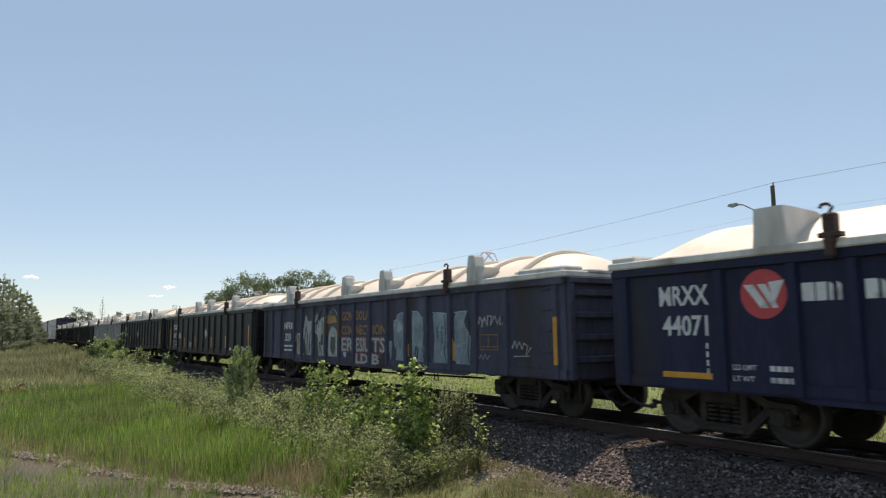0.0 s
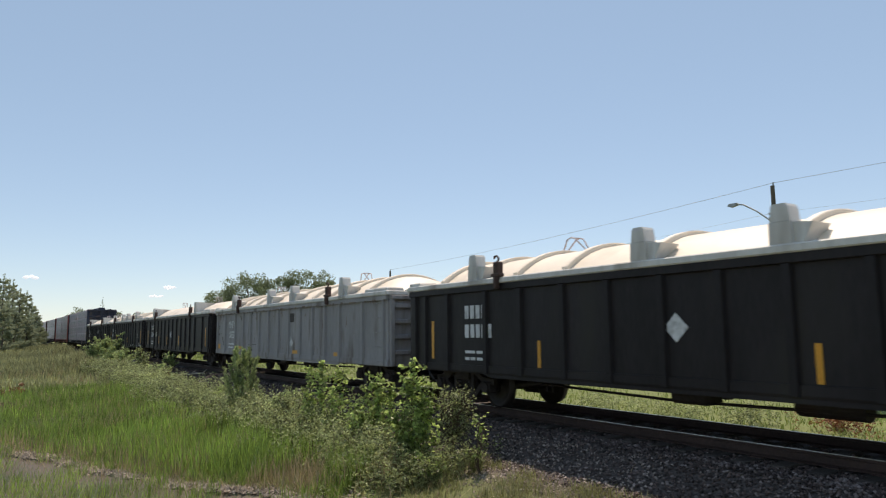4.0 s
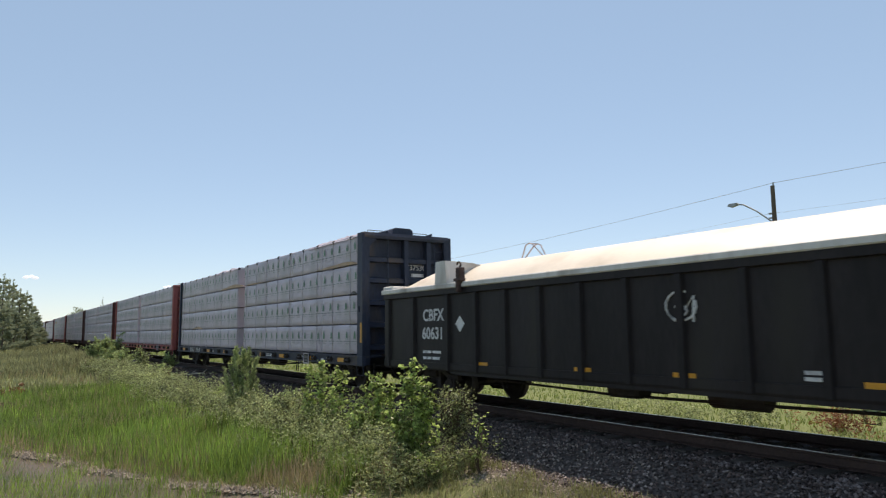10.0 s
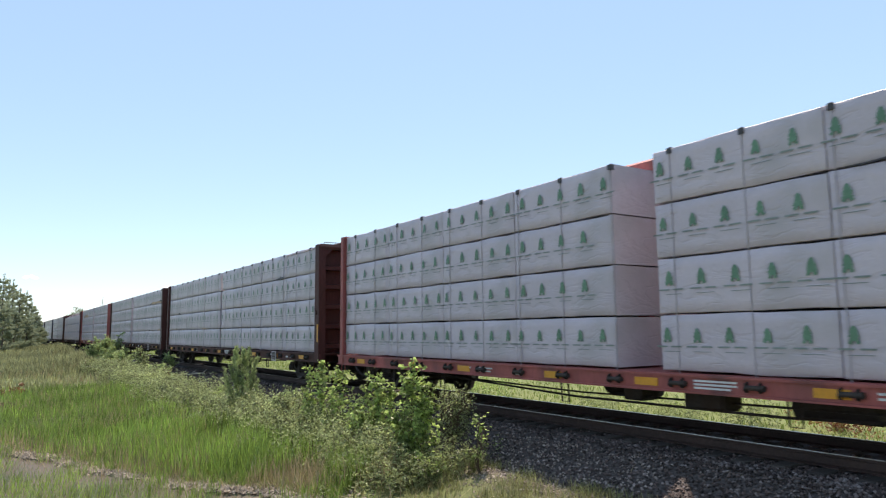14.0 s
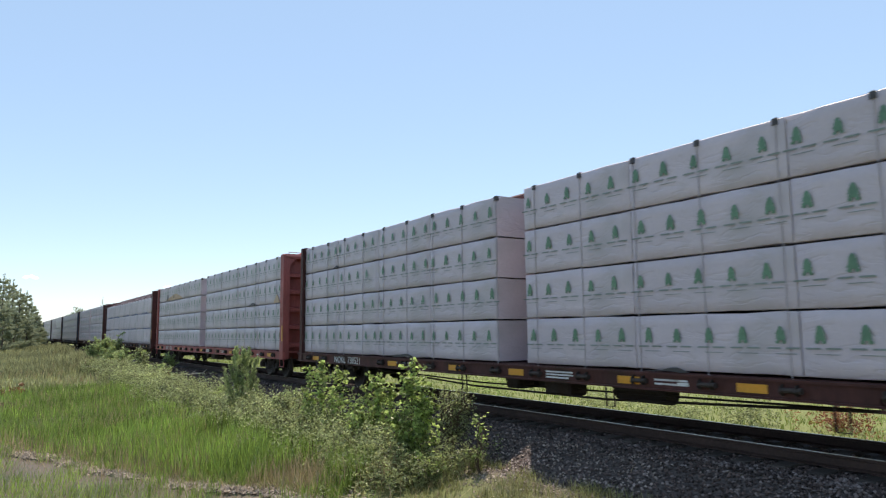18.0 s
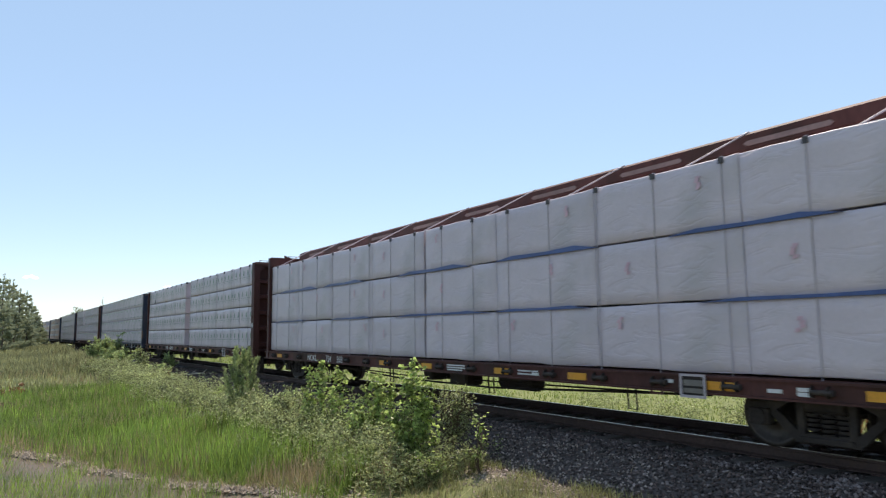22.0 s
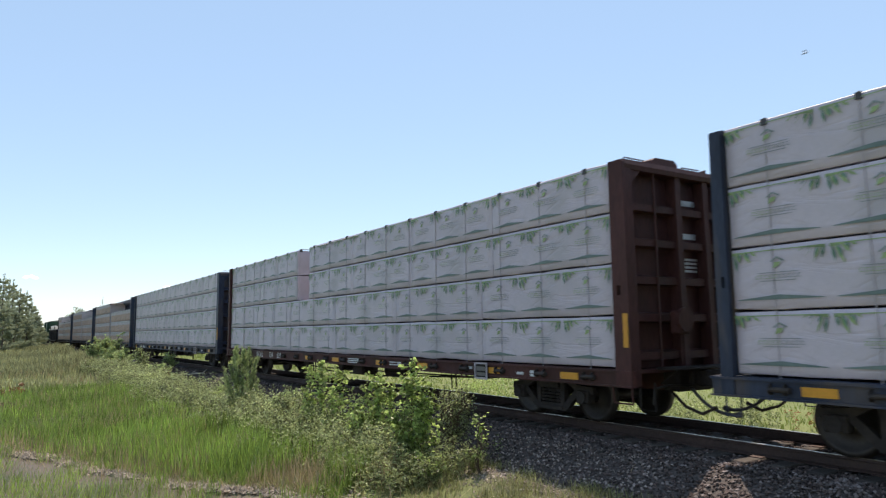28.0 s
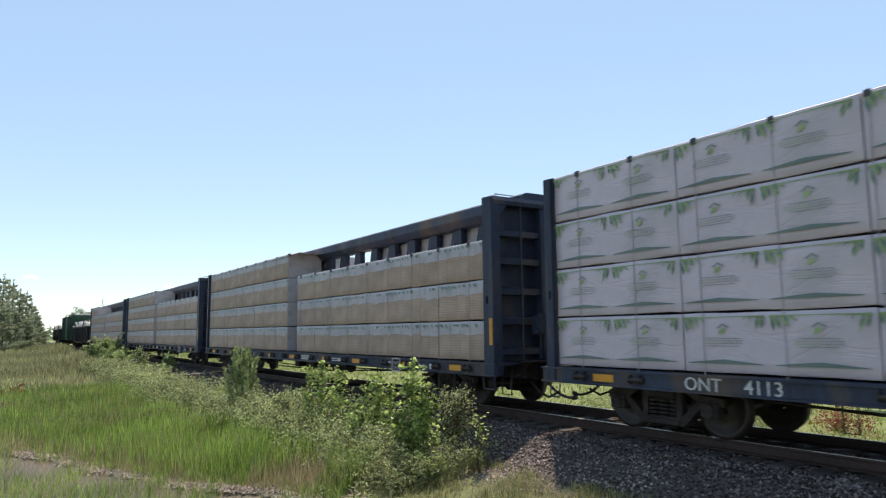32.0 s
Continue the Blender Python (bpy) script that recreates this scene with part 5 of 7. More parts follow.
def shrub(name, x, y, height, spread, stems, leaves, size, label, seed, leafmat="leafgreen", low=0.25, category="bush"):
    """A sapling clump: leaning stems with side twigs, leaves on every twig."""
    rng = np.random.RandomState(seed)
    z = float(lie(np.array(x), np.array(y))) - 0.03
    sh = thing(name, label, category, at=pose(x, y, z))
    twig_pts, twig_bm = [], bmesh.new()
    for _ in range(stems):
        bm = bmesh.new()
        a, r = rng.uniform(0, math.tau), spread * rng.uniform(0.15, 0.9)
        h = height * rng.uniform(0.6, 1.0) * (1 - 0.3 * r / spread)
        prev = Vector((0.1 * math.cos(a), 0.1 * math.sin(a), 0))
        pts = [prev]
        for k in range(1, 6):
            f = k / 5
            pts.append(Vector((r * f * math.cos(a) + rng.normal(0, 0.03), r * f * math.sin(a) + rng.normal(0, 0.03), h * f)))
        tube(bm, pts, 0.008 * height, 5)
        part("stem", bm, M["twig"], sh)
        bm = twig_bm
        for k in range(9):
            f = rng.uniform(low, 1.0)
            i = min(4, int(f * 5))
            base = pts[i].lerp(pts[i + 1], f * 5 - i)
            b = rng.uniform(0, math.tau)
            ln = height * rng.uniform(0.12, 0.26) * (1.15 - 0.6 * f)
            tip = base + Vector((math.cos(b) * ln, math.sin(b) * ln, ln * rng.uniform(0.3, 1.0)))
            rod(bm, base, tip, 0.005 * height, 4, 0.002)
            twig_pts.append((base, tip))
        twig_pts.append((pts[3], pts[5] + Vector((0, 0, 0.06))))
    tagged(part("twig", twig_bm, M["twig"], sh), kind="stuff")
    k = rng.randint(0, len(twig_pts), leaves)
    A = np.array([tuple(t[0]) for t in twig_pts])[k]
    B = np.array([tuple(t[1]) for t in twig_pts])[k]
    f = rng.uniform(0.15, 1.05, leaves)[:, None]
    P = A + (B - A) * f + rng.normal(0, 0.02, (leaves, 3)) * height
    a = rng.uniform(0, math.tau, leaves)
    D = np.stack([np.cos(a), np.sin(a), rng.uniform(-0.7, 0.5, leaves)], -1)
    part("foliage", leaf_cards("foliage", P, D, size * rng.uniform(0.6, 1.25, leaves), M[leafmat], 0.75, seed), None, sh)
    return sh


def sapling(x, y, stems, label, seed, size=0.085, leafmat="leafgreen"):
    """Slim upright poplar shoots from one root; stems: (dx, dy, height, leaves). Each bears a narrow column of leaves."""
    rng = np.random.RandomState(seed)
    z = float(lie(np.array(x), np.array(y))) - 0.03
    sh = thing("sapling", label, "bush", at=pose(x, y, z))
    twigs, P, D, S = bmesh.new(), [], [], []
    for dx, dy, h, leaves in stems:
        bend = rng.normal(0, 0.05, 2)
        pts = [Vector((dx * (0.35 + 0.65 * f) + bend[0] * math.sin(3 * f), dy * (0.35 + 0.65 * f) + bend[1] * math.sin(2.5 * f), h * f)) for f in np.linspace(0, 1, 7)]
        bm = bmesh.new()
        for k, (p, q) in enumerate(zip(pts, pts[1:])):
            rod(bm, p, q, 0.011 * (1 - k / 7), 5, 0.011 * (1 - (k + 1) / 7) + 0.001)
        part("stem", bm, M["twig"], sh)
        shoots = []
        for k in range(13):
            f = 0.16 + 0.80 * (k + rng.uniform(-0.4, 0.4)) / 13
            i = min(5, int(f * 6))
            base = pts[i].lerp(pts[i + 1], f * 6 - i)
            b = k * 2.4 + rng.normal(0, 0.4)
            ln = h * (0.24 - 0.17 * f) * rng.uniform(0.7, 1.3)
            tip = base + Vector((math.cos(b) * ln, math.sin(b) * ln, ln * rng.uniform(0.5, 1.1)))
            rod(twigs, base, tip, 0.004, 3, 0.002)
            shoots.append((base, tip))
        for _ in range(int(leaves * 1.55)):
            if rng.rand() < 0.36:
                f = rng.uniform(0.3, 1.0) ** 0.7
                i = min(5, int(f * 6))
                c = pts[i].lerp(pts[i + 1], f * 6 - i)
            else:
                base, tip = shoots[rng.randint(len(shoots))]
                c = base.lerp(tip, rng.uniform(0.3, 1.1))
            b = rng.uniform(0, math.tau)
            P.append(tuple(c + Vector(rng.normal(0, 0.025, 3)))), D.append((math.cos(b), math.sin(b), rng.uniform(-0.8, 0.35))), S.append(size * rng.uniform(0.55, 1.2))
    tagged(part("twig", twigs, M["twig"], sh), kind="stuff")
    part("foliage", leaf_cards("foliage", np.array(P), np.array(D), np.array(S), M[leafmat], 0.8, seed), None, sh)


TALL = "leafy green poplar sapling clump beside the ballast"
sapling(-10.6, -3.78, [(-0.22, -0.05, 1.72, 150), (0.0, 0.0, 2.0, 240), (0.12, 0.12, 1.70, 180), (0.28, 0.05, 1.52, 170), (0.40, 0.18, 1.30, 150), (-0.10, -0.30, 1.10, 130), (0.20, -0.25, 1.20, 130), (0.42, -0.1, 0.95, 120)], TALL, 41)
sapling(-11.95, -3.8, [(-0.30, -0.10, 1.45, 130), (-0.06, 0.05, 1.68, 190), (0.12, -0.08, 1.60, 160), (0.30, 0.10, 1.50, 160), (0.05, -0.35, 1.05, 130), (-0.3, 0.25, 1.2, 110)], TALL, 42)
sapling(-14.75, -3.85, [(-0.30, -0.05, 1.72, 160), (-0.08, 0.10, 1.84, 200), (0.20, 0.0, 1.60, 130), (0.05, -0.25, 1.2, 110)], "bright leafy green sapling among weeds", 43, 0.09)
sapling(-13.7, -3.85, [(-0.15, 0.0, 1.72, 140), (0.10, 0.1, 1.60, 120), (0.25, -0.1, 1.25, 90)], "slim leafy green sapling among weeds", 44, 0.085)
sapling(-12.5, -4.0, [(-0.2, 0.0, 1.15, 90), (0.1, 0.1, 1.25, 100), (0.3, -0.1, 0.95, 80)], "low leafy sapling among weeds", 66, 0.07)
shrub("sapling", -9.55, -3.2, 1.2, 0.2, 3, 120, 0.075, "single leafy seedling at the edge of the ballast", 45)
shrub("sapling", -9.75, -4.05, 0.62, 0.35, 5, 240, 0.06, "low leafy seedling on the verge", 67)
shrub("dark_bush", -10.75, -2.9, 1.75, 0.45, 10, 2300, 0.045, "dark green bush in the shade of the train", 46, "weed")
shrub("dark_bush", -14.9, -3.5, 1.25, 0.5, 8, 1500, 0.05, "dark green bush behind the saplings", 68, "weed")
shrub("bush", -11.5, -4.35, 0.95, 0.6, 9, 1300, 0.05, "low grey-green bush on the verge", 47, "weed", 0.05)
shrub("bush", -10.35, -4.35, 0.7, 0.65, 8, 900, 0.05, "low dark green bush at the foot of the saplings", 48, "weed", 0.05)
shrub("bush", -15.8, -4.05, 1.2, 0.75, 9, 1500, 0.06, "low grey-green bush on the verge", 49, "weed", 0.05)
shrub("bush", -17.6, -3.7, 1.15, 0.6, 9, 1300, 0.07, "round-leaved green bush beside the young pine", 50, "dullgreen")
shrub("bush", -21.8, -3.9, 1.0, 0.6, 8, 800, 0.08, "low round-leaved bush beside the young pine", 69)
shrub("bush", -27.5, -4.0, 0.95, 0.55, 8, 1300, 0.06, "low leafy green bush among the verge weeds", 84, "dullgreen", 0.05)
shrub("bush", -24.6, -4.15, 0.85, 0.5, 8, 1100, 0.06, "low leafy green bush among the verge weeds", 85, "leafgreen", 0.05)
shrub("bush", -22.9, -3.75, 0.9, 0.45, 7, 900, 0.055, "low leafy green bush among the verge weeds", 86, "dullgreen", 0.05)
shrub("bush", -57.0, -2.9, 2.9, 1.0, 10, 3000, 0.13, "tall leafy green bush beside the track", 51, "dullgreen", 0.05)
shrub("bush", -61.5, -3.1, 2.2, 1.2, 9, 2000, 0.14, "leafy green bush beside the track", 52, "dullgreen", 0.05)
shrub("bush", -52.0, -2.9, 2.0, 1.1, 9, 2200, 0.12, "leafy green bush beside the track", 53, "dullgreen", 0.05)
shrub("bush", -35.0, -3.5, 1.25, 0.8, 10, 2200, 0.085, "round leafy green bush beside the track", 54, "dullgreen", 0.05)
shrub("bush", -38.6, -2.2, 1.45, 0.35, 6, 700, 0.09, "slim leafy bush at the edge of the ballast", 55, "dullgreen")
shrub("bush", -38.6, -3.6, 1.9, 0.5, 8, 1500, 0.09, "upright grey-green bush beside the track", 64, "weed")
shrub("bush", -47.0, -3.3, 1.5, 1.0, 9, 1800, 0.10, "leafy green bush beside the track", 56, "dullgreen", 0.05)
shrub("bush", -30.5, -3.8, 0.6, 0.5, 6, 500, 0.08, "low leafy green bush on the verge", 57)
shrub("dry_bush", -37.5, -2.5, 0.6, 0.3, 5, 200, 0.08, "small orange-brown dry plant by the ballast", 65, "rustweed", 0.05)
shrub("dry_bush", -27.0, -9.7, 0.7, 0.9, 8, 700, 0.07, "brownish dry bush at the edge of the pool", 58, "straw", 0.05)
shrub("dry_bush", -33.5, -9.6, 0.8, 1.1, 8, 600, 0.09, "brownish dry bush at the edge of the meadow", 59, "rustweed", 0.05)


def fallen_branch(x, y, length, angle, r, label, seed):
    rng = np.random.RandomState(seed)
    z = float(lie(np.array(x), np.array(y)))
    t = thing("fallen_branch", label, "branch", at=pose(x, y, z, 0, 0, angle))
    bm = bmesh.new()
    pts = [(length * (f - 0.5), rng.normal(0, 0.03 * length), r * 0.8 + 0.05 * length * math.sin(3 * f) * rng.rand()) for f in np.linspace(0, 1, 7)]
    tube(bm, pts, r, 6)
    part("limb", bm, M["deadwood"], t)
    for k in (2, 4):
        bm = bmesh.new()
        p = Vector(pts[k])
        rod(bm, p, p + Vector((0.18 * length, rng.normal(0, 0.1 * length), 0.12 * length)), r * 0.6, 5, r * 0.3)
        part("side_branch", bm, M["deadwood"], t)


fallen_branch(-33.9, -1.95, 1.7, 60, 0.035, "bleached fallen branch on the edge of the ballast", 81)
fallen_branch(-8.1, -3.25, 0.6, 35, 0.008, "thin dry stick on the soil strip", 82)
fallen_branch(-7.6, -2.95, 0.35, -10, 0.006, "thin dry stick on the soil strip", 83)


def pine_sapling(x, y, height, seed, label):
    rng = np.random.RandomState(seed)
    z = float(lie(np.array(x), np.array(y))) - 0.03
    t = thing("pine_sapling", label, "tree", at=pose(x, y, z))
    bm = bmesh.new()
    rod(bm, (0, 0, 0), (0.02, 0, height), 0.03, 7, 0.008)
    part("trunk", bm, M["bark"], t)
    P, D, S = [], [], []
    for w in range(5):
        z0 = height * (0.14 + 0.155 * w)
        for k in range(5):
            a = math.tau * k / 5 + w * 0.9 + rng.normal(0, 0.15)
            ln = height * (0.33 - 0.046 * w) * rng.uniform(0.75, 1.15)
            bm = bmesh.new()
            pts = [Vector((ln * (1.1 * f - 0.28 * f * f) * math.cos(a), ln * (1.1 * f - 0.28 * f * f) * math.sin(a), z0 + ln * (0.25 * f + 1.25 * f * f))) for f in (0, 0.35, 0.7, 1.0)]
            for p, q in zip(pts, pts[1:]):
                rod(bm, p, q, 0.010, 4, 0.007)
            part("branch", bm, M["bark"], t)
            for f in rng.uniform(0.2, 1.0, 230):
                i = min(2, int(f * 3))
                c = pts[i].lerp(pts[i + 1], f * 3 - i)
                ax = (pts[i + 1] - pts[i]).normalized()
                P.append(c), D.append(ax * 1.1 + Vector(rng.normal(0, 0.5, 3))), S.append(rng.uniform(0.09, 0.15))
    for f in rng.uniform(0.62, 1.0, 170):
        P.append((0, 0, height * f)), D.append(Vector((0, 0, 1.1)) + Vector(rng.normal(0, 0.5, 3))), S.append(0.09)
    part("foliage", leaf_cards("foliage", np.array([tuple(p) for p in P]), np.array([tuple(d) for d in D]), np.array(S), M["needle"], 0.17, seed), None, t, "tufted pale green needles")


pine_sapling(-19.8, -4.05, 2.05, 61, "young bushy pine tree beside the track")


def conifer(x, y, height, width, seed, label, cards=1500, material="far_needle"):
    rng = np.random.RandomState(seed)
    z = float(lie(np.array(x), np.array(y))) - 0.1
    t = thing("pine_tree", label, "tree", "trees along the line", pose(x, y, z))
    bm = bmesh.new()
    rod(bm, (0, 0, 0), (0, 0, height * 0.97), 0.018 * height, 7, 0.02)
    part("trunk", bm, M["bark"], t)
    P, D, S = [], [], []
    bm = bmesh.new()
    whorls = 12
    for k in range(whorls * 5):
        f = 0.10 + 0.88 * (k // 5 + rng.uniform(-0.3, 0.3)) / whorls
        a = k * math.tau / 5 + (k // 5) * 0.55 + rng.normal(0, 0.3)
        ln = width * (1 - f) ** 0.8 * rng.uniform(0.55, 1.25) + 0.12
        z0 = height * f
        tip = Vector((ln * math.cos(a), ln * math.sin(a), z0 + ln * rng.uniform(0.1, 0.55)))
        rod(bm, (0, 0, z0), tip, 0.03, 4, 0.01)
        for _ in range(max(4, int(cards * (1 - 0.75 * f) / (whorls * 3.1)))):
            g = rng.uniform(0.25, 1.0) ** 0.7
            c = Vector((0, 0, z0)).lerp(tip, g) + Vector(rng.normal(0, 0.04 + 0.055 * ln * (1.1 - g), 3))
            P.append(tuple(c)), D.append((math.cos(a) + rng.normal(0, 0.5), math.sin(a) + rng.normal(0, 0.5), rng.uniform(0.2, 1.3))), S.append(rng.uniform(0.16, 0.36))
    for g in rng.uniform(0.88, 1.03, 60):
        P.append((rng.normal(0, 0.05), rng.normal(0, 0.05), height * g)), D.append((rng.normal(0, 0.5), rng.normal(0, 0.5), 1.0)), S.append(0.3)
    part("branch_frame", bm, M["bark"], t)
    part("crown", leaf_cards("crown", np.array(P), np.array(D), np.array(S), M[material], 0.3, seed), None, t)


def leafy_tree(x, y, height, width, seed, label, cards=4200):
    rng = np.random.RandomState(seed)
    z = float(lie(np.array(x), np.array(y))) - 0.1
    t = thing("leafy_tree", label, "tree", "trees along the line", pose(x, y, z))
    bm = bmesh.new()
    rod(bm, (0, 0, 0), (0, 0, height * 0.6), 0.022 * height, 8, 0.012 * height)
    part("trunk", bm, M["bark"], t)
    bm = bmesh.new()
    P, D, S = [], [], []
    for k in range(26):
        a, f = rng.uniform(0, math.tau), rng.uniform(0.35, 1.0)
        r = width * rng.uniform(0.2, 1.0) * math.sqrt(max(0.05, 1 - (f - 0.5) ** 2 * 3.2))
        c = Vector((r * math.cos(a), r * math.sin(a), height * f))
        rod(bm, (0, 0, height * min(0.58, f * 0.6)), c, 0.012 * height * 0.5, 5, 0.02)
        rad = width * rng.uniform(0.22, 0.42)
        for _ in range(cards // 26):
            v = Vector(rng.normal(0, 1, 3)).normalized() * rad * rng.uniform(0.5, 1.05)
            P.append(tuple(c + Vector((v.x, v.y, v.z * 0.75)))), D.append(tuple(rng.normal(0, 1, 3))), S.append(rng.uniform(0.22, 0.48))
    part("branch_frame", bm, M["bark"], t)
    part("crown", leaf_cards("crown", np.array(P), np.array(D), np.array(S), M["far_leaf"], 0.7, seed), None, t)


# pines beside the line, where the train comes out from behind them
for k, (px_slope, dist, top) in enumerate(((0.006, 104, 9.8), (0.016, 112, 9.6), (0.024, 108, 8.2), (0.031, 118, 8.6), (0.037, 122, 7.0), (0.043, 128, 5.4), (-0.004, 98, 9.6), (0.0, 120, 10.2), (-0.016, 92, 9.0), (0.020, 92, 5.0), (0.033, 100, 4.2), (0.008, 86, 5.2), (-0.03, 88, 9.0), (0.046, 140, 4.6), (0.012, 132, 11.0))):
    conifer(-dist, -10.03 + px_slope * dist, top, top * 0.31, 70 + k, "dense dark green pine beside the line", 7200)
# woods behind the train
for k, (slope, dist, top, w) in enumerate(((0.262, 150, 9.5, 3.4), (0.285, 152, 11.5, 3.6), (0.312, 150, 13.2, 4.2), (0.335, 155, 12.0, 3.6), (0.368, 150, 12.5, 3.4), (0.39, 148, 14.2, 4.4), (0.415, 150, 13.6, 4.2), (0.44, 152, 12.2, 3.4), (0.47, 160, 12.4, 3.0))):
    leafy_tree(-dist, -10.03 + slope * dist, top + 1.9, w * 1.15, 90 + k, "rounded leafy tree far beyond the line")
for k, (slope, dist, top, w) in enumerate(((0.084, 260, 9.6, 2.6), (0.095, 262, 10.0, 2.6), (0.104, 262, 7.6, 2.6), (0.135, 262, 8.2, 2.4), (0.16, 262, 8.6, 2.6))):
    leafy_tree(-dist, -10.03 + slope * dist, top + 1.5, w, 110 + k, "small leafy tree far beyond the line", 1200)
conifer(-262, -10.03 + 0.1165 * 262, 14.5, 2.0, 118, "tall thin spruce far beyond the line", 700)
conifer(-262, -10.03 + 0.124 * 262, 9.0, 2.2, 119, "dark spruce far beyond the line", 700)
# far line of woods along the horizon
P, D, S = [], [], []
rng = np.random.RandomState(130)
for k in range(9000):
    a = rng.uniform(-0.2, 1.9)
    d = rng.uniform(380, 460)
    h = 5 + 2.5 * math.sin(a * 23) + 1.5 * math.sin(a * 61)
    P.append((-d * math.cos(a), -10 + d * math.sin(a), -1 + h * rng.rand() ** 0.7)), D.append(tuple(rng.normal(0, 1, 3))), S.append(rng.uniform(1.2, 2.6))
tagged(new("far_woods", leaf_cards("far_woods", np.array(P), np.array(D), np.array(S), M["far_leaf"], 0.7, 131)), "low dark woods along the horizon", "woods", kind="stuff")

# ---- poles, wires, lamp, clouds ----
def utility_pole(x, y, top, label, lamp=False):
    z = float(lie(np.array(x), np.array(y)))
    t = thing("utility_pole", label, "pole", at=pose(x, y, z - 0.2))
    h = top - z + 0.2
    bm = bmesh.new()
    rod(bm, (0, 0, 0), (0, 0, h), 0.16, 10, 0.11)
    part("post", bm, M["pole"], t)
    bm = bmesh.new()
    rod(bm, (0.05, 0, h - 0.1), (0.05, 0, h + 0.18), 0.035, 8, 0.05)
    part("insulator", bm, M["galv"], t)
    for dz in (1.5, 1.75):
        bm = bmesh.new()
        box(bm, -0.30, -0.12, -0.05, 0.05, h - dz - 0.04, h - dz + 0.04)
        part("bracket", bm, M["galv"], t)
    if lamp:
        bm = bmesh.new()
        tube(bm, [(-0.1, 0, h - 2.0), (-1.0, 0, h - 1.25), (-1.8, 0, h - 0.75), (-2.2, 0, h - 0.68)], 0.045, 8)
        part("lamp_arm", bm, M["galv"], t, "curved grey steel lamp arm")
        bm = bmesh.new()
        prism(bm, [(-2.15, h - 0.60), (-2.20, h - 0.74), (-2.55, h - 0.80), (-2.72, h - 0.72), (-2.62, h - 0.60)], -0.14, 0.14, "y")
        part("lamp_head", bm, M["galv"], t, "grey street lamp head")


utility_pole(-21.0, 25.0, 9.30, "weathered wooden pole carrying a street lamp and wires", True)
utility_pole(-73.5, 30.0, 9.0, "weathered wooden pole beyond the line")
utility_pole(31.0, 20.0, 8.7, "weathered wooden pole beyond the line")


def span(p, q, sag, r=0.011):
    bm = bmesh.new()
    p, q = Vector(p), Vector(q)
    pts = [p.lerp(q, f) - Vector((0, 0, 4 * sag * f * (1 - f))) for f in np.linspace(0, 1, 17)]
    tube(bm, pts, r, 5)
    me = bpy.data.meshes.new("wire")
    bm.to_mesh(me)
    bm.free()
    me.materials.append(M["wire"])
    tagged(new("wire", me), "thin overhead wire between the poles", "wire", "overhead wires")


span((-20.95, 25, 9.45), (-73.45, 30, 9.15), 0.35)
span((-20.95, 25, 9.45), (31.05, 20, 8.85), 0.3)
span((-21.2, 25, 7.80), (-73.7, 30, 7.5), 0.4, 0.005)
span((-21.2, 25, 7.80), (30.8, 20, 7.2), 0.4, 0.005)


def cloud(slope, rise, dist, w, h, seed):
    rng = np.random.RandomState(seed)
    c = Vector((-dist, -10 + slope * dist, 1.6 + rise * dist))
    bm = bmesh.new()
    for k in range(9):
        m = Matrix.Translation(c + Vector((rng.normal(0, w * 0.2), rng.normal(0, w * 0.33), rng.uniform(-0.2, 0.4) * h))) @ Matrix.Diagonal((w * 0.2, w * rng.uniform(0.14, 0.26), h * rng.uniform(0.3, 0.6), 1))
        bmesh.ops.create_icosphere(bm, subdivisions=2, radius=1.0, matrix=m)
    me = bpy.data.meshes.new("cloud")
    bm.to_mesh(me)
    bm.free()
    me.polygons.foreach_set("use_smooth", [True] * len(me.polygons))
    me.materials.append(M["cloud"])
    tagged(new("cloud", me), "tiny white fair-weather cloud over the horizon", "cloud", "small clouds")


cloud(0.0366, 0.072, 2600, 34, 9, 141)
cloud(0.196, 0.063, 2600, 38, 9, 142)
cloud(0.182, 0.051, 2600, 34, 7, 143)


# ---- low building and yellow sign beyond the line, seen between the cars ----
M["siding"] = mat("pale_metal_siding", (0.62, 0.61, 0.58), 0.6, var=0.08, bump=0.1, bump_scale=8)
M["glass"] = mat("dark_shop_glass", (0.10, 0.12, 0.14), 0.15, var=0.1, bump=0)
M["signface"] = mat("yellow_sign_board", (0.62, 0.56, 0.06), 0.5, var=0.08, bump=0)
M["signink"] = mat("dark_sign_paint", (0.05, 0.09, 0.04), 0.5, var=0.1, bump=0)
shop = thing("low_building", "low pale metal-sided building beyond the meadow", "building", at=pose(-23, 34, -0.6))
for name, b, key in (("wall", (-9, 9, 0, 9, 0, 4.2), "siding"), ("roof", (-9.2, 9.2, -0.2, 9.2, 4.2, 4.32), "galv"), ("fascia", (-9.05, 9.05, -0.06, -0.005, 3.1, 4.19), "flange"), ("baseboard", (-9.02, 9.02, -0.05, -0.005, 0.0, 0.9), "galv")):
    bm = bmesh.new()
    box(bm, *b, 0.02)
    part(name, bm, M[key], shop)
for k in range(5):
    bm = bmesh.new()
    box(bm, -7.8 + k * 3.4, -5.9 + k * 3.4, -0.04, -0.004, 1.2, 2.7, 0.01)
    w = part("window", bm, M["flange"], shop)
    bm = bmesh.new()
    box(bm, -7.7 + k * 3.4, -6.0 + k * 3.4, -0.055, -0.042, 1.3, 2.6)
    part("pane", bm, M["glass"], w)
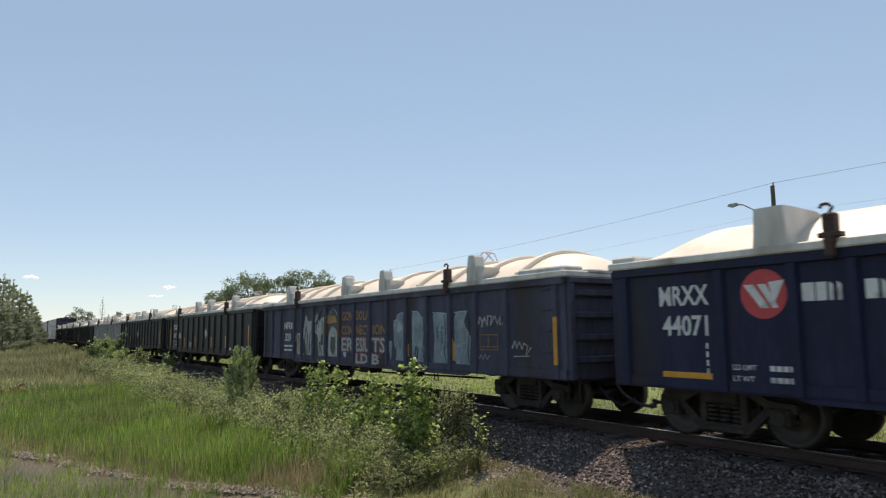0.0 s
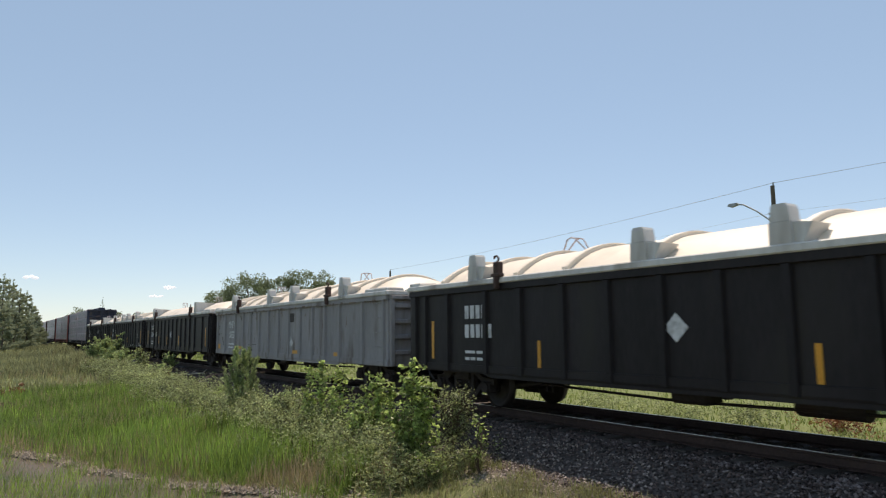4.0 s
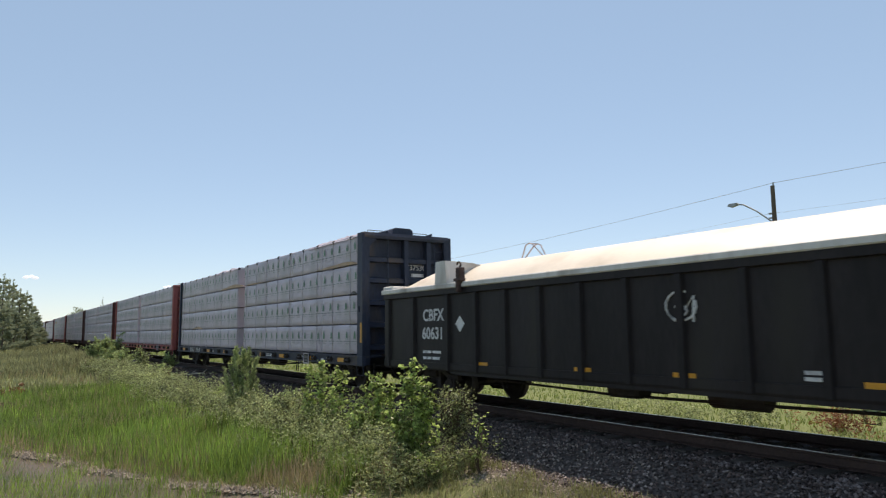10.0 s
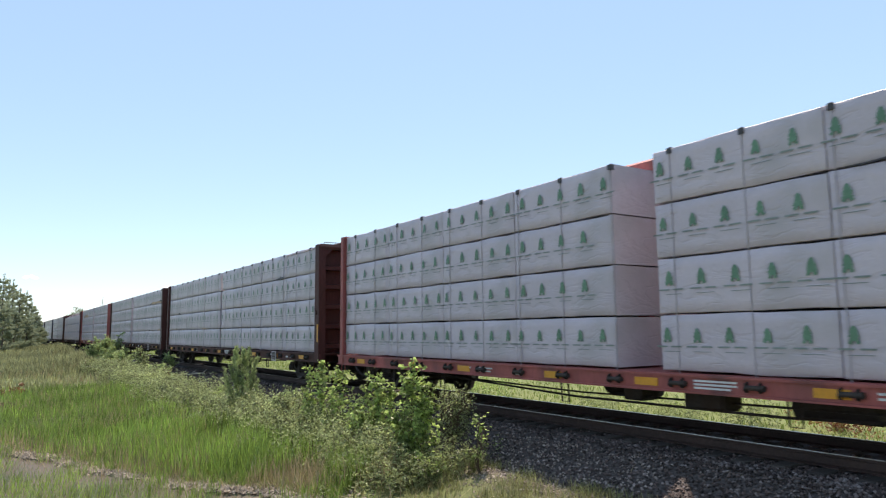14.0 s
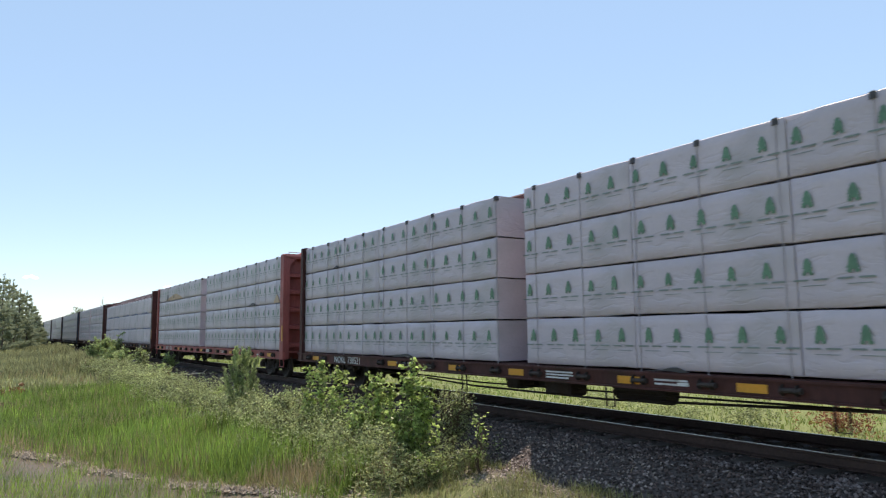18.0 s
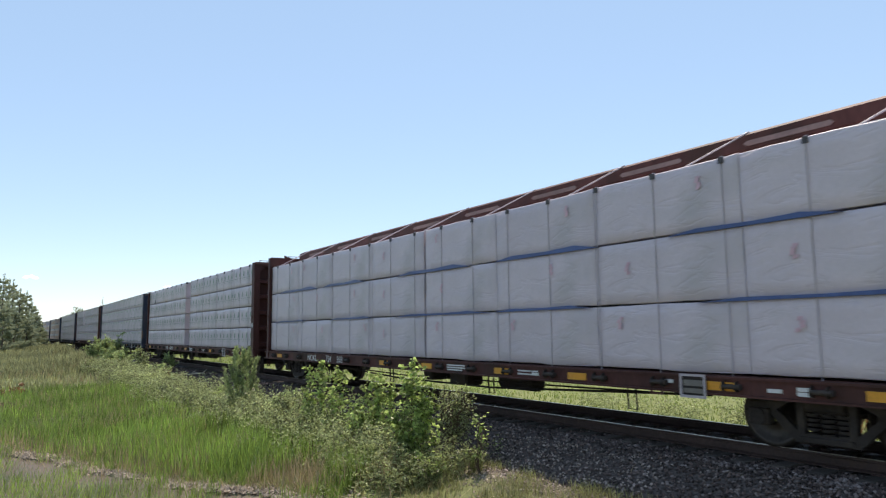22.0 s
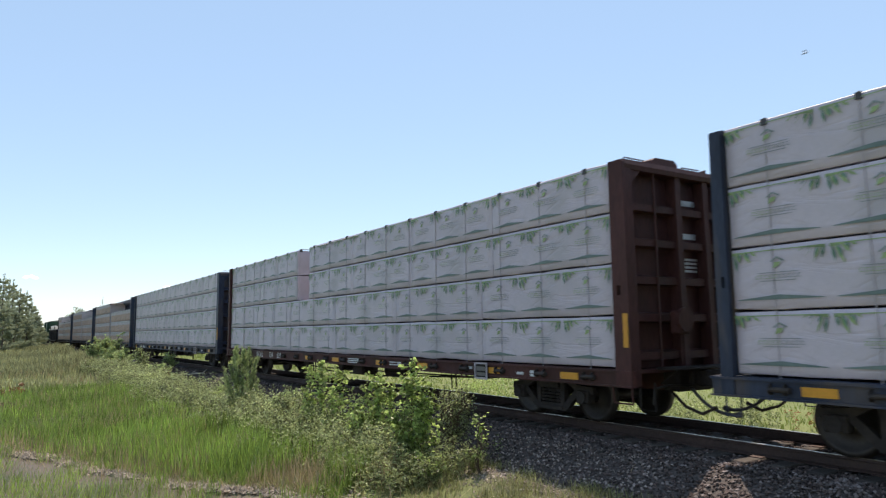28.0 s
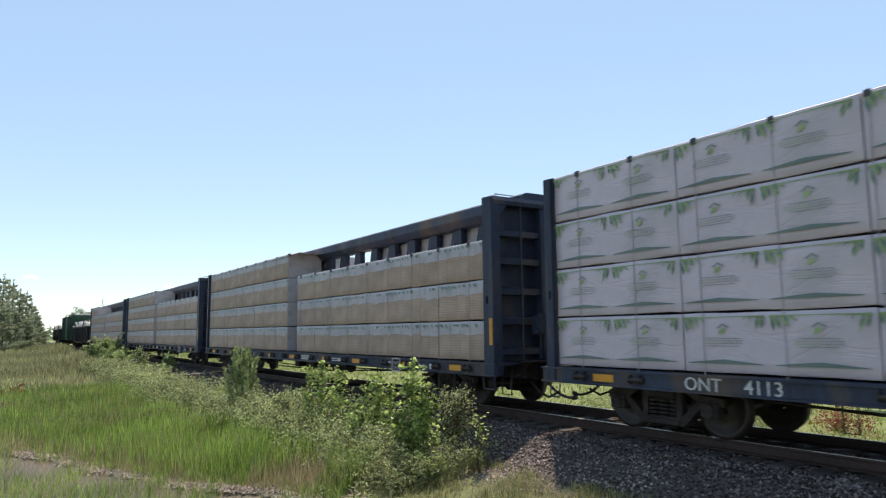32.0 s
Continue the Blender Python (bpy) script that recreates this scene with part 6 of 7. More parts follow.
sign = thing("roadside_sign", "yellow roadside board with dark and red painted lines", "sign", at=pose(-9.2, 9.0, -0.5))
bm = bmesh.new()
box(bm, -1.0, 1.0, -0.03, 0.03, 0.85, 2.64, 0.008)
part("board", bm, M["signface"], sign)
for x in (-0.85, 0.85):
    bm = bmesh.new()
    box(bm, x - 0.045, x + 0.045, 0.032, 0.12, 0.0, 2.6, 0.006)
    part("post", bm, M["pole"], sign)
for z, h, x0, x1, key in ((2.28, 0.22, -0.8, 0.85, "crimson"), (1.98, 0.20, -0.2, 0.35, "signink"), (1.66, 0.20, -0.8, 0.7, "signink"), (1.40, 0.15, -0.7, 0.9, "signink"), (1.12, 0.16, -0.9, 0.9, "flange"), (0.92, 0.14, -0.7, 0.6, "signink")):
    bm = bmesh.new()
    k = max(2, int((x1 - x0) / 0.28))
    w = (x1 - x0) / k
    for i in range(k):
        box(bm, x0 + i * w, x0 + i * w + w * 0.78, -0.036, -0.031, z, z + h)
    part("painted_line", bm, M[key], sign)


# ---- the train ----
OTHERS = []
GON = [("blue", "smooth", "dark blue gondola car with a red round emblem, white cover"),
       ("oldblue", "ribbed", "faded blue gondola car covered in graffiti under a ribbed white cover"),
       ("black", "ribbed", "black gondola car with a white diamond under a ribbed white cover"),
       ("black", "ribbed", "black ribbed gondola car under a ribbed white cover"),
       ("grey", "ribbed", "light grey rust-stained gondola car under a ribbed white cover"),
       ("black", "smooth", "black gondola car under a smooth white cover"),
       ("black", "ribbed", "black gondola car with amber strips under a ribbed white cover"),
       ("black", "smooth", "black gondola car under a long smooth white cover")]
cars = [gondola(i, 217.96 - 17.55 * i, paint, style, label, "abccdddd"[i]) for i, (paint, style, label) in enumerate(GON)]
FACE = -SIDE - 0.034


def strips(car, rows, name="reflector_strip"):
    """Upright or lying amber strips: x, z of the middle, width, height."""
    for x, z, w, h in rows:
        bm = bmesh.new()
        box(bm, x - w / 2, x + w / 2, FACE - 0.004, FACE, z - h / 2, z + h / 2)
        part(name, bm, M["yellow"], car)


def plate(car, pts, material, name, depth=0.004):
    bm = bmesh.new()
    prism(bm, pts, FACE - depth, FACE, "y")
    return part(name, bm, M[material], car)


def data_lines(car, x, z, scale=1.0):
    """The small stencilled load figures: words too small to read."""
    bars([(0, 0.22, 0.36 * scale, 0.06), (0.42 * scale, 0.22, 0.36 * scale, 0.06), (0, 0.08, 0.16 * scale, 0.06), (0.20 * scale, 0.08, 0.16 * scale, 0.06), (0.42 * scale, 0.08, 0.30 * scale, 0.06)], M["white"], car, x, FACE, z, "stencil")


def diamond(car, x, z, r):
    plate(car, [(x, z - r), (x + r, z), (x, z + r), (x - r, z)], "white", "diamond_mark")


def mark(car, text, x0, x1, z, size):
    """Writing from x0 to x1, its foot at z."""
    z += 0.03
    ob = lettering(text, size * 1.12, M["white"], car, x0, FACE, z, bold=0.0 if text == "MHFX" else 0.02)
    w = ob.data.vertices
    span = max(v.co.x for v in w) - min(v.co.x for v in w)
    ob.matrix_basis = pose(x0, FACE, z, 90) @ Matrix.Diagonal(((x1 - x0) / span, 1, 1, 1))


def load_words(car, rows, x, z, step, size=0.105, figures=()):
    for k, word in enumerate(rows):
        lettering(word, size, M["white"], car, x, FACE, z - k * step)
        if figures:
            lettering(figures[k], size, M["white"], car, x + 0.52, FACE, z - k * step, "load_figures")
            continue
        bars([(0.55, 0.0, 0.07, 0.07), (0.64, 0.0, 0.07, 0.07), (0.73, 0.0, 0.07, 0.07), (0.82, 0.0, 0.07, 0.07)], M["white"], car, x, FACE, z - k * step, "stencil")


# blue car with a round emblem
c = cars[0]
mark(c, "MRXX", -7.30, -6.44, 1.96, 0.36)
mark(c, "44071", -7.24, -6.45, 1.52, 0.36)
plate(c, [(-5.58 + 0.33 * math.cos(a), 2.09 + 0.33 * math.sin(a)) for a in np.linspace(0, math.tau, 28, endpoint=False)], "crimson", "round_emblem")
for pts in ([(-5.86, 2.22), (-5.72, 2.22), (-5.50, 1.90), (-5.62, 1.90)], [(-5.66, 2.22), (-5.54, 2.22), (-5.38, 1.90), (-5.46, 1.90)], [(-5.50, 2.24), (-5.28, 2.26), (-5.42, 1.98), (-5.46, 2.06)]):
    plate(c, pts, "white", "emblem_stroke", 0.008)
for x, w in ((-5.06, 0.16), (-4.88, 0.13), (-4.72, 0.05), (-4.62, 0.05), (-4.30, 0.14), (-4.12, 0.05), (-4.0, 0.15), (-3.8, 0.15)):
    plate(c, [(x, 1.97), (x + w, 1.97), (x + w, 2.20 if w > 0.12 else 2.16), (x, 2.20)], "white", "brand_bar")
strips(c, [(-6.85, 0.95, 0.85, 0.13)])
load_words(c, ("LD LMT", "LT WT"), -6.1, 1.08, 0.15)
bars([(0, 0.0, 0.03, 0.08), (0, 0.12, 0.03, 0.08), (0, 0.24, 0.03, 0.08), (0, 0.36, 0.03, 0.08)], M["white"], c, -6.5, FACE, 1.0)
# blue graffiti car
c = cars[1]
mark(c, "NFRX", -6.03, -5.20, 1.74, 0.30)
mark(c, "320", -5.95, -5.42, 1.34, 0.32)
mark(c, "117", -4.98, -4.60, 1.34, 0.32)
data_lines(c, -6.0, 0.95)
bm = bmesh.new()
box(bm, 7.92, 8.02, -SIDE - 0.104, -SIDE - 0.098, 1.02, 1.88)
part("reflector_strip", bm, M["yellow"], c)
strips(c, [(-4.75, 1.2, 0.08, 0.5), (4.6, 1.2, 0.08, 0.4)])
M["amber"] = mat("amber_spray_paint", (0.34, 0.175, 0.05), 0.6, var=0.3, bump=0)


def spray_material(car):
    """Blue car paint under sprayed blocks of colour, laid out along the car's own length."""
    m = M["oldblue"].copy()
    m.name = "sprayed_blue_paint"
    n, link = m.node_tree.nodes, m.node_tree.links.new
    bsdf = n["Principled BSDF"]
    base = bsdf.inputs["Base Color"].links[0].from_socket
    co = n.new("ShaderNodeTexCoord")
    co.object = car
    wob = n.new("ShaderNodeTexNoise")
    wob.inputs["Scale"].default_value, wob.inputs["Detail"].default_value = 1.6, 3.0
    link(co.outputs["Object"], wob.inputs["Vector"])
    add = n.new("ShaderNodeVectorMath")
    add.operation = "MULTIPLY_ADD"
    link(wob.outputs["Color"], add.inputs[0])
    add.inputs[1].default_value, add.inputs[2].default_value = (0.55, 0.0, 0.55), (-0.275, 0.0, -0.275)
    both = n.new("ShaderNodeVectorMath")
    link(add.outputs[0], both.inputs[0]), link(co.outputs["Object"], both.inputs[1])
    sep = n.new("ShaderNodeSeparateXYZ")
    link(both.outputs[0], sep.inputs[0])

    def op(kind, a, b=0.0):
        x = n.new("ShaderNodeMath")
        x.operation = kind
        for i, v in enumerate((a, b)):
            if isinstance(v, (int, float)):
                x.inputs[i].default_value = v
            else:
                link(v, x.inputs[i])
        return x.outputs[0]

    def patch(x0, x1, z0, z1, soft=30.0):
        dx = op("SUBTRACT", (x1 - x0) / 2, op("ABSOLUTE", op("SUBTRACT", sep.outputs[0], (x0 + x1) / 2)))
        dz = op("SUBTRACT", (z1 - z0) / 2, op("ABSOLUTE", op("SUBTRACT", sep.outputs[2], (z0 + z1) / 2)))
        d = op("MULTIPLY", op("MINIMUM", dx, dz), soft)
        return op("MINIMUM", op("MAXIMUM", d, 0.0), 1.0)

    def lay(col, mask, rgb):
        x = n.new("ShaderNodeMix")
        x.data_type = "RGBA"
        link(mask, x.inputs[0]), link(col, x.inputs[6])
        x.inputs[7].default_value = (*rgb, 1)
        return x.outputs[2]

    col = lay(base, patch(-2.45, -1.35, 1.55, 2.2), (0.15, 0.075, 0.04))
    col = lay(col, patch(-1.3, 1.5, 1.86, 1.90), (0.24, 0.045, 0.05))
    link(col, bsdf.inputs["Base Color"])
    return m


spray = spray_material(c)
for o in c.children:
    if o.name.split(".")[0] in ("side_wall", "rib") and o.location.y < 0:
        o.material_slots[0].material = spray
M["silver"] = mat("silver_spray_paint", (0.35, 0.365, 0.345), 0.6, var=0.2, scale=2, dirt=(0.16, 0.19, 0.18), dirt_amount=0.35, dirt_scale=2.5, bump=0)
M["paleblue"] = mat("pale_blue_spray_paint", (0.155, 0.205, 0.25), 0.6, var=0.45, scale=3, dirt=(0.28, 0.33, 0.36), dirt_amount=0.5, dirt_scale=2.4, bump=0)
M["outline"] = mat("light_spray_outline", (0.36, 0.40, 0.41), 0.6, var=0.2, bump=0)
M["darkspray"] = mat("dark_green_spray_paint", (0.045, 0.055, 0.05), 0.6, var=0.2, bump=0)
M["redspray"] = mat("dull_red_spray_paint", (0.17, 0.05, 0.05), 0.6, var=0.3, bump=0)
M["dullspray"] = mat("off_white_spray_paint", (0.42, 0.42, 0.42), 0.6, var=0.2, bump=0)
WALL = -SIDE - 0.031


def sprayed(pts, key, layer=1):
    """A flat sprayed shape on the side wall."""
    for _ in range(2):
        pts = [p for (ax, az), (bx, bz) in zip(pts, pts[1:] + pts[:1]) for p in ((ax * 0.85 + bx * 0.15, az * 0.85 + bz * 0.15), (ax * 0.15 + bx * 0.85, az * 0.15 + bz * 0.85))]
    bm = bmesh.new()
    prism(bm, pts, WALL - 0.0015 * layer, WALL, "y")
    part("sprayed_shape", bm, M[key], c)


def line(pts, key, layer=3, r=0.014):
    bm = bmesh.new()
    tube(bm, [(x, WALL - 0.0015 * layer, z) for x, z in pts], r, 4)
    part("sprayed_line", bm, M[key], c)


# tall silver letters
sprayed([(-4.74, 0.80), (-4.62, 1.45), (-4.40, 1.85), (-4.22, 1.78), (-4.02, 2.25), (-3.88, 2.0), (-3.42, 2.03), (-3.36, 1.64), (-3.38, 0.86)], "silver")
sprayed([(-3.34, 1.66), (-3.36, 2.05), (-3.10, 2.31), (-2.96, 1.95), (-2.83, 2.07), (-2.50, 2.15), (-2.43, 1.2), (-2.45, 0.80), (-3.02, 0.80), (-3.05, 1.55)], "silver")
sprayed([(-3.34, 0.95), (-3.36, 1.62), (-3.10, 1.62), (-3.08, 0.95)], "darkspray")
sprayed([(-4.3, 1.0), (-4.25, 1.5), (-4.05, 1.3), (-4.0, 0.9)], "darkspray", 2)
sprayed([(-2.85, 1.25), (-2.8, 1.6), (-2.65, 1.62), (-2.62, 1.25)], "darkspray", 2)
line([(-4.7, 0.86), (-4.58, 1.5), (-4.38, 1.82), (-4.2, 1.74), (-4.02, 2.2)], "outline")
line([(-3.3, 2.0), (-3.1, 2.26), (-2.97, 1.92), (-2.84, 2.02), (-2.5, 2.1), (-2.46, 0.86)], "outline")
for pts in ([(-4.52, 0.9), (-4.48, 1.35), (-4.36, 1.62)], [(-4.15, 0.9), (-4.10, 1.5), (-4.0, 1.85), (-3.9, 1.6), (-3.92, 0.9)], [(-3.72, 1.0), (-3.68, 1.6), (-3.5, 1.72), (-3.5, 1.3), (-3.66, 1.2)], [(-3.18, 1.7), (-3.1, 2.0), (-2.95, 1.8)], [(-2.72, 1.7), (-2.70, 2.0), (-2.55, 1.95), (-2.56, 1.0)], [(-2.95, 0.9), (-2.9, 1.35), (-2.78, 1.1), (-2.7, 0.88)]):
    line(pts, "darkspray", 2, 0.016)
for x in (-4.62, -4.05, -3.75, -2.9, -2.55, -2.0, -1.7):
    line([(x, 0.92), (x + 0.01, 0.80)], "outline", 2, 0.010)
# face with a pointed chin in a dark round
sprayed([(-1.93 + 0.50 * math.cos(a), 1.52 + 0.80 * math.sin(a)) for a in np.linspace(0, math.tau, 20, endpoint=False)], "darkspray", 0.5)
for r in (0.92, 1.04):
    line([(-1.93 + 0.50 * r * math.cos(a), 1.52 + 0.80 * r * math.sin(a)) for a in np.linspace(-0.6, 2.7, 14)], "outline", 1, 0.012)
sprayed([(-2.26, 1.0), (-2.20, 1.62), (-1.98, 1.84), (-1.66, 1.74), (-1.52, 1.45), (-1.58, 0.95), (-1.78, 0.80), (-2.1, 0.80)], "silver")
sprayed([(-2.10, 1.15), (-2.06, 1.5), (-1.88, 1.62), (-1.70, 1.45), (-1.72, 1.12), (-1.9, 0.95)], "darkspray", 2)
sprayed([(-1.98, 1.52), (-1.90, 1.60), (-1.78, 1.56), (-1.86, 1.48)], "outline", 3)
sprayed([(-2.46, 1.93), (-2.30, 2.15), (-1.62, 2.14), (-1.56, 1.95), (-2.2, 1.90)], "amber")
# two rows of fat white letters edged in red
def fat_letters(text, x0, x1, z, size, out, key=None):
    """Heavy sprayed capitals: white with a red edge, or plain in the paint of that key."""
    for paint, name, grow, layer in ((("redspray" if key is None else key), "letter_edge", 0.05 if key is None else 0.006, 2), ("outline", "spray_lettering", 0.012, 4)):
        if key and paint == "outline":
            continue
        cu = bpy.data.curves.new("text", "FONT")
        cu.body, cu.size, cu.extrude, cu.offset, cu.resolution_u = text, size, 0.0015 * layer, grow, 2
        tmp = new("text", cu)
        bpy.context.view_layer.update()
        me = bpy.data.meshes.new_from_object(tmp.evaluated_get(bpy.context.evaluated_depsgraph_get()))
        bpy.data.objects.remove(tmp)
        xs_ = [v.co.x for v in me.vertices]
        part(name if key is None else "spray_lettering", me, M[paint], c, "", pose(x0, WALL + out, z, 90) @ Matrix.Diagonal(((x1 - x0) / (max(xs_) - min(xs_)), 1, 1, 1)))


for word, a, b, z, size in (("ER", -1.30, -0.52, 1.12, 0.52), ("ESIU", -0.32, 0.47, 1.12, 0.52), ("TS", 0.66, 1.42, 1.12, 0.52), ("LD", -0.28, 0.46, 0.80, 0.36), ("B", 0.70, 1.10, 0.80, 0.36)):
    fat_letters(word, a, b, z, size, -0.033 if z < 1 else 0.0)
for a, b in ((-0.34, 0.50), (0.62, 1.16)):
    sprayed([(a, 0.95), (b, 0.95), (b, 1.07), (a, 1.07)], "redspray", 1)
for word, a, b, z in (("GON", -1.26, -0.56, 1.98), ("DO", -0.32, 0.06, 1.98), ("LA", 0.12, 0.47, 1.98), ("CON", -1.26, -0.56, 1.58), ("NECT", -0.32, 0.47, 1.58), ("ION", 0.68, 1.42, 1.58)):
    fat_letters(word, a, b, z, 0.36, -0.001, "amber")
sprayed([(-1.22, 1.12), (-1.05, 0.84), (-0.95, 1.10)], "outline", 1)
sprayed([(1.46, 1.06), (1.60, 1.40), (1.80, 1.42), (1.72, 0.86), (1.62, 1.18)], "paleblue", 1)
line([(-3.2, 1.9), (-2.7, 2.38), (-2.2, 2.40), (-1.7, 2.2), (-1.4, 1.7)], "darkspray", 2, 0.03)
# four broad pale blue letters
BLUE = ([(1.85, 1.93), (2.02, 1.95), (2.05, 2.08), (2.30, 2.13), (2.46, 2.10), (2.46, 0.86), (1.99, 0.86), (2.02, 1.2), (1.88, 1.3)],
        [(2.78, 2.15), (3.05, 2.14), (3.30, 1.95), (3.44, 2.07), (3.44, 0.92), (3.02, 0.86), (3.12, 1.28), (2.92, 1.30), (2.90, 1.0), (2.78, 1.0)],
        [(3.72, 2.09), (4.42, 2.05), (4.42, 0.86), (3.76, 0.92), (3.82, 1.4)],
        [(4.62, 2.07), (5.15, 2.09), (4.98, 1.84), (5.25, 1.51), (5.20, 0.88), (4.64, 0.86)])
for k, pts in enumerate(BLUE):
    sprayed(pts, "paleblue")
    line([(x * 0.97 + 0.03 * (2.2 + k * 0.95), z * 0.97 + 0.045) for x, z in pts[:6]], "outline", 2, 0.01)
sprayed([(2.02, 1.72), (2.16, 1.58), (2.32, 1.74), (2.18, 1.90)], "outline", 2)
for x in (3.90, 4.10):
    sprayed([(x, 1.35), (x + 0.05, 1.35), (x + 0.06, 1.75), (x + 0.01, 1.75)], "darkspray", 2)
for k in range(4):
    x = 2.0 + 0.93 * k
    line([(x, 0.95), (x + 0.12, 1.25), (x + 0.05, 1.55), (x + 0.28, 1.68), (x + 0.34, 1.40), (x + 0.22, 1.10)], "outline", 2, 0.012)
    line([(x + 0.38, 2.0), (x + 0.42, 1.6), (x + 0.36, 1.2), (x + 0.43, 0.95)], "darkspray", 2, 0.012)
line([(2.86, 1.35), (2.98, 1.9), (3.12, 1.4), (3.3, 1.9)], "outline", 2, 0.01)
line([(4.72, 1.3), (5.05, 1.4), (4.8, 1.6), (5.05, 1.8)], "outline", 2, 0.01)
# quick white tag and a small sketched box
line([(5.56, 1.78), (5.60, 1.93), (5.70, 1.82), (5.66, 1.72), (5.76, 1.92), (5.86, 1.74), (5.88, 1.95), (6.02, 1.93), (5.96, 1.76), (6.12, 1.94), (6.20, 1.78), (6.30, 1.94), (6.28, 1.76), (6.42, 1.80)], "dullspray", 3, 0.022)
line([(6.66, 1.30), (6.74, 1.44), (6.80, 1.30), (6.88, 1.42), (6.96, 1.28), (7.02, 1.40), (7.12, 1.34), (7.08, 1.18), (7.22, 1.32)], "dullspray", 3, 0.018)
line([(6.70, 1.14), (7.16, 1.16)], "dullspray", 3, 0.012)
for pts in ([(5.59, 1.25), (6.20, 1.26), (6.20, 1.56), (5.59, 1.56), (5.59, 1.25)], [(5.88, 1.30), (5.88, 1.56)], [(5.60, 1.31), (6.20, 1.32)]):
    line(pts, "amber", 3, 0.010)
line([(5.55, 1.06), (5.62, 1.15), (5.68, 1.05), (5.76, 1.16), (5.84, 1.06), (5.90, 1.14)], "dullspray", 3, 0.010)
strips(c, [(2.61, 1.19, 0.07, 0.30), (4.53, 1.26, 0.08, 0.45), (6.42, 1.25, 0.08, 0.36)])
# black cars
c = cars[2]
mark(c, "AOKX", -6.24, -5.34, 1.84, 0.36)
mark(c, "437", -6.21, -5.58, 1.38, 0.36)
mark(c, "83", -4.98, -4.51, 1.38, 0.36)
load_words(c, ("LD LMT", "LT WT", "CU FT"), -6.28, 1.18, 0.145, figures=("217500", " 68500", "  3715"))
diamond(c, 0.80, 1.66, 0.24)
strips(c, [(-7.14, 1.47, 0.10, 0.88), (-3.58, 1.2, 0.09, 0.5), (-1.25, 1.23, 0.09, 0.5), (1.82, 1.24, 0.12, 0.5), (4.19, 1.27, 0.12, 0.5), (7.45, 1.52, 0.11, 0.92)])
bars([(7.37, -0.07, 0.27, 0.11), (8.27, -0.06, 0.2, 0.05), (8.85, -0.08, 0.24, 0.04), (9.76, 0.08, 0.2, 0.04), (9.66, 0.0, 0.12, 0.07)], M["white"], c, -2.55, FACE, 1.0)
bars([(0, 0.0, 0.5, 0.035), (0.05, 0.07, 0.4, 0.035), (0, 0.14, 0.5, 0.035), (0.05, 0.21, 0.4, 0.035), (0.4, -0.16, 0.28, 0.10)], M["white"], c, -2.55, FACE, 1.0)
c = cars[3]
for k, (x, z) in enumerate(((-5.9, 1.9), (-5.9, 1.5))):
    bars([(j * 0.2, 0, 0.14, 0.28) for j in range(4 + k)], M["white"], c, x, FACE, z, "faded_number")
diamond(c, -0.4, 1.66, 0.22)
data_lines(c, -5.9, 0.95)
strips(c, [(-7.2, 1.45, 0.10, 0.85), (1.7, 1.2, 0.09, 0.5), (4.2, 1.2, 0.09, 0.5), (7.35, 1.45, 0.10, 0.85), (-3.5, 1.2, 0.09, 0.5)])
# grey car
c = cars[4]
mark(c, "MHFX", -6.28, -5.38, 1.85, 0.36)
mark(c, "5633", -6.16, -5.45, 1.42, 0.36)
data_lines(c, -6.25, 0.95)
strips(c, [(-7.75, 1.08, 0.42, 0.20), (-4.55, 1.06, 0.50, 0.11), (1.6, 1.0, 0.45, 0.11), (5.0, 1.0, 0.45, 0.11)])
diamond(c, 1.2, 1.3, 0.22)
M["scar"] = mat("dark_scuff", (0.055, 0.045, 0.04), 0.8, var=0.3, bump=0)
for pts in ([(-4.62, 2.34), (-4.55, 2.36), (-4.36, 2.12), (-4.42, 2.13)], [(-4.30, 2.58), (-4.05, 2.58), (-4.14, 2.38), (-4.22, 2.36)], [(-3.2, 2.58), (-3.0, 2.58), (-2.95, 2.30), (-3.05, 2.42)], [(-7.25, 1.5), (-7.15, 1.5), (-6.98, 1.10), (-7.03, 1.10)],
            [(-3.4, 0.90), (-3.0, 0.92), (-3.0, 1.04), (-3.4, 1.02)], [(-3.55, 1.18), (-2.5, 1.20), (-2.5, 1.215), (-3.55, 1.195)], [(0.9, 2.0), (1.5, 2.0), (1.5, 2.3), (0.9, 2.3)]):
    plate(c, pts, "scar", "dark_scuff", 0.003)
M["ruststain"] = mat("thin_rust_stain", (0.17, 0.115, 0.09), 0.85, var=0.4, scale=6, bump=0.1)
stain = random.Random(17)
for k in range(34):
    x, z = stain.uniform(-8.0, 7.9), stain.choice((stain.uniform(0.95, 1.25), stain.uniform(1.3, 2.2), stain.uniform(2.15, 2.42)))
    w, h = stain.uniform(0.01, 0.05), stain.uniform(0.05, 0.28)
    lean = stain.uniform(-0.04, 0.04)
    plate(c, [(x, z), (x + w, z + 0.01), (x + w * 0.8 + lean, z + h), (x + w * 0.3 + lean, z + h * 0.9)], "ruststain", "rust_stain", 0.002)
for k in range(9):
    x = -8.05 + stain.uniform(0, 1.3)
    z, w, h = stain.uniform(1.2, 2.2), stain.uniform(0.03, 0.16), stain.uniform(0.01, 0.10)
    plate(c, [(x, z), (x + w, z + 0.02), (x + w * 0.9, z + h), (x + w * 0.2, z + h * 0.8)], "scar", "dark_scuff", 0.003)
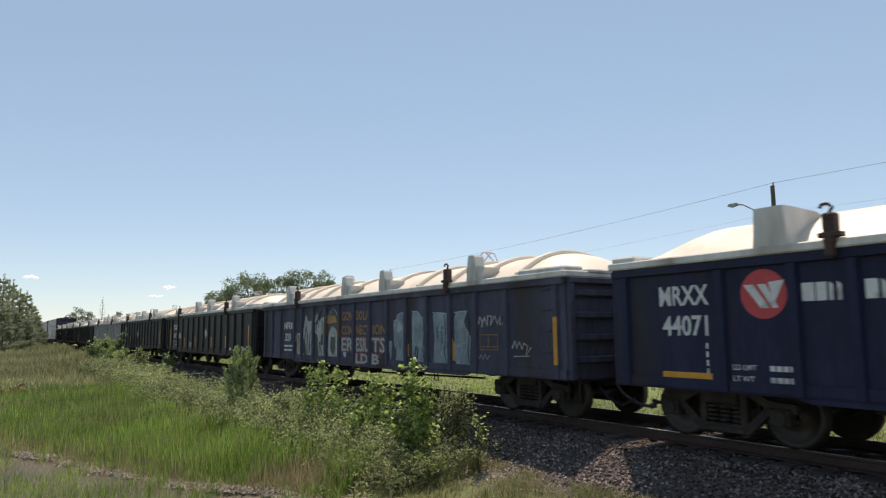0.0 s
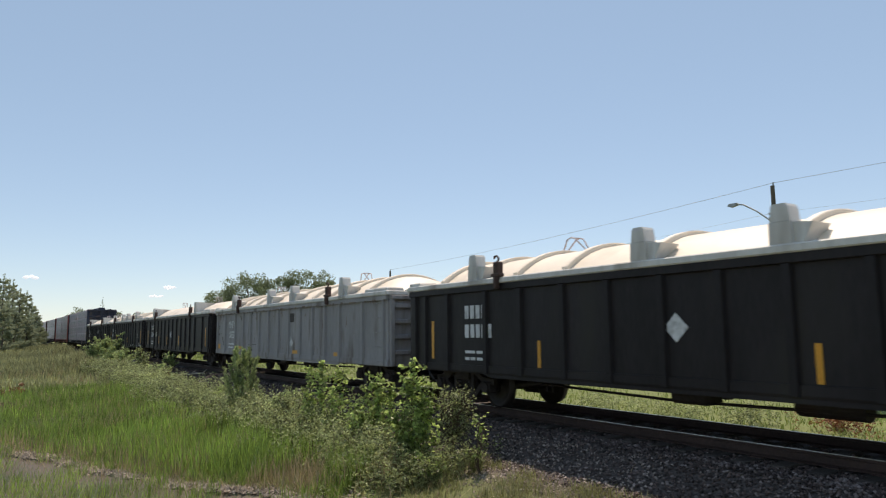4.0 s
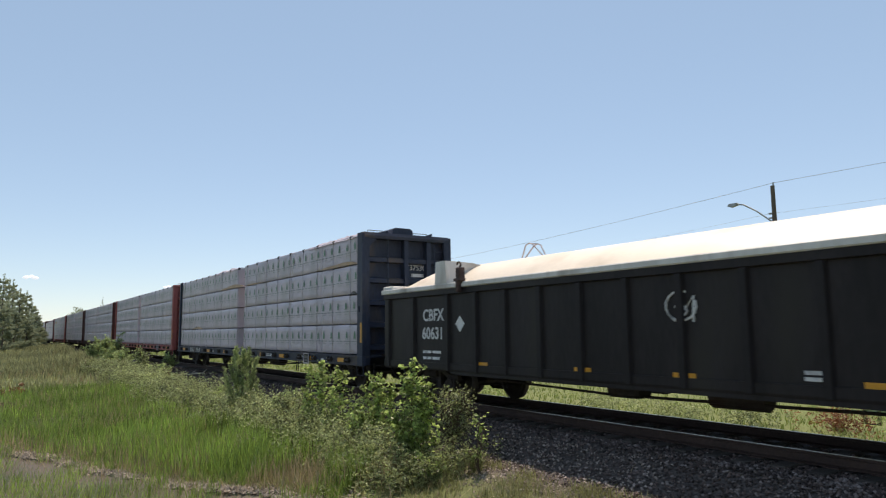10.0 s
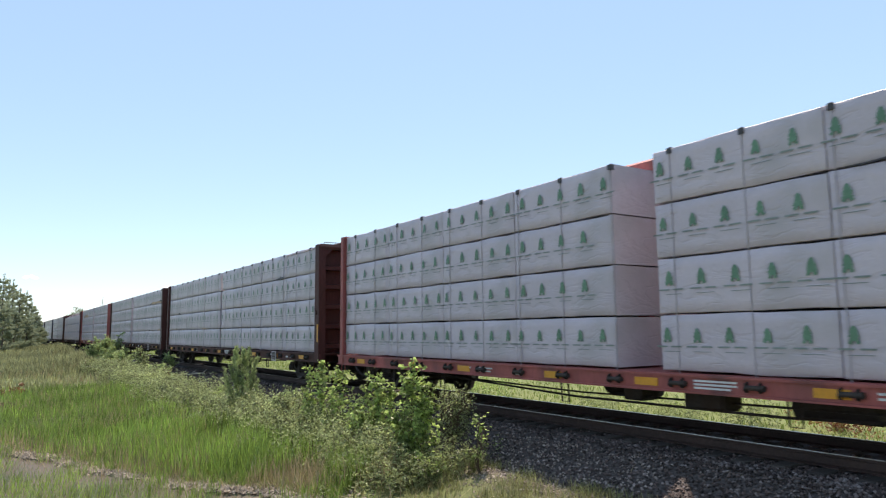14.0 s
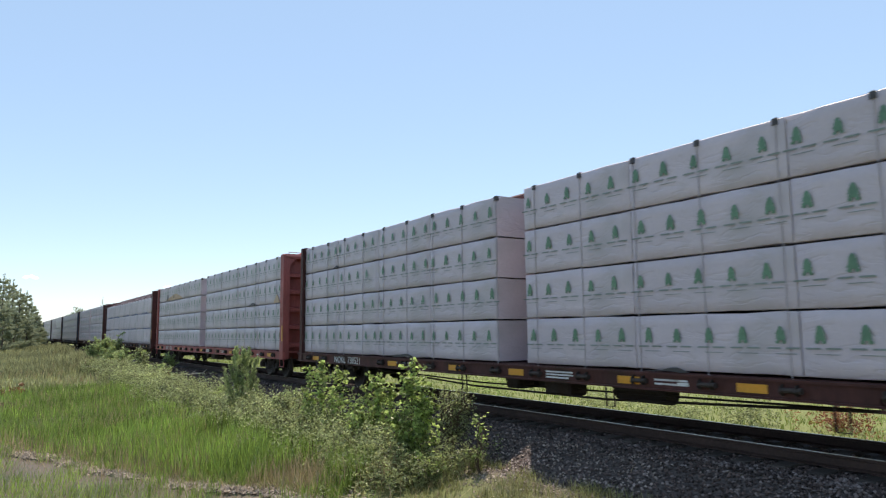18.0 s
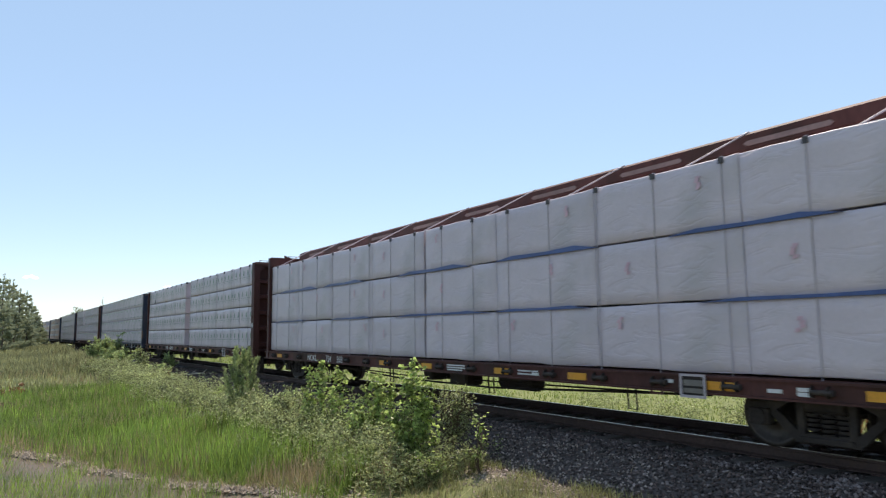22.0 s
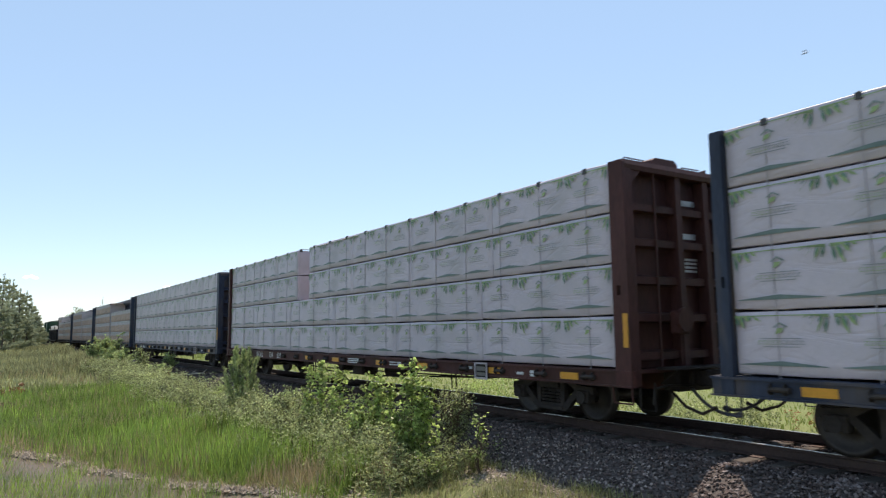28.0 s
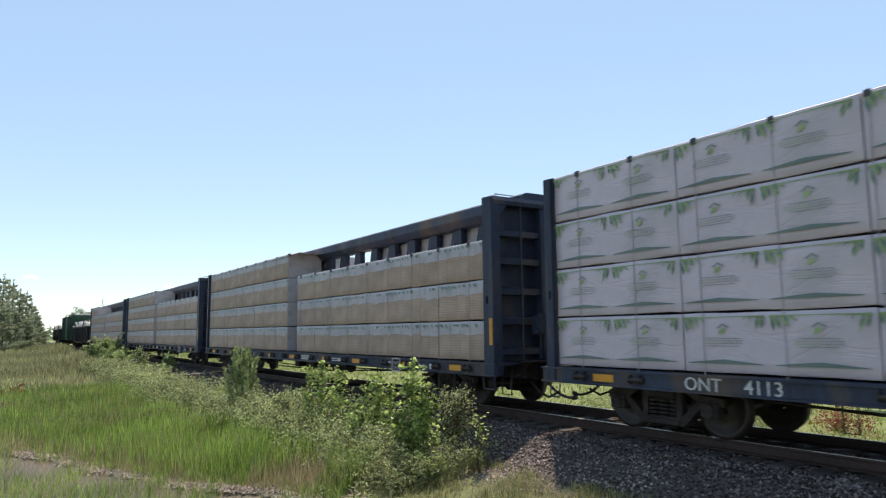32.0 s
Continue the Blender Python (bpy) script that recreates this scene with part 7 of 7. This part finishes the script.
for k in range(26):
    x = -8.1 + k * 0.64 + stain.uniform(0, 0.3)
    bm = bmesh.new()
    box(bm, x, x + stain.uniform(0.08, 0.45), -SIDE - 0.104, -SIDE - 0.098, RIM - 0.14, RIM - 0.14 + stain.uniform(0.015, 0.05))
    part("rust_stain", bm, M["ruststain"], c)
bm = bmesh.new()
for x0, x1, z0, z1 in ((-6.93, -6.90, 1.0, 1.18), (-6.70, -6.67, 1.0, 1.18), (-6.90, -6.70, 1.0, 1.03), (-6.90, -6.70, 1.15, 1.18)):
    box(bm, x0, x1, FACE - 0.004, FACE, z0, z1)
part("card_holder", bm, M["scar"], c)
# long black cars with smooth covers
c = cars[5]
mark(c, "SOXX", -6.30, -5.40, 1.90, 0.34)
mark(c, "5266", -6.25, -5.50, 1.46, 0.34)
mark(c, "67", -4.95, -4.55, 1.46, 0.34)
data_lines(c, -6.25, 0.95)
diamond(c, -0.42, 1.61, 0.21)
strips(c, [(-7.43, 1.45, 0.10, 0.85), (7.33, 1.48, 0.12, 0.9), (1.59, 1.30, 0.10, 0.5), (3.99, 1.30, 0.10, 0.5), (-3.87, 1.27, 0.09, 0.5), (-1.51, 1.28, 0.09, 0.5)])
bars([(0, 0, 0.26, 0.10)], M["white"], c, -2.44, FACE, 0.77, "data_plate")
c = cars[6]
mark(c, "AOKX", -6.33, -5.43, 1.84, 0.36)
mark(c, "43580", -6.35, -5.36, 1.42, 0.36)
load_words(c, ("LD LMT", "LT WT"), -6.33, 1.09, 0.16)
diamond(c, -4.50, 1.56, 0.20)
bm = bmesh.new()
for x0, x1, z0, z1 in ((-4.78, -4.75, 1.78, 2.02), (-4.53, -4.50, 1.78, 2.02), (-4.75, -4.53, 1.78, 1.81), (-4.75, -4.53, 1.99, 2.02), (-4.71, -4.57, 1.935, 1.96)):
    box(bm, x0, x1, FACE - 0.004, FACE, z0, z1)
part("square_mark", bm, M["white"], c)
lettering("C", 0.14, M["white"], c, -4.685, FACE, 1.825)
strips(c, [(-7.21, 1.45, 0.12, 0.9), (-3.88, 1.28, 0.11, 0.5), (-1.3, 1.28, 0.10, 0.5), (1.58, 1.26, 0.10, 0.5), (3.93, 1.28, 0.12, 0.5), (7.29, 1.48, 0.12, 0.9)])
bars([(0, 0.0, 0.45, 0.03), (0, 0.06, 0.5, 0.03), (0, 0.12, 0.45, 0.03), (0, 0.18, 0.5, 0.03), (0.25, -0.2, 0.3, 0.11), *[(a, 0.33 + 0.085 * k, w, 0.05) for k in range(4) for a, w in ((8.84 - 0.02 * k, 0.10), (9.12, 0.19))]], M["white"], c, -2.9, FACE, 1.05)
lettering("AOKX 43580", 0.15, M["white"], c, 0, 0, 0, "end_lettering").matrix_basis = pose(HALF + 0.122, -0.95, RIM - 0.105, 90, 0, 90)
bm = bmesh.new()
prism(bm, [(-0.02, 1.62), (0.10, 1.80), (0.0, 1.98), (-0.14, 1.84)], HALF + 0.092, HALF + 0.096, "x")
part("diamond_mark", bm, M["white"], c)
bm = bmesh.new()
for k, y in enumerate(np.linspace(-0.5, 0.2, 7)):
    box(bm, HALF + 0.001, HALF + 0.005, y, y + 0.05, 2.04 + 0.03 * (k % 3), 2.08 + 0.05 * (k % 2 + 1))
part("chalk_scrawl", bm, M["dullspray"], c)
bars([(0, 0.0, 0.05, 0.06), (0.22, 0.0, 0.28, 0.05), (0.54, 0.0, 0.10, 0.05), (0.68, 0.0, 0.2, 0.05), (0.92, 0.0, 0.2, 0.05), (0.02, 0.12, 0.26, 0.04), (0.02, 0.18, 0.24, 0.035)], M["white"], c, 6.75, FACE - 0.028, LOW + 0.08)
bars([(0, 0, 0.34, 0.035), (0, 0.06, 0.4, 0.035), (0.95, 0.03, 0.22, 0.08), (1.8, 0.02, 0.2, 0.05), (2.6, 0.0, 0.25, 0.03)], M["white"], c, 3.35, FACE - 0.028, LOW + 0.06)
c = cars[7]
mark(c, "CBFX", -6.30, -5.40, 1.86, 0.34)
mark(c, "606311", -6.34, -5.30, 1.44, 0.34)
data_lines(c, -6.30, 0.92)
diamond(c, -4.75, 1.80, 0.18)
strips(c, [(-3.94, 0.95, 0.34, 0.09), (-1.04, 0.95, 0.4, 0.10), (1.05, 0.95, 0.4, 0.10), (3.75, 0.95, 0.4, 0.11), (6.4, 0.95, 0.4, 0.11)])
bm = bmesh.new()
bars([(0, 0.0, 0.36, 0.05), (0, 0.08, 0.36, 0.05)], M["white"], c, 2.85, FACE, 0.98, "data_plate")
ring = [(1.05 + 0.27 * math.cos(a), FACE - 0.006, 1.98 + 0.22 * math.sin(a)) for a in np.linspace(1.2, 6.6, 14)]
tube(bm, ring, 0.018, 5)
tube(bm, [(0.88, FACE - 0.006, 1.80), (1.02, FACE - 0.006, 1.72), (1.16, FACE - 0.006, 1.90), (1.06, FACE - 0.006, 2.08), (0.94, FACE - 0.006, 1.96)], 0.018, 5)
tube(bm, [(0.98, FACE - 0.006, 2.14), (1.12, FACE - 0.006, 1.92), (1.28, FACE - 0.006, 2.12), (1.26, FACE - 0.006, 1.74)], 0.018, 5)
part("looped_emblem", bm, M["white"], c)
T1, T2, T3 = DECK + TIER, DECK + 2 * TIER, DECK + 3 * TIER
TEARS = {
    0: ((-3.14, T3 + 0.02, 3.4, 0.16, "wood"), (0.55, T3 + 0.01, 2.4, 0.06, "wood"), (8.4, T3 + 0.02, 2.65, 0.13, "wood"), (10.4, T2 + 0.01, 0.6, 0.10, "guard"), (-8.4, T1 + 0.02, 2.1, 0.12, "wood"), (-7.9, T1 + 0.10, 0.5, 0.06, "guard")),
    1: ((3.2, T3 + 0.01, 1.2, 0.07, "guard"), (7.6, T2 + 0.01, 2.4, 0.06, "wood")),
    2: ((7.0, T3, 1.1, 0.12, "guard"), (-9.0, T2, 0.8, 0.10, "guard"), (-3.5, T1, 1.0, 0.08, "wood")),
    3: ((-8.8, T3 + 0.02, 0.4, 0.07, "guard"), (7.4, T3 + 0.02, 3.4, 0.20, "wood"), (7.0, T3 + 0.02, 0.7, 0.13, "guard"), (9.7, T3 + 0.10, 1.2, 0.12, "guard"), (6.9, T1 + 0.01, 0.6, 0.08, "guard"), (9.9, T1 + 0.02, 1.0, 0.09, "wood"), (3.2, DECK, 0.8, 0.07, "guard"), (-5.4, DECK + 0.02, 1.4, 0.10, "guard")),
    4: ((7.0, T2 + 0.01, 1.1, 0.17, "guard"), (-8.9, T3 + 0.03, 4.2, 0.34, "wood"), (-9.0, T3 + 0.05, 0.7, 0.36, "guard"), (-7.2, T3 + 0.16, 0.5, 0.26, "guard"), (10.3, T2 + 0.02, 0.6, 0.30, "wood")),
    6: ((10.3, DECK + 0.02, 0.7, 0.16, "guard"), (-9.4, T3 + 0.04, 0.5, 0.22, "guard"), (-6.1, T3 + 0.02, 0.9, 0.09, "wood"), (1.0, T3 + 0.01, 1.6, 0.06, "wood")),
    7: ((-5.0, T1, 1.0, 0.06, "guard"),),
}
BEAMS = [("navy", "tree", "navy", (("NOKL", -8.6), ("737530", -7.4))),
         ("red", "tree", "faded red", ()),
         ("brown", "tree", "oxide brown", ()),
         ("brown", "tree", "oxide brown", (("NOKL", -8.56), ("738521", -7.64))),
         ("red", "tree", "faded red", (("ONT", -8.3), ("4238", -7.3))),
         ("brown", "plain", "oxide brown", (("NOKL", -7.35), ("734", -5.89), ("593", -5.08))),
         ("brown", "tree", "oxide brown", (("UCIR", -5.1), ("800059", -4.0))),
         ("navy", "leaf", "navy", (("ONT", -8.43), ("4132", -7.46))),
         ("brown", "leaf", "oxide brown", (("NOKL", -7.35), ("734", -5.89), ("559", -5.08))),
         ("navy", "leaf", "navy", (("ONT", -8.36), ("4113", -7.39))),
         ("navy", "wood", "grey-blue", ()),
         ("navy", "wood", "dark navy", ()),
         ("navy", "wood", "dark", ())]
LOADS = {"tree": "with white-wrapped lumber printed with green trees", "leaf": "with white-wrapped lumber printed with green leaves",
         "plain": "with plain white-wrapped lumber in three tiers", "wood": "with bare tan lumber under pale wraps"}
for n, (paint, kind, word, sill) in enumerate(BEAMS):
    low = {5: ((99, 99),), 10: ((0.2, 12.0),), 11: ((0.2, 12.0),), 12: ((-5, 12.0),)}.get(n, ())
    gap = {5: 0.1, 7: 0.1, 8: 1.07, 9: 0.06, 2: 0.3, 6: 1.1, 4: 1.1}.get(n, 0.9)
    centerbeam(n, 85.158 - 24.425 * n - LOAD, paint, kind, f"{word} centre-beam flatcar {LOADS[kind]}", sill, 3 if kind == "plain" else 4, gap, low, {"plain": 1.03, "leaf": 0.868}.get(kind, TIER), 2 if n == 8 else 0, TEARS.get(n, ()), {8: -2.8}.get(n, -0.15))

for n, x0, x1, high, seed in ((0, 7.3, 11.05, 0.15, 3), (0, -5.4, -0.75, 0.11, 4), (2, 8.3, 11.0, 0.06, 5), (4, -10.9, -8.2, 0.07, 6), (8, -1.6, 1.4, 0.06, 7), (10, -3.0, 0.1, 0.05, 8)):
    loose_wrap(CENTERBEAMS[n], x0, x1, DECK + 0.022 + 4 * (0.868 if n == 8 else TIER) - 0.035, high, seed)
M["dull"] = mat("dull_white_spray_paint", (0.40, 0.40, 0.40), 0.6, var=0.25, bump=0)
first = CENTERBEAMS[0]
ob = lettering("ACET", 0.31, M["dull"], first, -0.27, -1.478, DECK - 0.285, "spray_lettering", "dull white sprayed lettering")


def boxcar(x0):
    car = thing("boxcar", "dark green steel boxcar at the end of the train", "train car", "freight cars of the train", pose(x0, 0, 0))
    bm = bmesh.new()
    box(bm, -8.6, 8.6, -1.5, 1.5, 0.95, 4.25, 0.03)
    part("body", bm, M["green"], car)
    bm = bmesh.new()
    prism(bm, [(-1.52, 4.24), (1.52, 4.24), (0.0, 4.5)], -8.62, 8.62, "x")
    part("roof", bm, M["flange"], car, "pale weathered metal roof")
    for k in range(14):
        x = -8.2 + k * 16.4 / 13
        if abs(x) > 1.6:
            for s in (-1, 1):
                bm = bmesh.new()
                box(bm, x - 0.06, x + 0.06, s * 1.53 - 0.03, s * 1.53 + 0.03, 1.0, 4.15)
                part("side_post", bm, M["green"], car)
    for s in (-1, 1):
        bm = bmesh.new()
        box(bm, -1.5, 1.5, s * 1.55 - 0.03, s * 1.55 + 0.03, 1.05, 4.1, 0.02)
        part("sliding_door", bm, M["green"], car)
    bm = bmesh.new()
    box(bm, -8.5, 8.5, -0.4, 0.4, 0.62, 0.96)
    part("underframe", bm, M["steel"], car)
    truck(car, -6.4)
    truck(car, 6.4)
    couplers(car, 8.9)
    OTHERS.append(car)


TAIL = 85.158 - 24.425 * 12 - 2 * LOAD
gondola(8, TAIL - 1.9 - HALF, "black", "ribbed", "black gondola car with a pale cover behind the lumber cars")
boxcar(TAIL - 1.9 - 17.55 - 8.75)
gondola(9, TAIL - 1.9 - 17.55 - 18.6 - HALF, "black", "ribbed", "black gondola car with a pale cover behind the boxcar")


# ---- a small flying insect near the camera ----
FLY = [(-4.37, -4.47, 4.13), (-2.93, -5.63, 3.50), (-1.95, -6.38, 3.14), (-0.61, -7.32, 2.77)]
fly = thing("insect", "small dark flying insect crossing the sky", "insect", at=pose(-3.6, -4.4, 3.2))
bm = bmesh.new()
bmesh.ops.create_uvsphere(bm, u_segments=8, v_segments=6, radius=1.0, matrix=Matrix.Diagonal((0.016, 0.004, 0.004, 1)))
part("body", bm, M["insect"], fly)
for s in (-1, 1):
    bm = bmesh.new()
    prism(bm, [(0.0, 0.0), (0.006, s * 0.014), (-0.003, s * 0.018), (-0.007, s * 0.012)], 0.0, 0.001, "z")
    part("wing", bm, M["insect"], fly, "", pose(0.004, 0, 0.005, s * 25, 0, 0))

# ---- what moves ----
def motions():
    for car in GONDOLAS + CENTERBEAMS + OTHERS:
        x0 = car.location.x
        walk(car, [(t, pose(x0 + run(t), 0, 0)) for t in np.linspace(0, 32, 17)])
    away = pose(-60.0, 30.0, 26.0)
    walk(fly, [(0.0, away), (27.3, away), (27.7, pose(*FLY[0])), (27.9, pose(*FLY[1])), (28.0, pose(*FLY[2])), (28.2, pose(*FLY[3])), (32.0, pose(*FLY[3]))])
    # every wheelset turns alike: one on each axle is keyed, the rest follow the same keys
    for s in (-1, 1):
        first = AXLES[s][0]
        walk(first, [(k / 30, pose(s * AXLE, 0, WHEEL_R) @ Matrix.Rotation(run(k / 30) / WHEEL_R, 4, "Y")) for k in range(961)])
        for w in AXLES[s][1:]:
            w.rotation_mode = "QUATERNION"
            w.animation_data_create()
            w.animation_data.action = first.animation_data.action
            w.animation_data.action_slot = first.animation_data.action_slot


motions()
